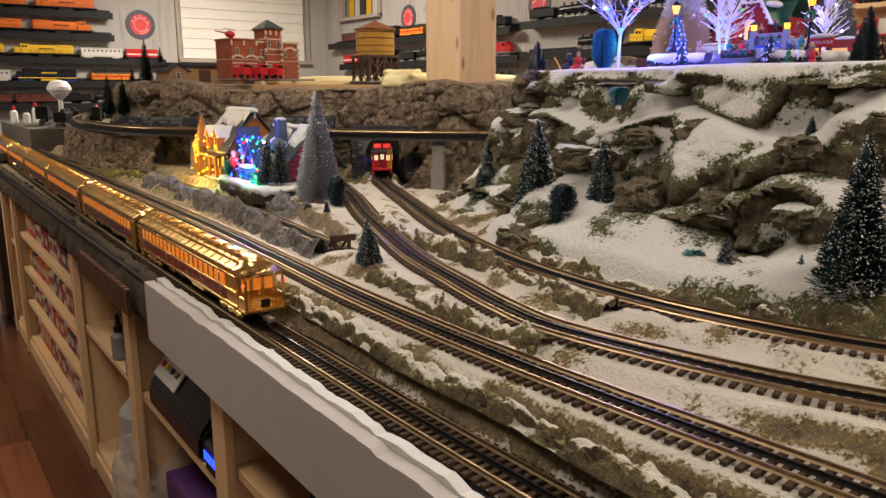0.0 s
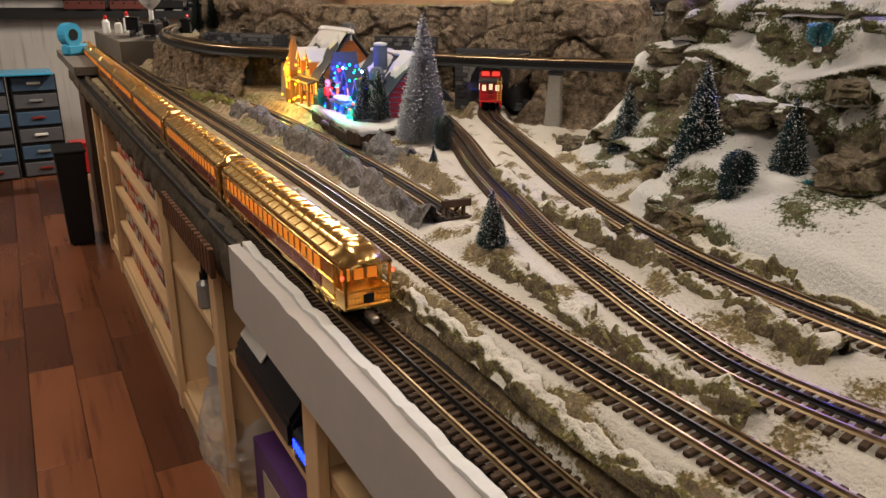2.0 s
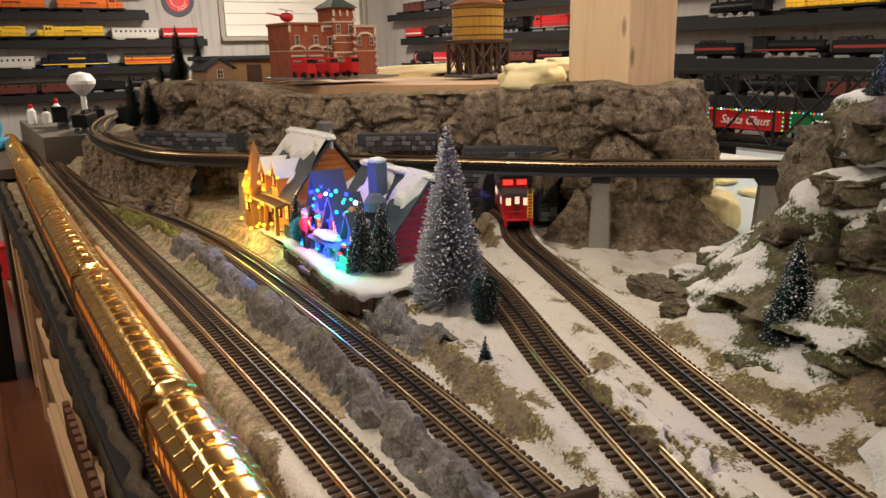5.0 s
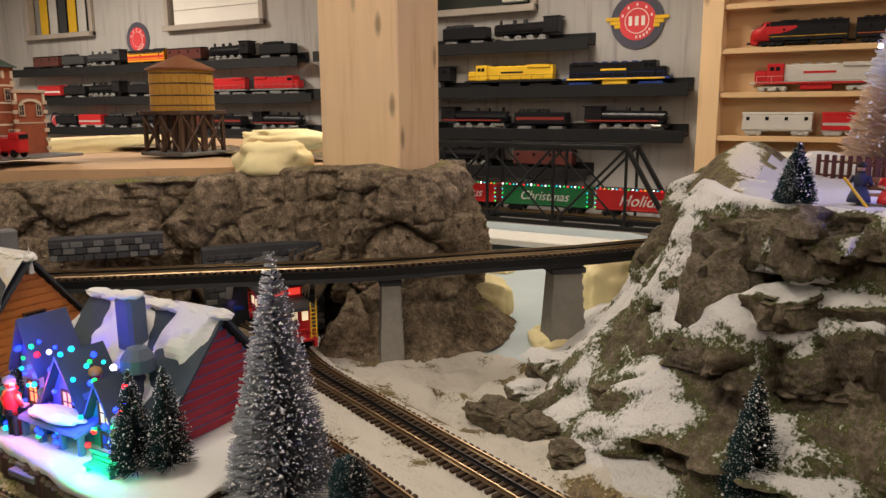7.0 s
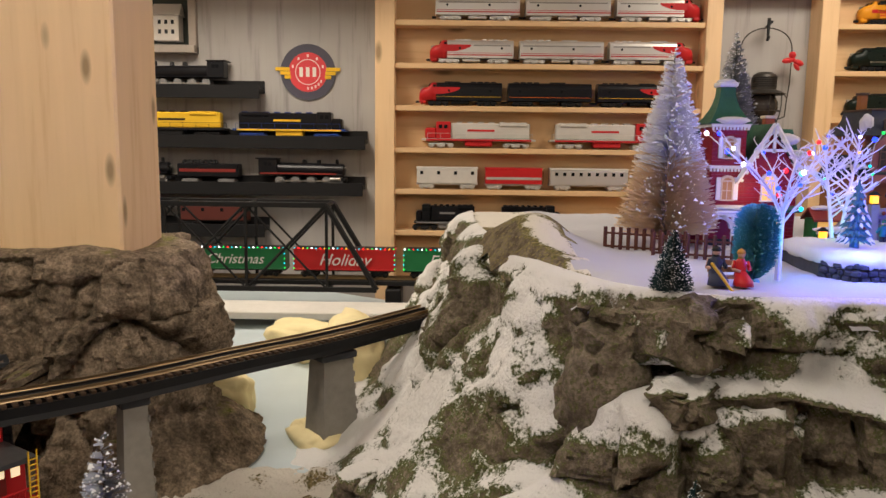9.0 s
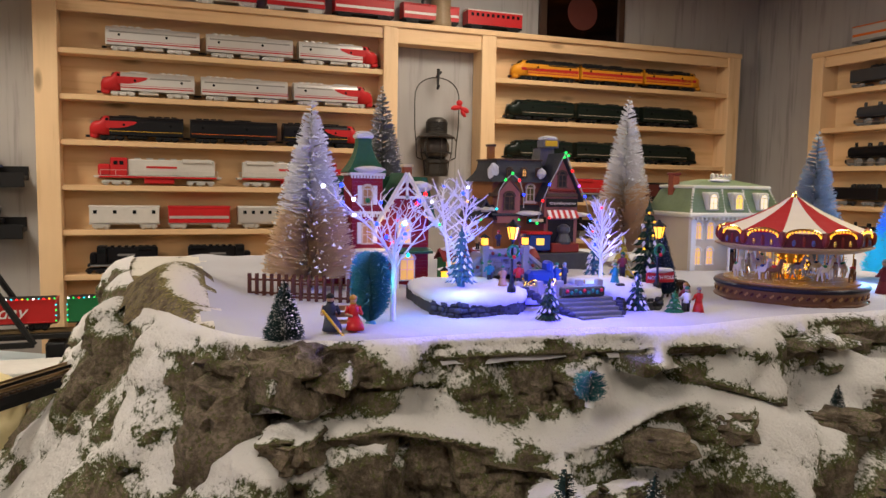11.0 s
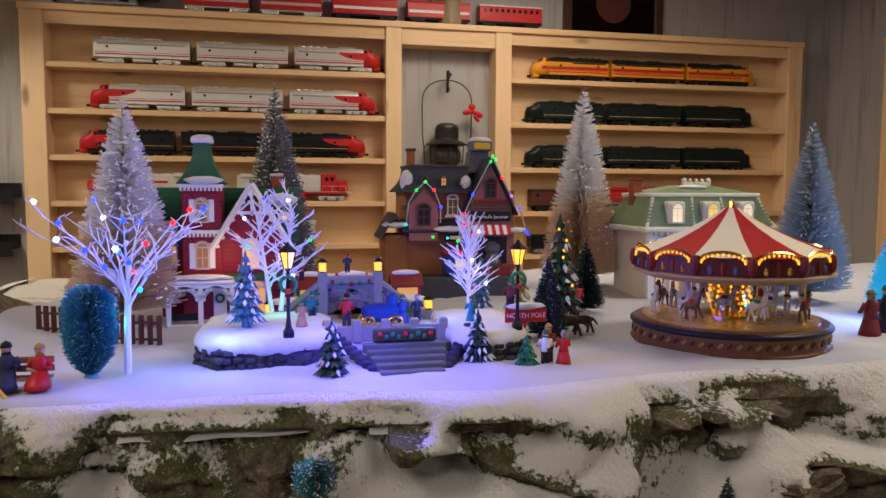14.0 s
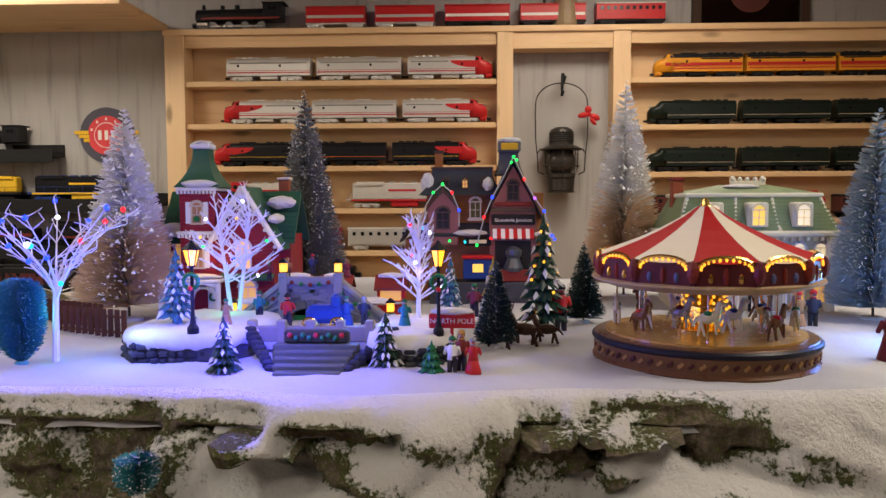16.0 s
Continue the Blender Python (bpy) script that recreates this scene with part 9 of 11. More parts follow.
    for x, z, w, h in ((gx - 0.002, 0.108, 0.020, 0.030), (gx + 0.004, 0.046, 0.024, 0.034), (-0.070, 0.108, 0.012, 0.026)):
        arched_window(t, x, 0.0085 if x > 0 else 0.0545, z, w, h, LIT_PANE, CERAMIC_WHITE)
    part("awning", box(bmesh.new(), (gx + 0.004, -0.002, 0.080), (0.082, 0.022, 0.005), 0.001, 0, (14, 0)), ROOF_GREEN, t)
    part("chimney", box(bmesh.new(), (0.082, 0.115, 0.205), (0.016, 0.016, 0.044), 0.001), BRICK, t)
    part("chimney_cap", box(bmesh.new(), (0.082, 0.115, 0.2285), (0.021, 0.021, 0.005), 0.001), MORTAR, t)
    return t


def light_string(parent, pts, leds, wire_mt):
    """A pale wire through pts with a lamp at each point that has a colour."""
    bm = bmesh.new()
    for a, b in zip(pts[:-1], pts[1:]):
        rod(bm, a, b, 0.0011, n=4)
    part("light_wire", bm, wire_mt, parent)
    led_dots(parent, [(p, c) for p, c in zip(pts, leds) if c], 0.0030)


def station():
    t = thing("model_station", (2.01, 0.8445, 1.176), -90, "brown model station with steep roofs and coloured lights", "model house", "village houses")
    ORANGE_BRICK = paint("orange_brick", (0.34, 0.135, 0.045), 0.6, var=0.3, scale=200, bumpy=0.5)
    DUSKY = paint("dusky_pink_board", (0.30, 0.12, 0.11), 0.5, var=0.2, scale=90)
    part("wall", box(bmesh.new(), (-0.005, 0.075, 0.095), (0.205, 0.110, 0.190), 0.001), ORANGE_BRICK, t)
    clapboards(t, ORANGE_BRICK, -0.106, 0.012, 0.020, 0.120, 0.190, 0.005)
    part("roof", flared_roof(bmesh.new(), (-0.045, 0.072), 0.150, 0.105, 0.186, 0.232), ROOF_SLATE, t)
    part("roof_edge", box(bmesh.new(), (-0.045, 0.072, 0.2335), (0.110, 0.110, 0.004), 0.001), ROOF_BROWN, t)
    part("skirt_roof", box(bmesh.new(), (-0.052, 0.008, 0.126), (0.128, 0.034, 0.005), 0.001, 0, (38, 0)), ROOF_SLATE, t)
    part("side_roof", slab_roof(bmesh.new(), (-0.128, 0.05), 0.050, 0.10, 0.108, 0.150, "y"), ROOF_SLATE, t)
    part("side_wall", box(bmesh.new(), (-0.125, 0.055, 0.055), (0.040, 0.08, 0.11), 0.001), ORANGE_BRICK, t)
    part("dormer", gable_wall(bmesh.new(), (-0.078, 0.012), 0.052, 0.030, 0.100, 0.166, 0.190), DUSKY, t)
    part("dormer_roof", slab_roof(bmesh.new(), (-0.078, 0.014), 0.064, 0.040, 0.160, 0.198, "y"), ROOF_BROWN, t)
    arched_window(t, -0.078, -0.003, 0.142, 0.020, 0.026, PANE, ROOF_BROWN)
    arched_window(t, -0.022, 0.012, 0.160, 0.016, 0.026, paint("green_glass", (0.10, 0.10, 0.03), 0.3), CREAM)
    part("window_ledge", box(bmesh.new(), (-0.022, 0.010, 0.143), (0.028, 0.008, 0.004), 0.001), CREAM, t)
    for x in (-0.074, -0.040, -0.006):
        arched_window(t, x, 0.001 + 0.006, 0.205, 0.008, 0.012, LIT_PANE if x == -0.040 else PANE, ROOF_BROWN)
    gx = 0.0425
    part("gable", gable_wall(bmesh.new(), (gx, 0.045), 0.080, 0.110, 0.0, 0.160, 0.236), DUSKY, t)
    clapboards(t, DUSKY, gx - 0.036, gx + 0.036, -0.010, 0.156, 0.178, 0.0055)
    part("gable_roof", slab_roof(bmesh.new(), (gx, 0.043), 0.098, 0.124, 0.150, 0.250, "y"), ROOF_SLATE, t)
    arched_window(t, gx, -0.0105, 0.190, 0.017, 0.024, PANE, ROOF_BROWN)
    part("flower_ledge", box(bmesh.new(), (gx, -0.0135, 0.170), (0.064, 0.006, 0.006), 0.002), RED_DARK, t)
    part("upper_band", box(bmesh.new(), (gx, -0.0125, 0.160), (0.078, 0.005, 0.008), 0.001), ROOF_BROWN, t)
    sign = part("name_sign", box(bmesh.new(), (gx, -0.0135, 0.1435), (0.074, 0.005, 0.018), 0.001), BLACK, t, "black name board with white letters")
    text_mesh("sign_writing", "Grandville Junction", 0.0082, CERAMIC_WHITE, pose(gx, -0.0168, 0.1425, 90, 0, 0), sign)
    for k in range(10):
        part("awning_stripe", box(bmesh.new(), (gx - 0.0315 + 0.007 * k, -0.020, 0.119), (0.007, 0.003, 0.020), 0, 0, (-38, 0)), RED if k % 2 else CERAMIC_WHITE, t)
    part("shop_opening", box(bmesh.new(), (gx, -0.0105, 0.076), (0.062, 0.003, 0.062)), PANE, t)
    part("stove", lathe(bmesh.new(), [(0.015, 0.056), (0.017, 0.062), (0.010, 0.078), (0.014, 0.084), (0.014, 0.092), (0.006, 0.098)], 12, (gx, -0.024, 0)), paint("grey_iron", (0.10, 0.11, 0.13), 0.4, 0.5), t)
    part("counter", box(bmesh.new(), (gx, -0.022, 0.048), (0.066, 0.026, 0.020), 0.002), RED_DARK, t)
    part("plinth", box(bmesh.new(), (0.0, -0.010, 0.018), (0.20, 0.060, 0.040), 0.002), STONE_BLUE, t)
    part("wagon_body", box(bmesh.new(), (-0.018, -0.014, 0.060), (0.050, 0.040, 0.034), 0.002), BLUE, t, "dark blue wagon front")
    part("wagon_roof", box(bmesh.new(), (-0.018, -0.014, 0.080), (0.056, 0.046, 0.006), 0.002), RED, t)
    part("wagon_window", box(bmesh.new(), (-0.018, -0.0345, 0.062), (0.018, 0.002, 0.014)), LIT_YELLOW, t)
    sg = part("lower_sign", box(bmesh.new(), (-0.018, -0.014, 0.106), (0.046, 0.004, 0.014), 0.001), GREEN_DARK, t)
    part("lettering_bar", box(bmesh.new(), (-0.018, -0.0165, 0.106), (0.030, 0.001, 0.006)), MORTAR, sg)
    part("cupola", flared_roof(bmesh.new(), (gx - 0.004, 0.070), 0.052, 0.034, 0.222, 0.262, 4), STONE, t)
    part("cupola_sign", box(bmesh.new(), (gx - 0.004, 0.050, 0.2715), (0.040, 0.030, 0.018), 0.002), STONE, t)
    part("sign_face", box(bmesh.new(), (gx - 0.004, 0.034, 0.2715), (0.030, 0.003, 0.012), 0.001), YELLOW, t, "small yellow sign board")
    for c, sz, k in (((gx - 0.004, 0.05, 0.283), (0.022, 0.017, 0.006), 2), ((-0.105, 0.020, 0.206), (0.012, 0.012, 0.020), 1), ((-0.03, 0.000, 0.120), (0.030, 0.014, 0.006), 5), ((0.000, 0.010, 0.205), (0.010, 0.020, 0.012), 3), ((-0.125, 0.02, 0.128), (0.024, 0.03, 0.006), 6), ((gx + 0.05, -0.01, 0.118), (0.016, 0.014, 0.005), 7)):
        part("snow", snow_cap(bmesh.new(), c, sz, k), ICE, t)
    part("chimney", box(bmesh.new(), (-0.088, 0.075, 0.245), (0.014, 0.014, 0.036), 0.001), ORANGE_BRICK, t)
    part("chimney_cap", box(bmesh.new(), (-0.088, 0.075, 0.265), (0.018, 0.018, 0.005), 0.001), ROOF_BROWN, t)
    wire = paint("pale_wire", (0.45, 0.47, 0.45), 0.5)
    light_string(t, [(gx - 0.062, -0.020, 0.100), (gx - 0.050, -0.020, 0.148), (gx - 0.036, -0.022, 0.182), (gx - 0.018, -0.022, 0.214), (gx, -0.024, 0.250), (gx + 0.018, -0.022, 0.212), (gx + 0.036, -0.022, 0.180), (gx + 0.052, -0.020, 0.158), (gx + 0.066, -0.018, 0.116)],
                 ["green", "red", "blue", None, "green", "red", "purple", "blue", "blue"], wire)
    light_string(t, [(-0.112, -0.016, 0.130), (-0.107, -0.016, 0.168), (-0.094, -0.018, 0.190), (-0.078, -0.018, 0.204), (-0.062, -0.018, 0.190), (-0.050, -0.016, 0.160), (-0.050, -0.016, 0.132)],
                 ["teal", None, "green", "green", "red", "blue", None], wire)
    led_dots(t, [((gx - 0.004, -0.026, 0.240), "green"), ((gx + 0.005, -0.026, 0.244), "green"), ((-0.066, -0.028, 0.108), "green"), ((-0.04, -0.028, 0.106), "teal"), ((0.004, -0.030, 0.112), "red"), ((gx + 0.07, -0.018, 0.110), "blue")])
    return t


LIT_YELLOW = glow("lit_yellow_pane", (1.0, 0.66, 0.10), 0.8)


def cream_house():
    t = thing("model_house", (1.885, 0.432, 1.172), -90, "cream model house with a green mansard roof, lit inside", "model house", "village houses")
    SHINGLE = paint("pale_green_shingle", (0.22, 0.29, 0.15), 0.4, var=0.35, scale=160, bumpy=0.5)
    PALE_TRIM = paint("ivory_glaze", (0.66, 0.64, 0.50), 0.3, var=0.1)
    part("wall", box(bmesh.new(), (0, 0.075, 0.062), (0.228, 0.14, 0.124), 0.002), CREAM, t)
    part("cornice", box(bmesh.new(), (0, 0.075, 0.127), (0.264, 0.170, 0.010), 0.003), PALE_TRIM, t)
    for k in range(22):
        part("bracket", box(bmesh.new(), (-0.121 + 0.0115 * k, -0.004, 0.1195), (0.004, 0.008, 0.006)), PALE_TRIM, t)
    part("roof", frustum(bmesh.new(), (0, 0.075), (0.250, 0.156), 0.131, (0.204, 0.110), 0.184), SHINGLE, t)
    for k in range(9):
        u = (k + 0.5) / 9
        w = 0.250 - 0.046 * u
        part("shingle_course", box(bmesh.new(), (0, -0.0015 + 0.0225 * u, 0.132 + 0.052 * u), (w, 0.0045, 0.0052), 0, 0, (0, 0)), SHINGLE, t)
    for x0, x1 in ((-0.125, -0.102), (-0.034, -0.028), (0.034, 0.028), (0.125, 0.102)):
        bm = bmesh.new()
        for k in range(6):
            a, b = k / 6, (k + 1) / 6
            rod(bm, (x0 + (x1 - x0) * a ** 0.7, -0.004 + 0.024 * a ** 0.7, 0.131 + 0.054 * a), (x0 + (x1 - x0) * b ** 0.7, -0.004 + 0.024 * b ** 0.7, 0.131 + 0.054 * b), 0.003, n=6)
        part("roof_rib", bm, PALE_TRIM, t)
    part("roof_edge", box(bmesh.new(), (0, 0.075, 0.187), (0.214, 0.120, 0.007), 0.002), PALE_TRIM, t)
    part("top_roof", frustum(bmesh.new(), (0, 0.075), (0.206, 0.112), 0.190, (0.07, 0.03), 0.204), SHINGLE, t)
    part("cresting_base", box(bmesh.new(), (0.006, 0.062, 0.2055), (0.056, 0.006, 0.010), 0.001), PALE_TRIM, t)
    for k in range(5):
        part("cresting", ball(bmesh.new(), (-0.018 + 0.012 * k, 0.062, 0.213), 0.0055 if k in (0, 4) else 0.004, 7), PALE_TRIM, t)
    part("snow", snow_cap(bmesh.new(), (-0.01, 0.05, 0.201), (0.030, 0.012, 0.004), 3), ICE, t)
    part("chimney", box(bmesh.new(), (-0.100, 0.090, 0.180), (0.018, 0.018, 0.066), 0.001), BRICK, t)
    part("chimney_cap", box(bmesh.new(), (-0.100, 0.090, 0.2145), (0.022, 0.022, 0.005), 0.001), RED_DARK, t)
    for x in (-0.068, 0.0, 0.068):
        part("dormer", box(bmesh.new(), (x, 0.012, 0.156), (0.032, 0.032, 0.040), 0.003), PALE_TRIM, t)
        arched_window(t, x, -0.004, 0.152, 0.018, 0.022, LIT_WHITE if x else LIT_YELLOW, PALE_TRIM)
    for x in (-0.098, -0.066, 0.066, 0.098):
        for z in (0.035, 0.090):
            arched_window(t, x, 0.005, z, 0.016, 0.028, LIT_PANE if z < 0.05 or x < 0 else LIT_WHITE, CERAMIC_WHITE)
    part("porch", box(bmesh.new(), (0, -0.010, 0.068), (0.084, 0.036, 0.007), 0.002), PALE_TRIM, t)
    for x in (-0.036, -0.012, 0.012, 0.036):
        part("column", lathe(bmesh.new(), [(0.0045, 0.0), (0.0045, 0.004), (0.003, 0.006), (0.0026, 0.058), (0.0045, 0.064)], 10, (x, -0.022, 0)), CERAMIC_WHITE, t)
    for x in (-0.113, 0.113):
        part("corner_pilaster", box(bmesh.new(), (x, 0.003, 0.062), (0.014, 0.010, 0.122), 0.001), CERAMIC_WHITE, t)
    part("front_door", box(bmesh.new(), (0, 0.004, 0.028), (0.02, 0.004, 0.05), 0.001), GREEN_DARK, t)
    return t


def horse_shape(bm, m):
    """A plain prancing horse shape."""
    tmp = bmesh.new()
    ball(tmp, (0, 0, 0), 0.010, 8, (1.25, 0.52, 0.6))
    rod(tmp, (0.009, 0, 0.002), (0.015, 0, 0.014), 0.004, 0.003, 6)
    rod(tmp, (0.014, 0, 0.014), (0.021, 0, 0.010), 0.003, 0.002, 6)
    rod(tmp, (-0.011, 0, 0.002), (-0.018, 0, -0.006), 0.002, 0.001, 5)
    for x, s, k in ((0.008, 0.003, 0.006), (0.008, -0.003, -0.001), (-0.008, 0.003, -0.005), (-0.008, -0.003, 0.002)):
        rod(tmp, (x, s, -0.003), (x + k, s, -0.017), 0.0019, 0.0014, 5)
    tmp.transform(m)
    me = bpy.data.meshes.new("tmp")
    tmp.to_mesh(me)
    tmp.free()
    bm.from_mesh(me)
    bpy.data.meshes.remove(me)
    return bm


def carousel():
    t = thing("carousel", (1.545, 0.617, 1.175), 8, "lit carousel with a red and white striped canopy", "carousel")
    WOOD = paint("carousel_wood", (0.15, 0.07, 0.035), 0.3, var=0.2, scale=40)
    bm = lathe(bmesh.new(), [(0.137, 0.0), (0.139, 0.004), (0.134, 0.007), (0.136, 0.022), (0.139, 0.026), (0.134, 0.031), (0.0, 0.031)], 64)
    part("base", bm, WOOD, t)
    part("navy_band", lathe(bmesh.new(), [(0.1372, 0.0225), (0.1395, 0.0245), (0.1395, 0.0275), (0.137, 0.0295)], 64), paint("navy_band", (0.018, 0.018, 0.03), 0.4), t)
    for k in range(72):
        a = 2 * math.pi * k / 72
        part("diamond", box(bmesh.new(), (0.1355 * math.cos(a), 0.1355 * math.sin(a), 0.0145), (0.003, 0.0075, 0.0035), 0, math.degrees(a), (35, 0)), paint("gold_rope", (0.36, 0.20, 0.08), 0.4, 0.3) if k % 2 else paint("rope_maroon", (0.06, 0.012, 0.014), 0.4), t)
    part("deck", lathe(bmesh.new(), [(0.122, 0.030), (0.122, 0.0335), (0.0, 0.0335)], 48), paint("golden_deck", (0.55, 0.33, 0.10), 0.25, 0.2), t)
    n = 12
    for k in range(n):
        a0, a1 = 2 * math.pi * k / n, 2 * math.pi * (k + 1) / n
        bm = bmesh.new()
        steps = 6
        prof = [(0.136, 0.117), (0.112, 0.124), (0.085, 0.133), (0.055, 0.145), (0.028, 0.158), (0.010, 0.169)]
        grid = [[bm.verts.new((r * math.cos(a0 + (a1 - a0) * j / steps), r * math.sin(a0 + (a1 - a0) * j / steps), z - 0.0025 * math.sin(math.pi * j / steps) * r / 0.134)) for j in range(steps + 1)] for r, z in prof]
        for i in range(len(prof) - 1):
            for j in range(steps):
                bm.faces.new((grid[i][j], grid[i][j + 1], grid[i + 1][j + 1], grid[i + 1][j]))
        part("canopy_panel", bm, paint("canopy_red", (0.36, 0.004, 0.006), 0.8, var=0.06) if k % 2 else paint("canopy_cream", (0.66, 0.60, 0.50), 0.8, var=0.06), t)
        am, mid = (a0 + a1) / 2, 0.134 * math.cos(math.pi / n)
        rim = part("rim_panel", box(bmesh.new(), (mid * math.cos(am), mid * math.sin(am), 0.103), (0.003, 0.068, 0.026), 0.001, math.degrees(am)), paint("rim_maroon", (0.12, 0.025, 0.035), 0.4, var=0.5, scale=260), t)
        def spot(u, z, r):
            return (mid * math.cos(am) * r - u * math.sin(am), mid * math.sin(am) * r + u * math.cos(am), z)
        for q in range(13):
            b = math.pi * q / 12
            part("bulb", ball(bmesh.new(), spot(0.027 * math.cos(b), 0.109 + 0.009 * math.sin(b), 1.022), 0.0017, 5), LED["yellow"], rim)
        bm = bmesh.new()
        for q in range(12):
            b0, b1 = math.pi * q / 12, math.pi * (q + 1) / 12
            rod(bm, spot(0.031 * math.cos(b0), 0.109 + 0.0115 * math.sin(b0), 1.012), spot(0.031 * math.cos(b1), 0.109 + 0.0115 * math.sin(b1), 1.012), 0.0022, n=5)
        part("cresting", bm, GOLD, rim)
        part("painted_figure", ball(bmesh.new(), spot(0.0, 0.102, 1.012), 0.007, 7, (0.5, 0.5, 1.3)), RED_DARK, rim)
        for u in (-0.016, 0.016):
            part("scroll", ball(bmesh.new(), spot(u, 0.100, 1.010), 0.006, 7, (0.6, 0.6, 0.9)), GOLD if k % 2 else paint("rim_blue", (0.10, 0.12, 0.30), 0.5), rim)
        part("rim_boss", ball(bmesh.new(), (0.136 * math.cos(a0), 0.136 * math.sin(a0), 0.106), 0.007, 8, (1, 1, 1.7)), RED_DARK if k % 2 else PLUM, t)
    part("flange", lathe(bmesh.new(), [(0.118, 0.083), (0.140, 0.090), (0.141, 0.092), (0.130, 0.093)], 48), paint("flange_cream", (0.50, 0.36, 0.22), 0.4), t)
    part("ceiling_disc", lathe(bmesh.new(), [(0.0, 0.0905), (0.129, 0.0905), (0.129, 0.094), (0.0, 0.094)], 32), paint("canopy_lining", (0.5, 0.32, 0.16), 0.5), t)
    part("centre_drum", lathe(bmesh.new(), [(0.040, 0.031), (0.040, 0.036), (0.026, 0.042), (0.022, 0.060), (0.030, 0.078), (0.045, 0.091)], 20), GOLD, t)
    for k in range(10):
        a = 2 * math.pi * k / 10
        for q in range(6):
            r = 0.031 - 0.003 * abs(q - 2) + 0.003 * max(0, q - 3)
            part("drum_bulb", ball(bmesh.new(), (r * math.cos(a), r * math.sin(a), 0.044 + 0.007 * q), 0.0020, 5), LED["yellow"], t)
    rng = random.Random(4)
    coats = (CERAMIC_WHITE, paint("brown_horse", (0.16, 0.07, 0.03), 0.35), paint("silver_horse", (0.50, 0.47, 0.44), 0.25, 0.5), CREAM)
    for k in range(16):
        a = 2 * math.pi * k / 16
        r = 0.108 if k % 2 else 0.078
        z = 0.056 + rng.uniform(-0.004, 0.005)
        p = (r * math.cos(a), r * math.sin(a), z)
        part("pole", rod(bmesh.new(), (p[0], p[1], 0.033), (p[0], p[1], 0.091), 0.0012, n=6), GOLD, t)
        part("horse_figure", horse_shape(bmesh.new(), pose(*p, 0, -8, math.degrees(a) + 90)), coats[k % 4], t)
        part("saddle", ball(bmesh.new(), (p[0], p[1], z + 0.004), 0.0062, 7, (0.9, 0.9, 0.55)), (RED, BLUE, GREEN, PLUM)[(k * 3 + 1) % 4], t)
    part("finial", lathe(bmesh.new(), [(0.012, 0.163), (0.006, 0.170), (0.004, 0.176), (0.0, 0.179)], 10), GOLD, t)
    glow_lamp((1.545, 0.617, 1.258), 0.05, (1, 0.7, 0.3), 0.02)
    t.matrix_basis = t.matrix_basis @ Matrix.Diagonal((0.865, 0.865, 1.0, 1.0))
    return t


def lantern(parent, x, y, z, r=0.006):
    """A small square glowing lantern with a dark cap."""
    lamp_ = part("lantern", box(bmesh.new(), (x, y, z + r), (1.5 * r, 1.5 * r, 1.9 * r), 0.001), LED["yellow"], parent)
    part("lantern_cap", frustum(bmesh.new(), (x, y), (2.2 * r, 2.2 * r), z + 2.0 * r, (0.4 * r, 0.4 * r), z + 3.0 * r), BLACK, lamp_)
    part("lantern_foot", box(bmesh.new(), (x, y, z - 0.001), (1.2 * r, 1.2 * r, 0.003)), BLACK, lamp_)
    return lamp_


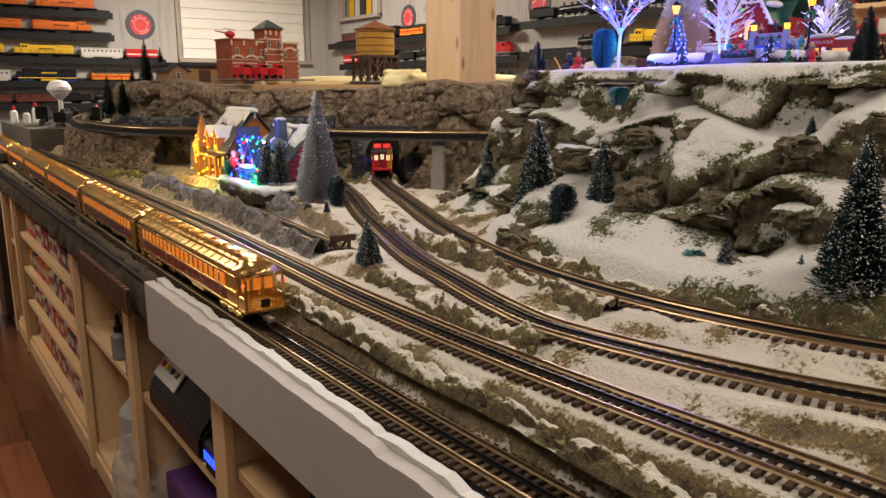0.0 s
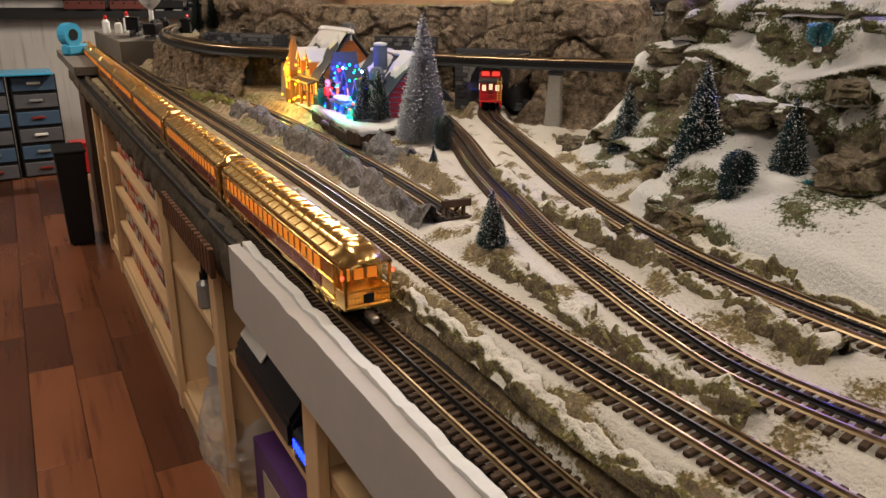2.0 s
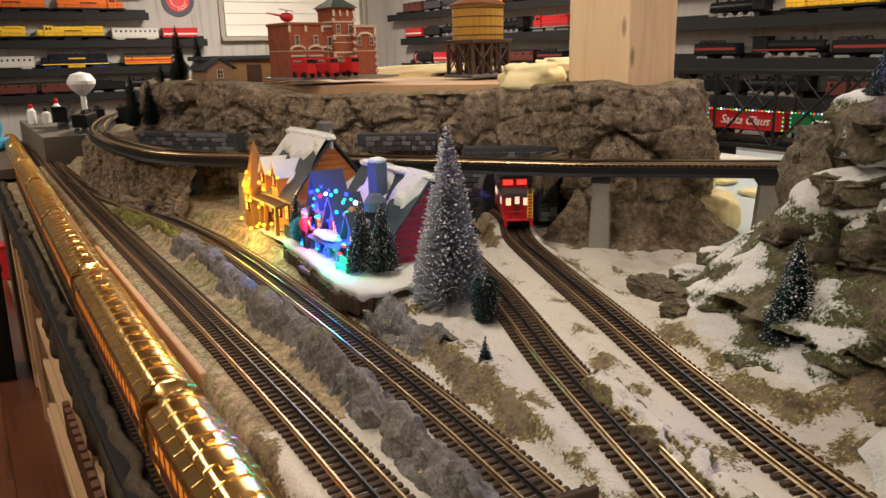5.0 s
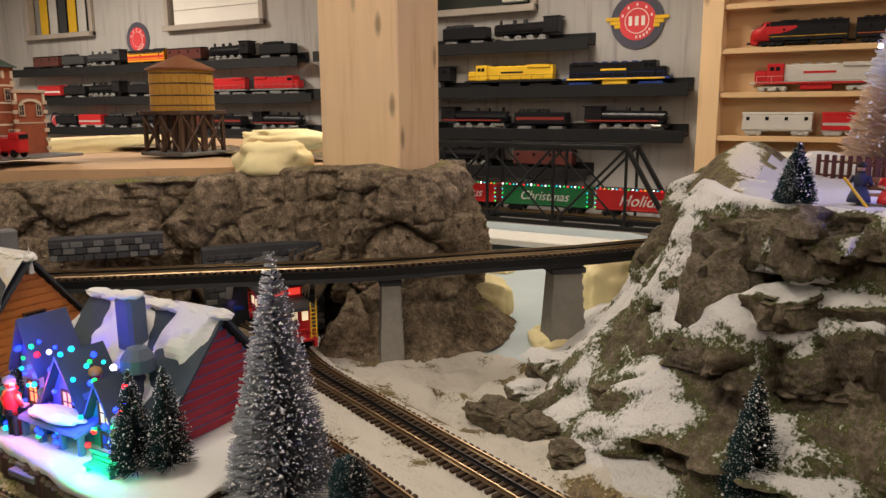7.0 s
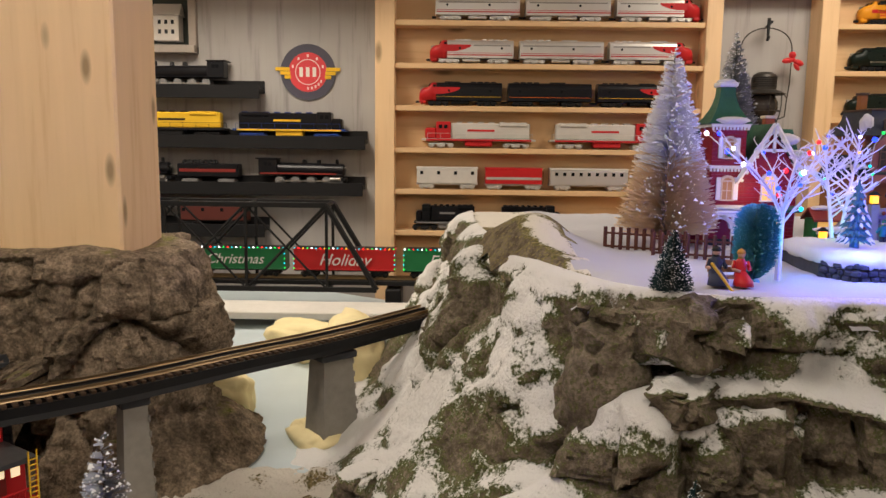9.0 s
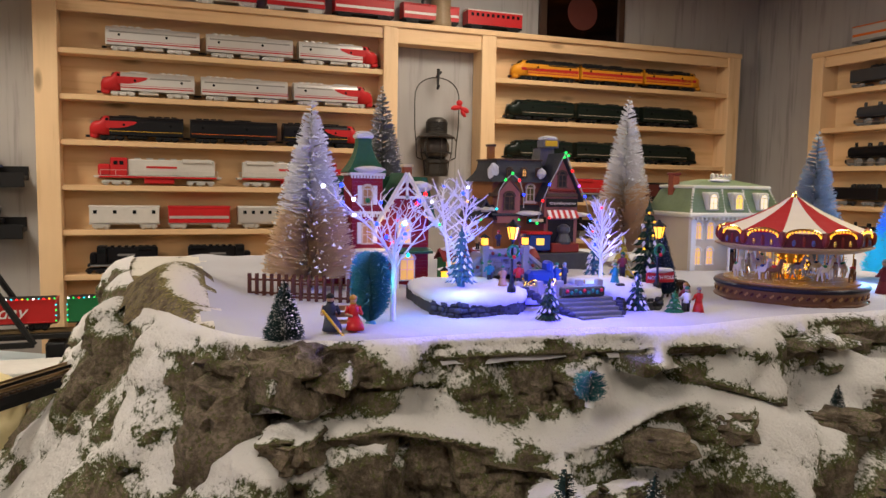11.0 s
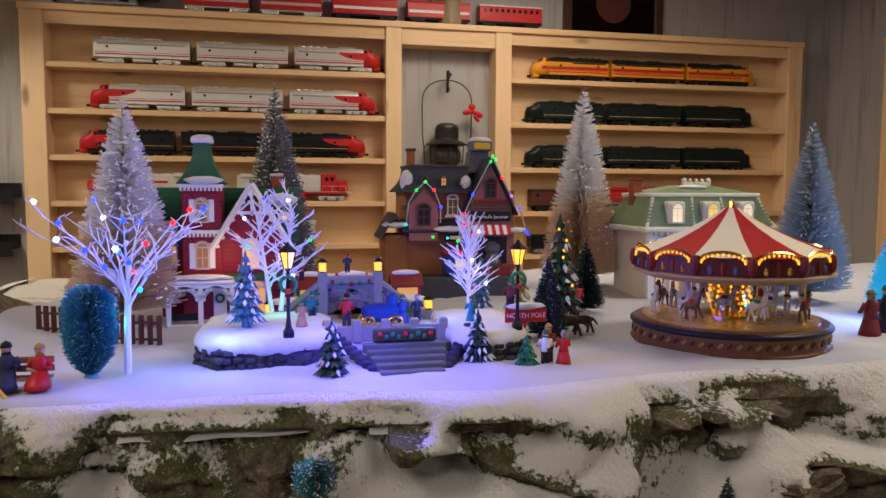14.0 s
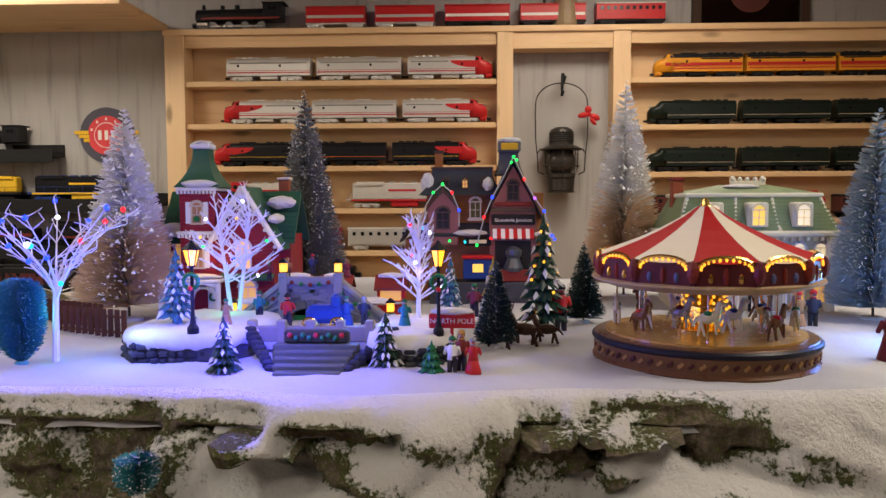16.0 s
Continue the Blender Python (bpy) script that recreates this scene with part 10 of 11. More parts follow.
def stone_bridge():
    t = thing("stone_footbridge", (1.70, 1.083, 1.178), -90, "pale stone footbridge with sloping parapets and lit lanterns", "model bridge")
    rng = random.Random(8)
    PALE_STONE = paint("pale_bridge_stone", (0.27, 0.255, 0.25), 0.75, var=0.35, scale=120, bumpy=0.6)
    def deck_z(x):
        return 0.066 if abs(x) < 0.034 else 0.066 - 0.056 * (abs(x) - 0.034) / 0.068
    o = [(-0.102, 0.0)] + [(x, deck_z(x)) for x in (-0.102, -0.034, 0.034, 0.102)] + [(0.102, 0.0)]
    arch = [(0.040 * math.cos(math.pi * k / 12), 0.034 * math.sin(math.pi * k / 12)) for k in range(13)]
    outline = o + arch
    bm = bmesh.new()
    a = [bm.verts.new((x, -0.020, z)) for x, z in outline]
    b = [bm.verts.new((x, 0.034, z)) for x, z in outline]
    m = len(outline)
    for k in range(m):
        bm.faces.new((a[k], a[(k + 1) % m], b[(k + 1) % m], b[k]))
    fa, fb = bm.faces.new(a[::-1]), bm.faces.new(b)
    bmesh.ops.triangulate(bm, faces=[fa, fb])
    bmesh.ops.recalc_face_normals(bm, faces=bm.faces[:])
    part("core", bm, PALE_STONE, t)
    for k in range(11):
        q = math.pi * (k + 0.5) / 11
        part("voussoir", box(bmesh.new(), (0.045 * math.cos(q), -0.0215, 0.039 * math.sin(q)), (0.012, 0.005, 0.011), 0.001, 0, (0, 90 - math.degrees(q))), STONE, t)
    for s in (-1, 1):
        for dz, mt, r in ((0.0, PALE_STONE, 0.0042), (-0.017, PALE_STONE, 0.0030), (-0.030, PALE_STONE, 0.0026)):
            bm = rod(bmesh.new(), (s * 0.103, -0.0225, max(0.004, deck_z(0.102) + dz + 0.006)), (s * 0.034, -0.0225, 0.070 + dz), r, n=6)
            part("parapet_moulding", bm, mt, t)
        for k in range(7):
            u = (k + 0.5) / 7
            part("garland", ball(bmesh.new(), (s * (0.098 - 0.062 * u), -0.0255, 0.008 + 0.054 * u - 0.006 * abs(math.sin(u * 9))), 0.0032, 6), RED_DARK if k % 2 else GREEN, t)
        part("newel", box(bmesh.new(), (s * 0.036, -0.022, 0.041), (0.012, 0.012, 0.078), 0.001), PALE_STONE, t)
        part("newel", box(bmesh.new(), (s * 0.104, -0.022, 0.012), (0.012, 0.012, 0.030), 0.001), PALE_STONE, t)
        lantern(t, s * 0.036, -0.022, 0.081)
        lantern(t, s * 0.104, -0.022, 0.029)
        part("snow", snow_cap(bmesh.new(), (s * 0.070, 0.0, 0.040), (0.036, 0.022, 0.005), s), ICE, t)
    part("top_parapet", box(bmesh.new(), (0, -0.022, 0.070), (0.062, 0.010, 0.010), 0.001), PALE_STONE, t)
    for k in range(5):
        part("garland", ball(bmesh.new(), (-0.024 + 0.012 * k, -0.0275, 0.068 - 0.003 * math.sin(math.pi * k / 4)), 0.0032, 6), GREEN if k % 2 else RED_DARK, t)
    for k in range(34):
        x = rng.uniform(-0.098, 0.098)
        hi = deck_z(x) - 0.004
        lo = 0.044 * math.sqrt(max(0.0, 1 - (x / 0.048) ** 2)) if abs(x) < 0.048 else 0.002
        if hi - lo > 0.008:
            part("stone", box(bmesh.new(), (x, -0.0205, rng.uniform(lo + 0.003, hi - 0.003)), (rng.uniform(0.008, 0.013), 0.003, 0.006), 0.001), PALE_STONE if rng.random() < 0.6 else STONE, t)
    part("snow", snow_cap(bmesh.new(), (0, 0.008, 0.067), (0.034, 0.022, 0.004), 7), ICE, t)
    return t


def carriage():
    t = thing("model_carriage", (1.615, 1.052, 1.192), -90, "bright blue model carriage with gold wheels", "model carriage")
    part("body", box(bmesh.new(), (0, 0, 0.022), (0.046, 0.026, 0.022), 0.006), BLUE, t)
    part("seat_back", box(bmesh.new(), (0.014, 0, 0.038), (0.012, 0.024, 0.018), 0.004), BLUE, t)
    for x in (-0.017, 0.017):
        for y in (-0.014, 0.014):
            bm = bmesh.new()
            for k in range(12):
                a, b = 2 * math.pi * k / 12, 2 * math.pi * (k + 1) / 12
                rod(bm, (x + 0.009 * math.cos(a), y, 0.010 + 0.009 * math.sin(a)), (x + 0.009 * math.cos(b), y, 0.010 + 0.009 * math.sin(b)), 0.0013, n=4)
            for k in range(3):
                a = math.pi * k / 3
                rod(bm, (x - 0.009 * math.cos(a), y, 0.010 - 0.009 * math.sin(a)), (x + 0.009 * math.cos(a), y, 0.010 + 0.009 * math.sin(a)), 0.0008, n=4)
            part("wheel", bm, GOLD, t)
    return t


def street_lamp(at, h):
    t = thing("street_lamp", at, 0, "black model street lamp with a glowing amber lantern", "street lamp", "village street lamps")
    bm = bmesh.new()
    lathe(bm, [(0.006, 0), (0.006, 0.006), (0.0035, 0.010), (0.002, 0.02), (0.0018, h * 0.70), (0.004, h * 0.73)], 10)
    part("post", bm, BLACK, t)
    part("lantern_glass", lathe(bmesh.new(), [(0.0045, h * 0.73), (0.0085, h * 0.90), (0.0, h * 0.90)], 6), LED["yellow"], t)
    bm = lathe(bmesh.new(), [(0.0105, h * 0.895), (0.0105, h * 0.905), (0.003, h * 0.97), (0.001, h)], 6)
    for k in range(6):
        a = math.pi * k / 3
        rod(bm, (0.0046 * math.cos(a), 0.0046 * math.sin(a), h * 0.73), (0.0088 * math.cos(a), 0.0088 * math.sin(a), h * 0.9), 0.0007, n=4)
    part("lantern_cap", bm, BLACK, t)
    bm = bmesh.new()
    ring = [(0.008 * math.cos(a), 0.008 * math.sin(a)) for a in (2 * math.pi * k / 10 for k in range(10))]
    for (a, b), (c, d) in zip(ring, ring[1:] + ring[:1]):
        rod(bm, (-0.003, a, h * 0.56 + b), (-0.003, c, h * 0.56 + d), 0.0022, n=5)
    part("wreath", bm, GREEN, t)
    part("bow", ball(bmesh.new(), (-0.006, 0, h * 0.49), 0.003, 6), RED, t)
    glow_lamp((at[0] - 0.014, at[1], at[2] + h * 0.82), 0.012, (1, 0.62, 0.15), 0.006)
    return t


WHITE_TWIG = paint("white_plastic_twig", (0.75, 0.74, 0.76), 0.4, var=0.05)


def burst_tree(at, h, spread, seed, lamp, label, stems=1, rise=0.75):
    """White moulded tree of flat forking sprays, with small lights among them."""
    t = thing("twig_tree", at, 0, label, "tree", "white twig trees")
    rng = random.Random(seed)
    tips = []
    for i in range(stems):
        side = (i - (stems - 1) / 2) * spread * 0.75
        foot, head = Vector((0, side * 0.25, 0)), Vector((0.004 * i, side, h * (0.86 - 0.06 * i)))
        part("trunk", rod(bmesh.new(), foot, head, 0.0032, 0.0014, 8), WHITE_TWIG, t)
        bm = bmesh.new()
        for k in range(34 // stems + 6):
            u = 0.22 + 0.78 * (k + rng.random()) / (34 // stems + 6)
            s = foot.lerp(head, u)
            a = rng.uniform(0, 2 * math.pi)
            e = rise * (0.25 + 0.9 * u) + rng.uniform(-0.15, 0.25)
            d = Vector((math.cos(a) * math.cos(e) * 0.8, math.sin(a) * math.cos(e), math.sin(e))).normalized()
            L = spread * (1.15 - 0.45 * u) * rng.uniform(0.75, 1.1)
            end = s + d * L
            rod(bm, s, end, 0.0014, 0.0007, 5)
            flat = d.cross(Vector((0.2, 0, 1))).normalized()
            for j in range(4):
                p = s + d * L * (0.35 + 0.16 * j)
                w = (d + flat * (0.8 if j % 2 else -0.8) + Vector((0, 0, rng.uniform(-0.1, 0.4)))).normalized()
                rod(bm, p, p + w * L * rng.uniform(0.22, 0.38), 0.0009, 0.0005, 4)
            tips.append(s.lerp(end, 0.7))
        part("crown", bm, WHITE_TWIG, t)
    for k in range(10):
        part("led", ball(bmesh.new(), tips[k * 5 % len(tips)], 0.0023, 6), LED[lamp[k % len(lamp)]], t)
    glow_lamp((at[0] - 0.03, at[1], at[2] + h * 0.45), 0.045, (0.42, 0.30, 1.0), 0.01)
    return t


def birch_lights(at, h):
    t = thing("lit_birch_tree", at, 0, "thin white birch with blue, red and white lights", "tree")
    rng = random.Random(12)
    bm = bmesh.new()
    rod(bm, (0, 0, -0.003), (0.002, -0.002, h * 0.45), 0.0040, 0.0030, 8)
    part("trunk", bm, WHITE_TWIG, t)
    leds = ["blue"] * 9 + ["red"] * 4 + ["white"] * 4 + ["teal"] * 2
    bm = bmesh.new()
    ends = []
    for k in range(9):
        a = 2 * math.pi * k / 9 + rng.uniform(-0.25, 0.25)
        p = Vector((0.002, -0.002, h * rng.uniform(0.34, 0.46)))
        d = Vector((math.cos(a) * 0.42, math.sin(a) * 0.42, 1.0)).normalized()
        r = 0.0019
        for j in range(5):
            d = (d + Vector((math.cos(a) * 0.16, math.sin(a) * 0.16, rng.uniform(-0.10, 0.12)))).normalized()
            q = p + d * h * rng.uniform(0.085, 0.12)
            rod(bm, p, q, r, r * 0.78, 5)
            for i in range(2):
                b2 = a + rng.uniform(-1.3, 1.3)
                w = q + Vector((math.cos(b2), math.sin(b2), rng.uniform(0.2, 1.3))) * h * rng.uniform(0.05, 0.11)
                rod(bm, q, w, 0.0009, 0.0005, 4)
                w2 = w + Vector((rng.uniform(-1, 1), rng.uniform(-1, 1), rng.uniform(0, 1))) * h * 0.05
                rod(bm, w, w2, 0.0006, 0.0004, 4)
                if i == 0:
                    ends.append(w)
            p, r = q, r * 0.78
        ends.append(p)
    part("crown", bm, WHITE_TWIG, t)
    for k in range(19):
        part("led", ball(bmesh.new(), ends[k * 5 % len(ends)], 0.0029, 8), LED[leds[k]], t)
    glow_lamp((at[0] - 0.02, at[1] + 0.03, at[2] + h * 0.75), 0.055, (0.10, 0.14, 1.0), 0.02)
    return t


def stone_base(name, outline, z0, z1, label, front):
    """Raised base: a dry-stone front under a soft overhanging heap of snow."""
    t = thing(name, (0, 0, 0), 0, label, "model terrain", "raised village bases")
    part("core", extrude_z(bmesh.new(), outline, z0, z1 - 0.010), STONE_BLUE, t)
    cx, cy = sum(p[0] for p in outline) / len(outline), sum(p[1] for p in outline) / len(outline)
    ring = []
    for (ax, ay), (bx, by) in zip(outline, outline[1:] + outline[:1]):
        for k in range(10):
            ring.append((ax + (bx - ax) * k / 10, ay + (by - ay) * k / 10))
    for _ in range(6):
        ring = [((a[0] + 2 * b[0] + c[0]) / 4, (a[1] + 2 * b[1] + c[1]) / 4) for a, b, c in zip(ring[-1:] + ring[:-1], ring, ring[1:] + ring[:1])]
    bm = bmesh.new()
    rows = []
    for q, dz in ((0.98, -0.016), (1.05, -0.013), (1.07, -0.006), (1.04, 0.000), (0.92, 0.0035), (0.7, 0.004), (0.4, 0.004), (0.1, 0.004)):
        row = []
        for x, y in ring:
            n = noise.fractal(Vector((x * 55, y * 55, q * 2)), 1.0, 2.0, 3)
            m = noise.noise(Vector((x * 70, y * 70, 3.0)))
            row.append(bm.verts.new((cx + (x - cx) * (q + 0.012 * n), cy + (y - cy) * (q + 0.012 * n), z1 + dz + (0.0018 * n if q < 0.98 else 0.005 * m))))
        rows.append(row)
    n = len(ring)
    for a, b in zip(rows[:-1], rows[1:]):
        for k in range(n):
            bm.faces.new((a[k], a[(k + 1) % n], b[(k + 1) % n], b[k]))
    bm.faces.new(rows[0][::-1])
    bm.faces.new(rows[-1])
    bmesh.ops.recalc_face_normals(bm, faces=bm.faces[:])
    part("snow", bm, ICE, t, smooth=True)
    rng = random.Random(3)
    for (ax, ay), (bx, by) in zip(front[:-1], front[1:]):
        L = math.hypot(bx - ax, by - ay)
        ang = math.degrees(math.atan2(by - ay, bx - ax))
        for row in range(3):
            u = rng.uniform(0, 0.005)
            while u < L:
                w = rng.uniform(0.006, 0.014)
                k = min(1.0, (u + w / 2) / L)
                part("stone", box(bmesh.new(), (ax + (bx - ax) * k, ay + (by - ay) * k, z0 + (row + 0.5) * (z1 - 0.008 - z0) / 3 + rng.uniform(-0.001, 0.001)), (w, rng.uniform(0.005, 0.010), (z1 - z0) / 3 - 0.003), 0.0022, ang + rng.uniform(-8, 8)), paint("black_slate", (0.035, 0.037, 0.042), 0.8, var=0.5, scale=120, bumpy=0.6) if rng.random() < 0.75 else STONE_BLUE, t)
                u += w + 0.001
    return t


victorian()
station()
cream_house()
carousel()
stone_bridge()
carriage()
stone_base("village_base", [(1.53, 1.262), (1.495, 1.235), (1.492, 1.15), (1.53, 1.118), (1.66, 1.115), (1.68, 1.25)], 1.176, 1.208, "raised snowy base with a dark dry-stone front", [(1.53, 1.264), (1.493, 1.235), (1.495, 1.15), (1.53, 1.123)])
stone_base("village_base", [(1.50, 0.985), (1.485, 0.965), (1.49, 0.92), (1.52, 0.895), (1.66, 0.89), (1.67, 0.98)], 1.176, 1.205, "raised snowy base with a dark dry-stone front", [(1.50, 0.987), (1.483, 0.965), (1.488, 0.92), (1.52, 0.893)])
# garden steps between the two bases
steps = thing("garden_steps", (1.45, 1.040, 1.170), 0, "olive green model steps with a dark garlanded flower box", "model steps")
OLIVE = paint("olive_grey_step", (0.115, 0.125, 0.075), 0.55, var=0.25, scale=80)
for k in range(5):
    part("step", box(bmesh.new(), (0.004 + k * 0.012, 0, 0.004 + 0.0048 * k), (0.014, 0.068 + 0.006 * k, 0.010), 0.001), OLIVE, steps)
part("flower_box", box(bmesh.new(), (0.056, 0, 0.036), (0.012, 0.070, 0.014), 0.002), paint("dark_olive", (0.05, 0.052, 0.022), 0.5), steps)
for k in range(9):
    part("garland", ball(bmesh.new(), (0.0485, -0.028 + 0.007 * k, 0.038 - 0.003 * math.sin(k * 1.57) ** 2), 0.0030, 6), RED if k % 4 == 0 else GREEN, steps)
for s in (-1, 1):
    for k in range(9):
        part("stone", box(bmesh.new(), (0.016 + k * 0.008, s * (0.040 + 0.0050 * k), 0.008 + 0.0036 * k), (0.013, 0.011, 0.010), 0.002, 12 * k), paint("black_slate", (0.035, 0.037, 0.042), 0.8), steps)
rail = thing("deck_rail", (1.555, 1.055, 1.186), 0, "pale stone terrace with a low parapet", "model terrace")
SAND = paint("sandy_model_stone", (0.30, 0.27, 0.19), 0.7, var=0.25, scale=100, bumpy=0.5)
part("platform", box(bmesh.new(), (0.040, 0, 0.004), (0.100, 0.150, 0.016), 0.002), ICE, rail)
part("parapet", box(bmesh.new(), (-0.008, 0, 0.015), (0.007, 0.134, 0.018), 0.001), SAND, rail)
for k in range(5):
    part("pier", box(bmesh.new(), (-0.009, -0.067 + 0.0335 * k, 0.018), (0.011, 0.010, 0.026), 0.0012), SAND, rail)
street_lamp((1.479, 1.165, 1.213), 0.098)
street_lamp((1.51, 0.909, 1.206), 0.103)
birch_lights((1.50, 1.325, 1.174), 0.205)
burst_tree((1.66, 1.178, 1.212), 0.150, 0.058, 2, ("white", "blue", "green", "yellow"), "white forked twig tree with two stems, lit violet and green", 2)
burst_tree((1.62, 0.938, 1.205), 0.125, 0.050, 6, ("white", "blue", "white", "red"), "white forked twig tree lit by small white and blue lights", 1, 0.95)
BLUE_LEAF = paint("ice_blue_ceramic", (0.05, 0.15, 0.20), 0.4, var=0.25, scale=120)
GREEN_LEAF = paint("deep_green_ceramic", (0.010, 0.040, 0.024), 0.4, var=0.25, scale=120)
ceramic_tree((1.55, 1.21, 1.213), 0.085, 0.022, BLUE_LEAF, "moulded blue-green tree with snowy boughs", 8)
ceramic_tree((1.45, 1.123, 1.176), 0.060, 0.018, GREEN_LEAF, "small moulded green tree with snowy boughs", 6)
ceramic_tree((1.482, 0.963, 1.176), 0.060, 0.018, GREEN_LEAF, "small moulded green tree with snowy boughs", 6)
ceramic_tree((1.46, 0.914, 1.176), 0.034, 0.014, GREEN, "very small plain green moulded tree", 4, 0.0)
ceramic_tree((1.700, 0.901, 1.198), 0.080, 0.018, BLUE_LEAF, "slim moulded blue-green tree with snowy boughs", 8)
lt = ceramic_tree((1.72, 0.777, 1.178), 0.156, 0.036, GREEN_LEAF, "tall green moulded tree with yellow lights", 9, 0.25)
led_dots(lt, [((0.03 * math.cos(k * 2.4) * (1 - k / 18), 0.03 * math.sin(k * 2.4) * (1 - k / 18), 0.02 + k * 0.008) , "yellow") for k in range(16)], 0.0022)
# lit tree without lamps: the yellow glow is its base colour
ceramic_tree((1.70, 0.845, 1.178), 0.10, 0.024, paint("yellow_lit_tree", (0.45, 0.34, 0.05), 0.4), "moulded tree with its yellow lighting put into the colour", 6)
# picket fence beside the big white tree
fence = thing("picket_fence", (1.70, 1.375, 1.172), 0, "brown wooden model picket fence", "model fence")
BROWN_WOOD = paint("brown_stained_wood", (0.12, 0.045, 0.03), 0.6, var=0.3)
for k in range(11):
    part("picket", box(bmesh.new(), (0.0055 * k, 0.0105 * k, 0.02), (0.003, 0.0065, 0.044), 0.0008, 28), BROWN_WOOD, fence)
for z in (0.012, 0.032):
    part("fence_rail", rod(bmesh.new(), (0.002, 0, z), (0.057, 0.105, z), 0.0018, n=5), BROWN_WOOD, fence)
fence2 = copy_thing(fence, pose(1.64, 1.315, 1.172, 0, 0, 5))
# bench with two dolls
bench = thing("park_bench", (1.445, 1.402, 1.174), -90, "tan model bench with snow on it", "model bench")
TAN = paint("tan_model_wood", (0.36, 0.20, 0.11), 0.6)
for k in range(3):
    part("slat", box(bmesh.new(), (0, -0.004 + 0.006 * k, 0.016), (0.042, 0.005, 0.002)), TAN, bench)
for k in range(2):
    part("slat", box(bmesh.new(), (0, 0.012, 0.023 + 0.008 * k), (0.042, 0.002, 0.006)), TAN, bench)
for sx in (-1, 1):
    part("leg", box(bmesh.new(), (sx * 0.017, 0.003, 0.008), (0.003, 0.016, 0.016)), TAN, bench)
figurine((1.446, 1.418, 1.174), 0.052, paint("dark_navy_coat", (0.03, 0.035, 0.07), 0.6), 0, "seated doll in a dark blue coat", seated=True)
figurine((1.446, 1.390, 1.174), 0.049, RED, 0, "seated doll in a red winter coat", seated=True)
ski = part("ski", box(bmesh.new(), (0, 0, 0), (0.004, 0.003, 0.05), 0.001, 0, (-38, 0)), YELLOW)
ski.location = (1.415, 1.418, 1.191)
tagged(ski, "yellow model ski leaning on the bench", "ski")
NAVY_COAT, PLUM_COAT = paint("dark_navy_coat", (0.03, 0.035, 0.07), 0.6), paint("plum_coat", (0.2, 0.03, 0.05), 0.6)
TEAL_COAT, TAN_COAT = paint("teal_coat", (0.02, 0.16, 0.2), 0.6), paint("tan_coat", (0.4, 0.22, 0.1), 0.6)
for (x, y, z, h), m, txt in (
    ((1.46, 0.893, 1.176, 0.046), CERAMIC_WHITE, "small white snowman figurine"), ((1.46, 0.872, 1.176, 0.044), RED, "small figurine in a red suit"), ((1.475, 0.884, 1.176, 0.05), RED_DARK, "small figurine with a dark red hat"),
    ((1.72, 0.753, 1.176, 0.075), RED, "figurine in a red suit and hat"), ((1.525, 0.423, 1.176, 0.074), PLUM_COAT, "doll in a long dark red dress"), ((1.528, 0.396, 1.176, 0.080), NAVY_COAT, "doll in a long dark coat and hat"),
    ((1.75, 0.425, 1.176, 0.06), TAN_COAT, "doll in a tan coat"), ((1.75, 0.405, 1.176, 0.062), NAVY_COAT, "doll in a long dark coat and hat"),
    ((1.705, 1.145, 1.245, 0.035), PLUM_COAT, "small doll on the stone bridge"), ((1.705, 1.12, 1.25, 0.036), TAN_COAT, "small doll on the stone bridge"), ((1.70, 1.085, 1.255, 0.036), NAVY_COAT, "small doll on the stone bridge"),
    ((1.705, 1.04, 1.250, 0.034), PLUM_COAT, "small doll on the stone bridge"), ((1.60, 1.095, 1.200, 0.056), RED, "doll in a red coat at the railing"), ((1.62, 1.135, 1.205, 0.05), TEAL_COAT, "doll in a blue coat at the railing"),
    ((1.61, 1.025, 1.200, 0.05), BLUE, "doll in a blue coat at the railing"), ((1.62, 1.005, 1.200, 0.048), NAVY_COAT, "doll in a dark coat at the railing"), ((1.585, 0.99, 1.178, 0.046), PLUM_COAT, "doll in a plum coat on the snow"),
    ((1.56, 0.95, 1.206, 0.046), TEAL_COAT, "doll in a blue coat on the snow"), ((1.54, 1.15, 1.213, 0.04), TAN_COAT, "doll in a tan coat beside the lamp"), ((1.66, 0.87, 1.204, 0.05), PLUM_COAT, "doll in a plum coat near the houses")):
    figurine((x, y, z), h * (0.74 if 0.93 < y < 1.2 else 0.86), m, 180, txt)
deer = part("reindeer_figure", horse_shape(bmesh.new(), Matrix.Diagonal((1.3, 1.3, 1.3, 1)) @ pose(0, 0, 0.017)), paint("brown_deer", (0.05, 0.022, 0.014), 0.5), None)
bm = bmesh.new()
for sy in (-1, 1):
    rod(bm, (0.0185, sy * 0.002, 0.040), (0.0145, sy * 0.008, 0.056), 0.0011, 0.0007, 5)
    rod(bm, (0.0165, sy * 0.005, 0.048), (0.0225, sy * 0.007, 0.054), 0.0008, 0.0005, 5)
bm.from_mesh(deer.data)
bm.to_mesh(deer.data)
bm.free()
deer.matrix_basis = pose(1.60, 0.81, 1.176, 0, 0, 70)
tagged(deer, "small dark brown deer figure on the snow", "figurine", "deer figures")
for dx, dy, dt in ((0.02, -0.028, 80), (-0.015, 0.03, 62)):
    d2 = new("reindeer_figure", deer.data)
    d2.matrix_basis = pose(1.60 + dx, 0.81 + dy, 1.176, 0, 0, dt) @ Matrix.Diagonal((0.85, 0.85, 0.85, 1))
    tagged(d2, "small dark brown deer figure on the snow", "figurine", "deer figures")
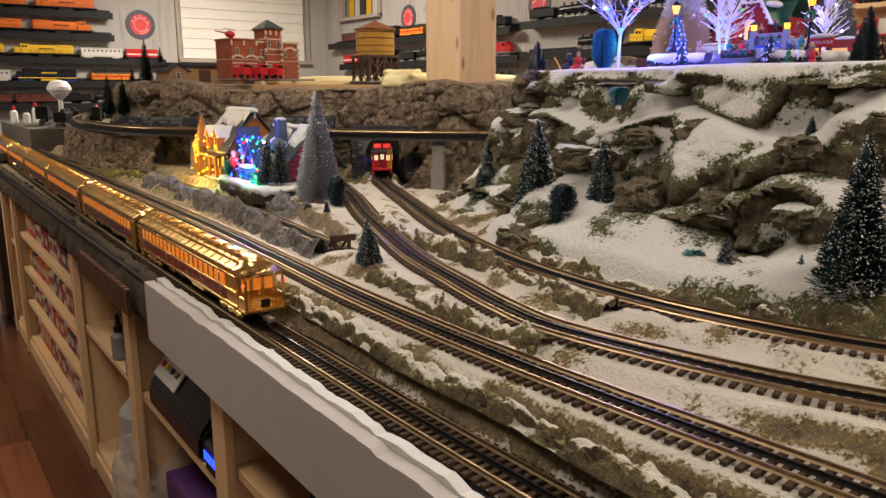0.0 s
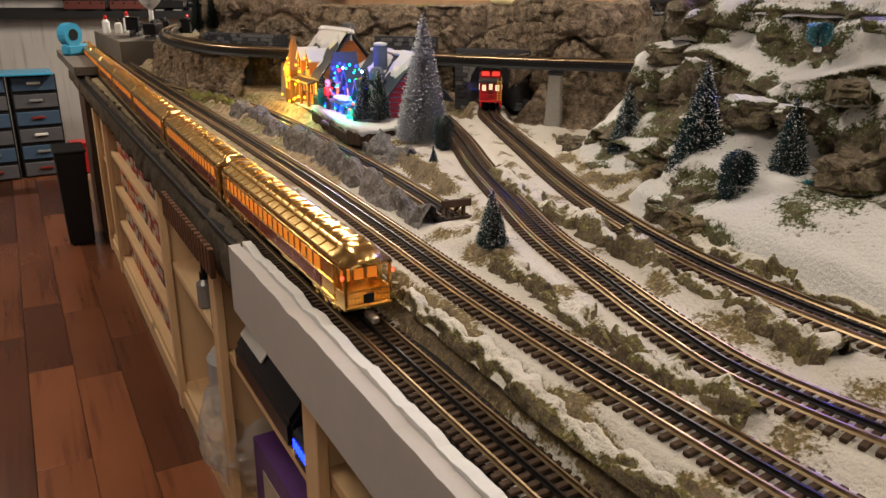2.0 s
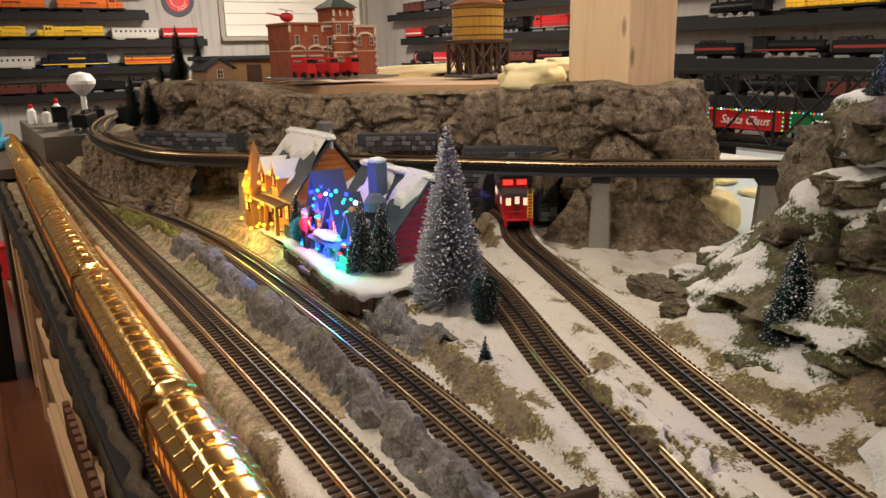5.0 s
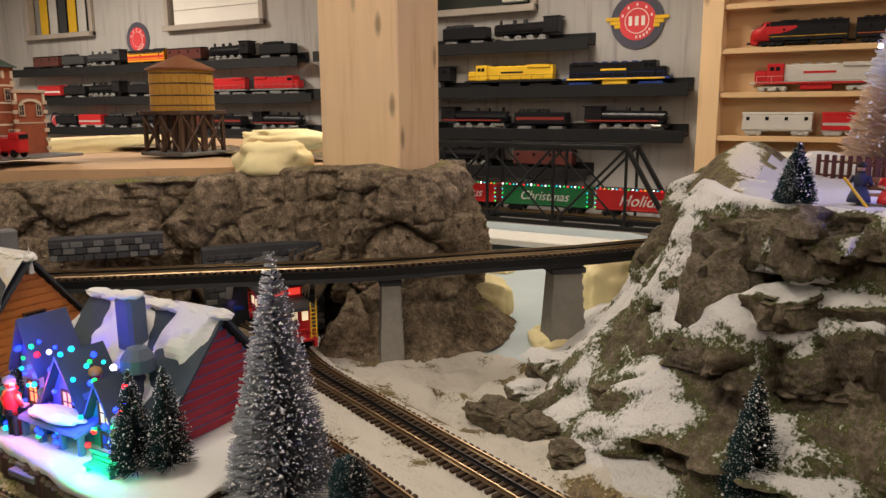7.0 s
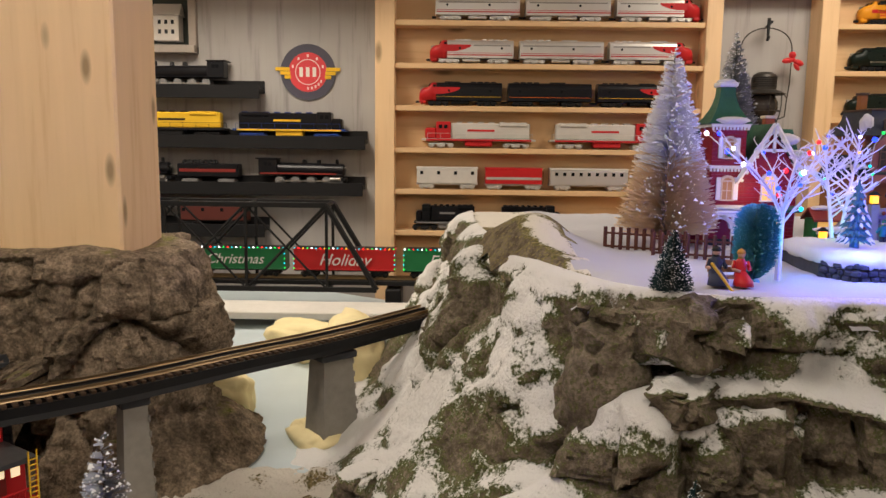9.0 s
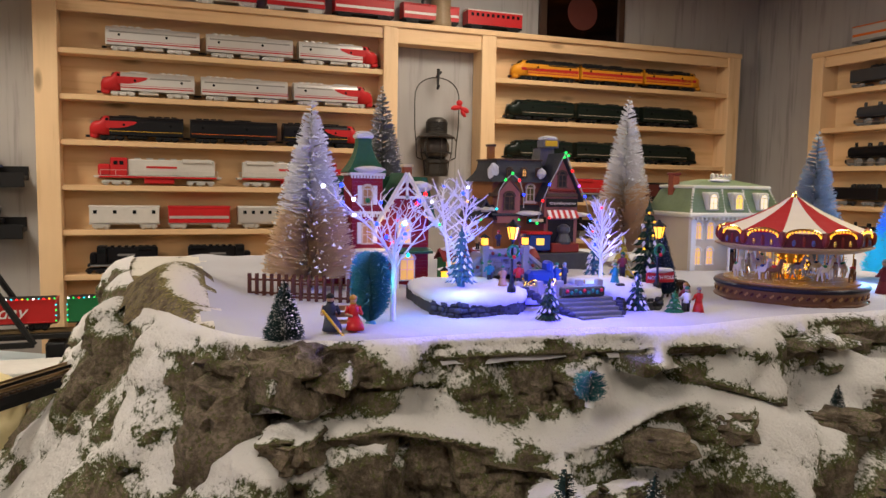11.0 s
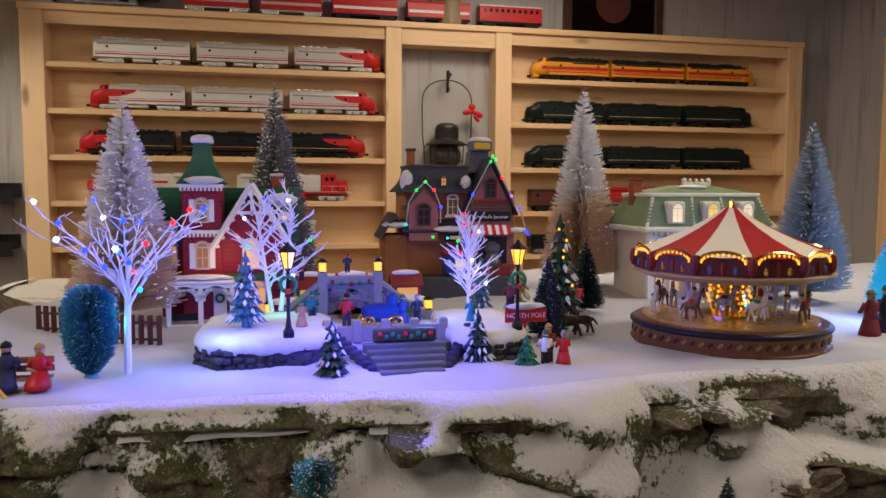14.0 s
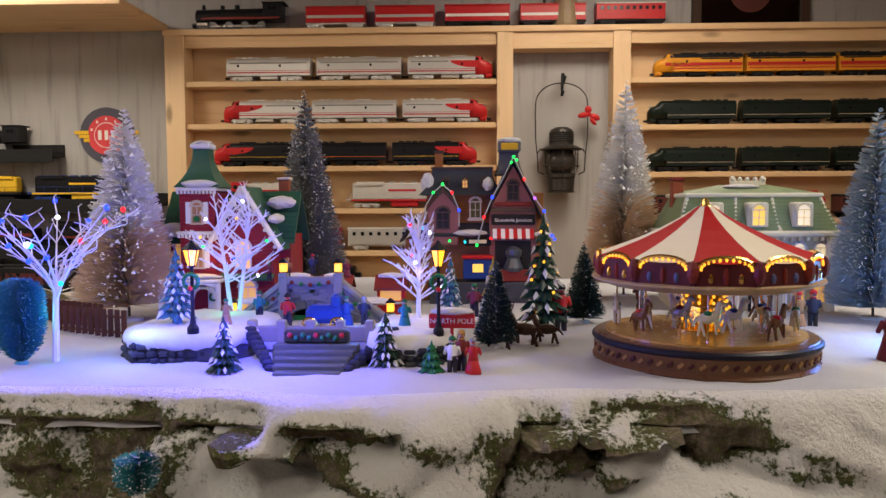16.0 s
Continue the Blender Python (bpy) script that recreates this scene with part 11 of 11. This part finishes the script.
sign = thing("signpost", (1.525, 0.895, 1.174), -90, "red sign board on a pole with snow on top", "model sign")
part("pole", rod(bmesh.new(), (0, 0, 0), (0, 0, 0.06), 0.002, n=8), RED, sign)
board = part("board", box(bmesh.new(), (0, -0.003, 0.046), (0.05, 0.003, 0.016), 0.001), RED, sign)
text_mesh("sign_writing", "NORTH POLE", 0.0078, CERAMIC_WHITE, pose(0, -0.0053, 0.046, 90, 0, 0), board)
part("snow", snow_cap(bmesh.new(), (0, -0.003, 0.057), (0.024, 0.006, 0.004), 2), ICE, sign)
# made-up stalls behind the bridge; their glowing openings stand in for lights there
for x, y, m, txt in ((1.80, 0.99, RED, "small made-up red stall standing in for lights behind the bridge"), (1.80, 1.07, OCHRE, "small made-up yellow stall standing in for lights behind the bridge"), (1.80, 1.13, GREEN, "small made-up green stall standing in for lights behind the bridge")):
    k = thing("market_stall", (x, y, 1.176), -90, txt, "model stall", "market stalls")
    k.matrix_basis = k.matrix_basis @ Matrix.Diagonal((0.72, 0.72, 0.72, 1.0))
    part("body", box(bmesh.new(), (0, 0, 0.035), (0.055, 0.05, 0.07), 0.002), m, k)
    part("counter", box(bmesh.new(), (0, -0.026, 0.04), (0.045, 0.008, 0.004)), CERAMIC_WHITE, k)
    part("opening", box(bmesh.new(), (0, -0.0245, 0.056), (0.042, 0.004, 0.022)), LIT_PANE, k)
    part("roof", slab_roof(bmesh.new(), (0, 0), 0.066, 0.064, 0.070, 0.094), RED_DARK, k)
    part("snow", snow_cap(bmesh.new(), (0, 0, 0.092), (0.03, 0.012, 0.006), 2), ICE, k)
# added point lights in free air that widen the small lamps' glow on the snow
for at, w, c in (((1.435, 1.09, 1.268), 0.15, (0.06, 0.06, 1.0)), ((1.475, 1.235, 1.235), 0.020, (0.15, 0.25, 1.0)), ((1.50, 1.33, 1.23), 0.025, (0.08, 0.75, 0.9)), ((1.60, 0.22, 1.25), 0.05, (0.1, 0.7, 1.0)),
                 ((1.60, 0.36, 1.25), 0.05, (0.12, 0.3, 1.0)), ((1.50, 1.39, 1.30), 0.014, (0.08, 0.08, 1.0)), ((1.76, 1.08, 1.31), 0.03, (1.0, 0.65, 0.2)), ((1.90, 0.84, 1.32), 0.02, (1.0, 0.6, 0.2)), ((1.565, 1.0, 1.225), 0.012, (0.1, 0.25, 1.0)),
                 ((1.78, 1.25, 1.27), 0.015, (1.0, 0.6, 0.25)), ((1.40, 1.28, 1.235), 0.022, (0.06, 0.05, 1.0)), ((1.72, 1.083, 1.30), 0.012, (0.05, 0.06, 1.0)), ((1.63, 1.175, 1.222), 0.012, (0.0, 0.9, 0.35))):
    glow_lamp(at, w * (21.0 if c[2] == 1.0 else 4.0), c, 0.02)

# ---- cabinets below the layout ----
BARK = ground_mat("dark_bark_fascia", rock=(0.06, 0.05, 0.042), dark=(0.015, 0.013, 0.012), snow=0.0, grass=0.0, low=0.9, high=1.2)


def ragged_plate(name, y0, y1, zb, zt, x0, x1, mat, label, wave, seed):
    bm = bmesh.new()
    n = int((y1 - y0) / 0.012)
    top = [zt + wave * (noise.noise(Vector((k * 0.22, seed, 0))) + 0.6 * noise.noise(Vector((k * 0.7, seed, 4)))) for k in range(n + 1)]
    low = [zb] * (n + 1)
    rows = []
    for k in range(n + 1):
        y = y0 + (y1 - y0) * k / n
        rows.append([bm.verts.new(p) for p in ((x0, y, low[k]), (x1, y, low[k]), (x1, y, top[k]), (x0, y, top[k]))])
    for a, b in zip(rows[:-1], rows[1:]):
        for k in range(4):
            bm.faces.new((a[k], a[(k + 1) % 4], b[(k + 1) % 4], b[k]))
    bm.faces.new(rows[0])
    bm.faces.new(rows[-1][::-1])
    bmesh.ops.recalc_face_normals(bm, faces=bm.faces[:])
    ob = part(name, bm, mat)
    return tagged(ob, label, "fascia", kind="structure")


ragged_plate("trim_fascia_primed", -1.12, 1.615, 0.678, 0.791, 0.553, 0.572, FASCIA, "grey primed fascia board with a ragged top", 0.004, 1.0)
ragged_plate("trim_snow_edge", -1.12, 1.60, 0.772, 0.796, 0.5725, 0.586, ICE, "white plaster snow lip along the fascia", 0.006, 2.0)


def bark_plate():
    """Dark moulded rock along the front edge north of the primed board."""
    verts, faces, rows = [], [], 9
    n = 330
    for i in range(n + 1):
        y = 1.60 + 3.75 * i / n
        for k in range(rows):
            z = 0.698 + 0.098 * k / (rows - 1)
            p = Vector((0.0, y, z))
            x = 0.560 - 0.010 * noise.fractal(p * 14, 1.0, 2.1, 4) - 0.008 * blocks(p, 0.06) + 0.02 * (k / (rows - 1)) ** 3 + 0.028 * (y - 1.6) / 3.75 * 0.6
            verts.append((x, y, z))
    for i in range(n):
        for k in range(rows - 1):
            a = i * rows + k
            faces.append((a, a + 1, a + rows + 1, a + rows))
    ob = sheet("trim_fascia_rock", verts, faces, BARK, None, "dark brown moulded rock fascia along the layout edge", True)
    ob.modifiers.new("depth", "SOLIDIFY").thickness = 0.012
    tagged(ob, category="fascia", kind="structure")


bark_plate()
# dark boards of a trestle below the edge
for k in range(18):
    b = part("trestle_board", box(bmesh.new(), (0.545, 1.72 + 0.026 * k, 0.728), (0.010, 0.017, 0.055), 0.001), BROWN_TRIM)
    tagged(b, "short dark brown board on the layout edge", "board", "trestle boards")
front_road = part("floor_layout_edge", box(bmesh.new(), (0.590, 2.12, 0.776), (0.050, 6.45, 0.014), 0.002), BLACK)
tagged(front_road, "black painted edge beside the front track", "edge", kind="structure")
bench_top = part("layout_benchtop", box(bmesh.new(), (1.92, 2.12, 0.741), (2.68, 6.45, 0.030), 0.001), PLY)
for lx in (1.3, 2.2, 3.1):
    for ly in (-0.8, 0.6, 2.0, 3.4, 4.8):
        leg = part("layout_bench_leg", box(bmesh.new(), (lx, ly, 0.363), (0.07, 0.07, 0.726), 0.002), PINE_UP)
        tagged(leg, "square pine leg under the layout", "leg", kind="structure")
tagged(bench_top, "plywood bench top that carries the layout", "bench top", kind="structure")

CAB_X = 0.585


def cabinet(y0, y1, shelves, label):
    c = thing("storage_cabinet", (CAB_X, 0, 0), 0, label, "cabinet", "pine cabinets below the layout")
    for y in (y0, y1):
        part("side_panel", box(bmesh.new(), (0.22, y + (0.0105 if y == y0 else -0.0105), 0.36), (0.44, 0.021, 0.712), 0.001), PINE_UP, c)
    part("back_panel", box(bmesh.new(), (0.44, (y0 + y1) / 2, 0.36), (0.010, y1 - y0, 0.712)), PINE, c)
    part("plinth", box(bmesh.new(), (0.014, (y0 + y1) / 2, 0.03), (0.022, y1 - y0 - 0.044, 0.06), 0.001), PINE, c)
    part("bottom_board", box(bmesh.new(), (0.22, (y0 + y1) / 2, 0.070), (0.42, y1 - y0 - 0.044, 0.020), 0.001), PINE, c)
    for z in shelves:
        part("shelf", box(bmesh.new(), (0.225, (y0 + y1) / 2, z - 0.010), (0.42, y1 - y0 - 0.044, 0.020), 0.0015), PINE, c)
    part("front_stile", box(bmesh.new(), (0.004, y1 - 0.021, 0.36), (0.018, 0.042, 0.712), 0.0015), PINE_UP, c)
    return c


cabinet(0.10, 0.70, (0.33, 0.53), "open pine cabinet of model boxes below the layout")
cabinet(0.71, 1.35, (0.33, 0.53), "open pine cabinet of model trains below the layout")
cabinet(1.36, 1.94, (0.46,), "open pine cabinet with a black controller inside")
cabinet(1.95, 2.56, (0.46,), "open pine cabinet with bottles inside")
cabinet(2.57, 3.85, (0.245, 0.395, 0.545), "wide pine cabinet with four shelves of boxed models")
cabinet(3.86, 4.20, (0.46,), "narrow pine cabinet at the end of the row")
cabinet(-1.12, 0.09, (0.33, 0.53), "open pine cabinet of model boxes below the layout")

random.seed(21)
BOX_RED, BOX_DARK, BOX_CREAM = paint("carton_red", (0.30, 0.025, 0.03), 0.5), paint("carton_dark", (0.03, 0.03, 0.04), 0.5), paint("carton_cream", (0.5, 0.42, 0.32), 0.6)
BOX_BLUE, BOX_ORANGE = paint("carton_blue", (0.04, 0.07, 0.22), 0.5), paint("carton_orange", (0.5, 0.13, 0.03), 0.5)


def carton(at, size, mt, label):
    c = thing("model_box", at, random.uniform(-2, 2), label, "box", "boxed models")
    part("carton", box(bmesh.new(), (0, 0, size[2] / 2), size, 0.0015), mt, c)
    part("label_panel", box(bmesh.new(), (-size[0] / 2 - 0.0006, 0, size[2] * 0.55), (0.0014, size[1] * 0.6, size[2] * 0.4)), BOX_CREAM if mt is not BOX_CREAM else BOX_RED, c)
    return c


for z, tall in ((0.08, 0.10), (0.245, 0.085), (0.395, 0.085), (0.545, 0.085)):
    y = 2.62
    while y < 3.78:
        w = random.uniform(0.05, 0.10)
        m, txt = random.choice(((BOX_RED, "red cardboard box for a model"), (BOX_RED, "red cardboard box for a model"), (BOX_DARK, "black cardboard box for a model"), (BOX_CREAM, "cream cardboard box for a model"), (BOX_ORANGE, "orange cardboard box for a model")))
        carton((CAB_X + 0.14, y + w / 2, z + 0.0005), (0.20, w - 0.004, tall * random.uniform(0.75, 1.0)), m, txt)
        y += w
for y0, y1, z in ((0.16, 0.66, 0.08), (0.16, 0.66, 0.33), (-1.0, 0.02, 0.33), (-1.0, 0.02, 0.08), (-1.0, 0.02, 0.53), (0.77, 1.29, 0.08)):
    y = y0
    while y < y1 - 0.06:
        w = random.uniform(0.07, 0.16)
        m, txt = random.choice(((BOX_BLUE, "dark blue cardboard box for a model"), (BOX_DARK, "black cardboard box for a model"), (BOX_ORANGE, "orange cardboard box for a model"), (BOX_CREAM, "cream cardboard box for a model")))
        carton((CAB_X + 0.16, min(y + w / 2, y1 - w / 2), z + 0.0005), (0.22, w - 0.006, random.uniform(0.10, 0.17)), m, txt)
        y += w
for kind, x, y, z in (("dark_car", CAB_X + 0.09, 1.02, 0.53), ("tender", CAB_X + 0.20, 1.10, 0.53), ("dark_car", CAB_X + 0.09, 1.02, 0.33), ("steam", CAB_X + 0.20, 1.02, 0.33), ("red_box", CAB_X + 0.10, 0.40, 0.53)):
    stand(kind, (x, y, z), 90)
# controller with a white panel of buttons
ctl = thing("train_controller", (CAB_X + 0.10, 1.66, 0.4605), -90, "black train controller with a pale sloping button panel", "controller")
bm = bmesh.new()
extrude_x(bm, [(-0.09, 0.0), (0.10, 0.0), (0.10, 0.17), (0.02, 0.19), (-0.09, 0.05)], -0.17, 0.17)
bmesh.ops.bevel(bm, geom=bm.edges[:], offset=0.008, segments=2, affect="EDGES")
part("case", bm, BLACK_GLOSS, ctl)
pan = part("button_panel", box(bmesh.new(), (-0.09, -0.037, 0.124), (0.14, 0.13, 0.004), 0.001, 0, (52, 0)), PALE, ctl, "pale button panel")
for k in range(12):
    u, v = -0.135 + 0.03 * (k % 4), (k // 4 - 1) * 0.034
    part("button", box(bmesh.new(), (u, -0.0405 + v * math.cos(math.radians(52)), 0.1265 + v * math.sin(math.radians(52))), (0.014, 0.012, 0.006), 0.001, 0, (52, 0)), (RED, YELLOW, BLACK, GREY)[k * 5 % 4], pan)
clk = thing("power_meter", (CAB_X + 0.035, 1.435, 0.4605), -90, "small black meter with a glowing blue display", "meter")
part("case", box(bmesh.new(), (0, 0, 0.03), (0.07, 0.05, 0.06), 0.006), BLACK, clk)
for k in range(5):
    part("display_bar", box(bmesh.new(), (-0.024 + 0.012 * k, -0.0262, 0.034), (0.007, 0.002, 0.016)), LED["blue"], clk)
for x, y, h in ((0.03, 2.03, 0.10), (0.05, 2.10, 0.11), (0.03, 2.17, 0.10), (0.08, 2.24, 0.105), (0.10, 2.06, 0.10)):
    b = thing("dropper_bottle", (CAB_X + x, y, 0.4605), 0, "clear dropper bottle with a black bulb", "bottle", "dropper bottles")
    part("glass", lathe(bmesh.new(), [(0.018, 0), (0.020, 0.004), (0.020, h * 0.6), (0.009, h * 0.72)], 14), paint("cloudy_glass", (0.25, 0.24, 0.23), 0.12), b)
    part("cap", lathe(bmesh.new(), [(0.011, h * 0.72), (0.011, h * 0.88), (0.006, h * 0.92), (0.006, h * 1.15), (0.002, h * 1.2)], 12), BLACK, b)
jug = thing("plastic_jug", (CAB_X + 0.12, 2.30, 0.0805), 20, "cloudy plastic jug with a dark handle", "jug")
part("body", lathe(bmesh.new(), [(0.07, 0), (0.078, 0.01), (0.08, 0.17), (0.05, 0.21), (0.022, 0.225)], 20), paint("cloudy_plastic", (0.42, 0.42, 0.42), 0.3), jug)
part("cap", lathe(bmesh.new(), [(0.024, 0.222), (0.024, 0.245), (0.0, 0.246)], 14), RED, jug)
bm = bmesh.new()
r = bmesh.ops.create_icosphere(bm, subdivisions=4, radius=1.0)
for v in bm.verts:
    k = 1 + 0.22 * blocks(v.co, 0.5) + 0.15 * noise.fractal(v.co * 3, 1.0, 2.0, 3)
    v.co = Vector((v.co.x * 0.10 * k, v.co.y * 0.17 * k, max(-0.105, v.co.z * 0.12 * k)))
m, tr, b = nodes_of("crumpled_clear_plastic")
b.inputs["Base Color"].default_value = (0.75, 0.74, 0.72, 1)
b.inputs["Roughness"].default_value = 0.18
b.inputs["Transmission Weight"].default_value = 0.6
b.inputs["Alpha"].default_value = 0.55
bag = part("plastic_bag", bm, m, None)
bag.location = (CAB_X + 0.06, 2.02, 0.187)
tagged(bag, "crumpled clear plastic bag in the cabinet", "bag")
carton((CAB_X + 0.16, 1.70, 0.0805), (0.24, 0.30, 0.20), paint("carton_purple", (0.10, 0.04, 0.16), 0.5), "purple cardboard box in the cabinet")
# things along the aisle end
bin_ = thing("waste_bin", (0.47, 4.42, 0.0), 0, "tall narrow black waste bin at the cabinet end", "bin")
bm = frustum(bmesh.new(), (0, 0), (0.11, 0.20), 0.0, (0.13, 0.22), 0.46)
bmesh.ops.bevel(bm, geom=bm.edges[:], offset=0.01, segments=2, affect="EDGES")
part("body", bm, BLACK, bin_)
part("rim", box(bmesh.new(), (0, 0, 0.46), (0.14, 0.23, 0.014), 0.004), BLACK, bin_)
post = part("end_panel", box(bmesh.new(), (0.60, 4.62, 0.39), (0.05, 0.30, 0.78), 0.003), ROOF_BROWN)
tagged(post, "dark brown end panel of the layout frame", "panel", kind="structure")


def drawer_stack(x, y, tiers, label):
    d = thing("drawer_tower", (x, y, 0.0), 4, label, "drawers", "plastic drawer towers")
    part("frame", box(bmesh.new(), (0, 0.01, tiers * 0.055), (0.27, 0.30, tiers * 0.11), 0.004), BLACK, d)
    for k in range(tiers):
        dr = part("drawer", box(bmesh.new(), (0, -0.145, 0.055 + 0.11 * k), (0.25, 0.012, 0.088), 0.004), (paint("smoky_drawer", (0.10, 0.10, 0.11), 0.25), paint("blue_drawer", (0.06, 0.10, 0.16), 0.25))[k % 2], d)
        part("handle", box(bmesh.new(), (0, -0.156, 0.060 + 0.11 * k), (0.08, 0.012, 0.016), 0.003), (RED_DARK, GREY, WHITE)[k % 3], dr)
    return d


drawer_stack(0.10, 6.10, 6, "tower of smoky plastic drawers full of parts")
drawer_stack(0.39, 6.14, 6, "tower of smoky plastic drawers full of parts")
drawer_stack(-0.20, 6.12, 5, "low tower of smoky plastic drawers")
tub = thing("storage_tub", (0.62, 6.05, 0.0), 0, "bright red plastic tub on the floor", "tub")
part("body", frustum(bmesh.new(), (0, 0), (0.10, 0.12), 0.0, (0.12, 0.14), 0.20), RED, tub)
part("rim", box(bmesh.new(), (0, 0, 0.20), (0.13, 0.15, 0.012), 0.003), RED, tub)
top = part("tower_lid", box(bmesh.new(), (0.12, 6.10, 0.668), (0.80, 0.34, 0.014), 0.004), paint("sky_blue_plastic", (0.05, 0.30, 0.50), 0.3))
tagged(top, "blue plastic lid on the drawer towers", "lid")

# ---- floor boards ----
floor_root = bpy.data.objects["floor"]
random.seed(77)
PLANK_W = 0.134
shapes = {}
for ln in (0.6, 0.9, 1.2):
    bm = box(bmesh.new(), (0, 0, 0.004), (PLANK_W - 0.0016, ln - 0.0016, 0.008), 0.0008)
    me = bpy.data.meshes.new("plank")
    bm.to_mesh(me)
    bm.free()
    me.materials.append(FLOORING)
    shapes[ln] = me
cols = int((0.62 - WEST) / PLANK_W) + 1
count = 0
for c in range(cols):
    x = 0.59 - PLANK_W * (c + 0.5)
    y = SOUTH + 0.02 - random.uniform(0, 0.5) + 0.5
    while y < NORTH - 0.1:
        ln = random.choice((0.6, 0.9, 1.2))
        ob = new("plank", shapes[ln])
        ob.parent = floor_root
        ob.location = (x, min(y + ln / 2, NORTH - ln / 2), -0.0082)
        y += ln
        count += 1
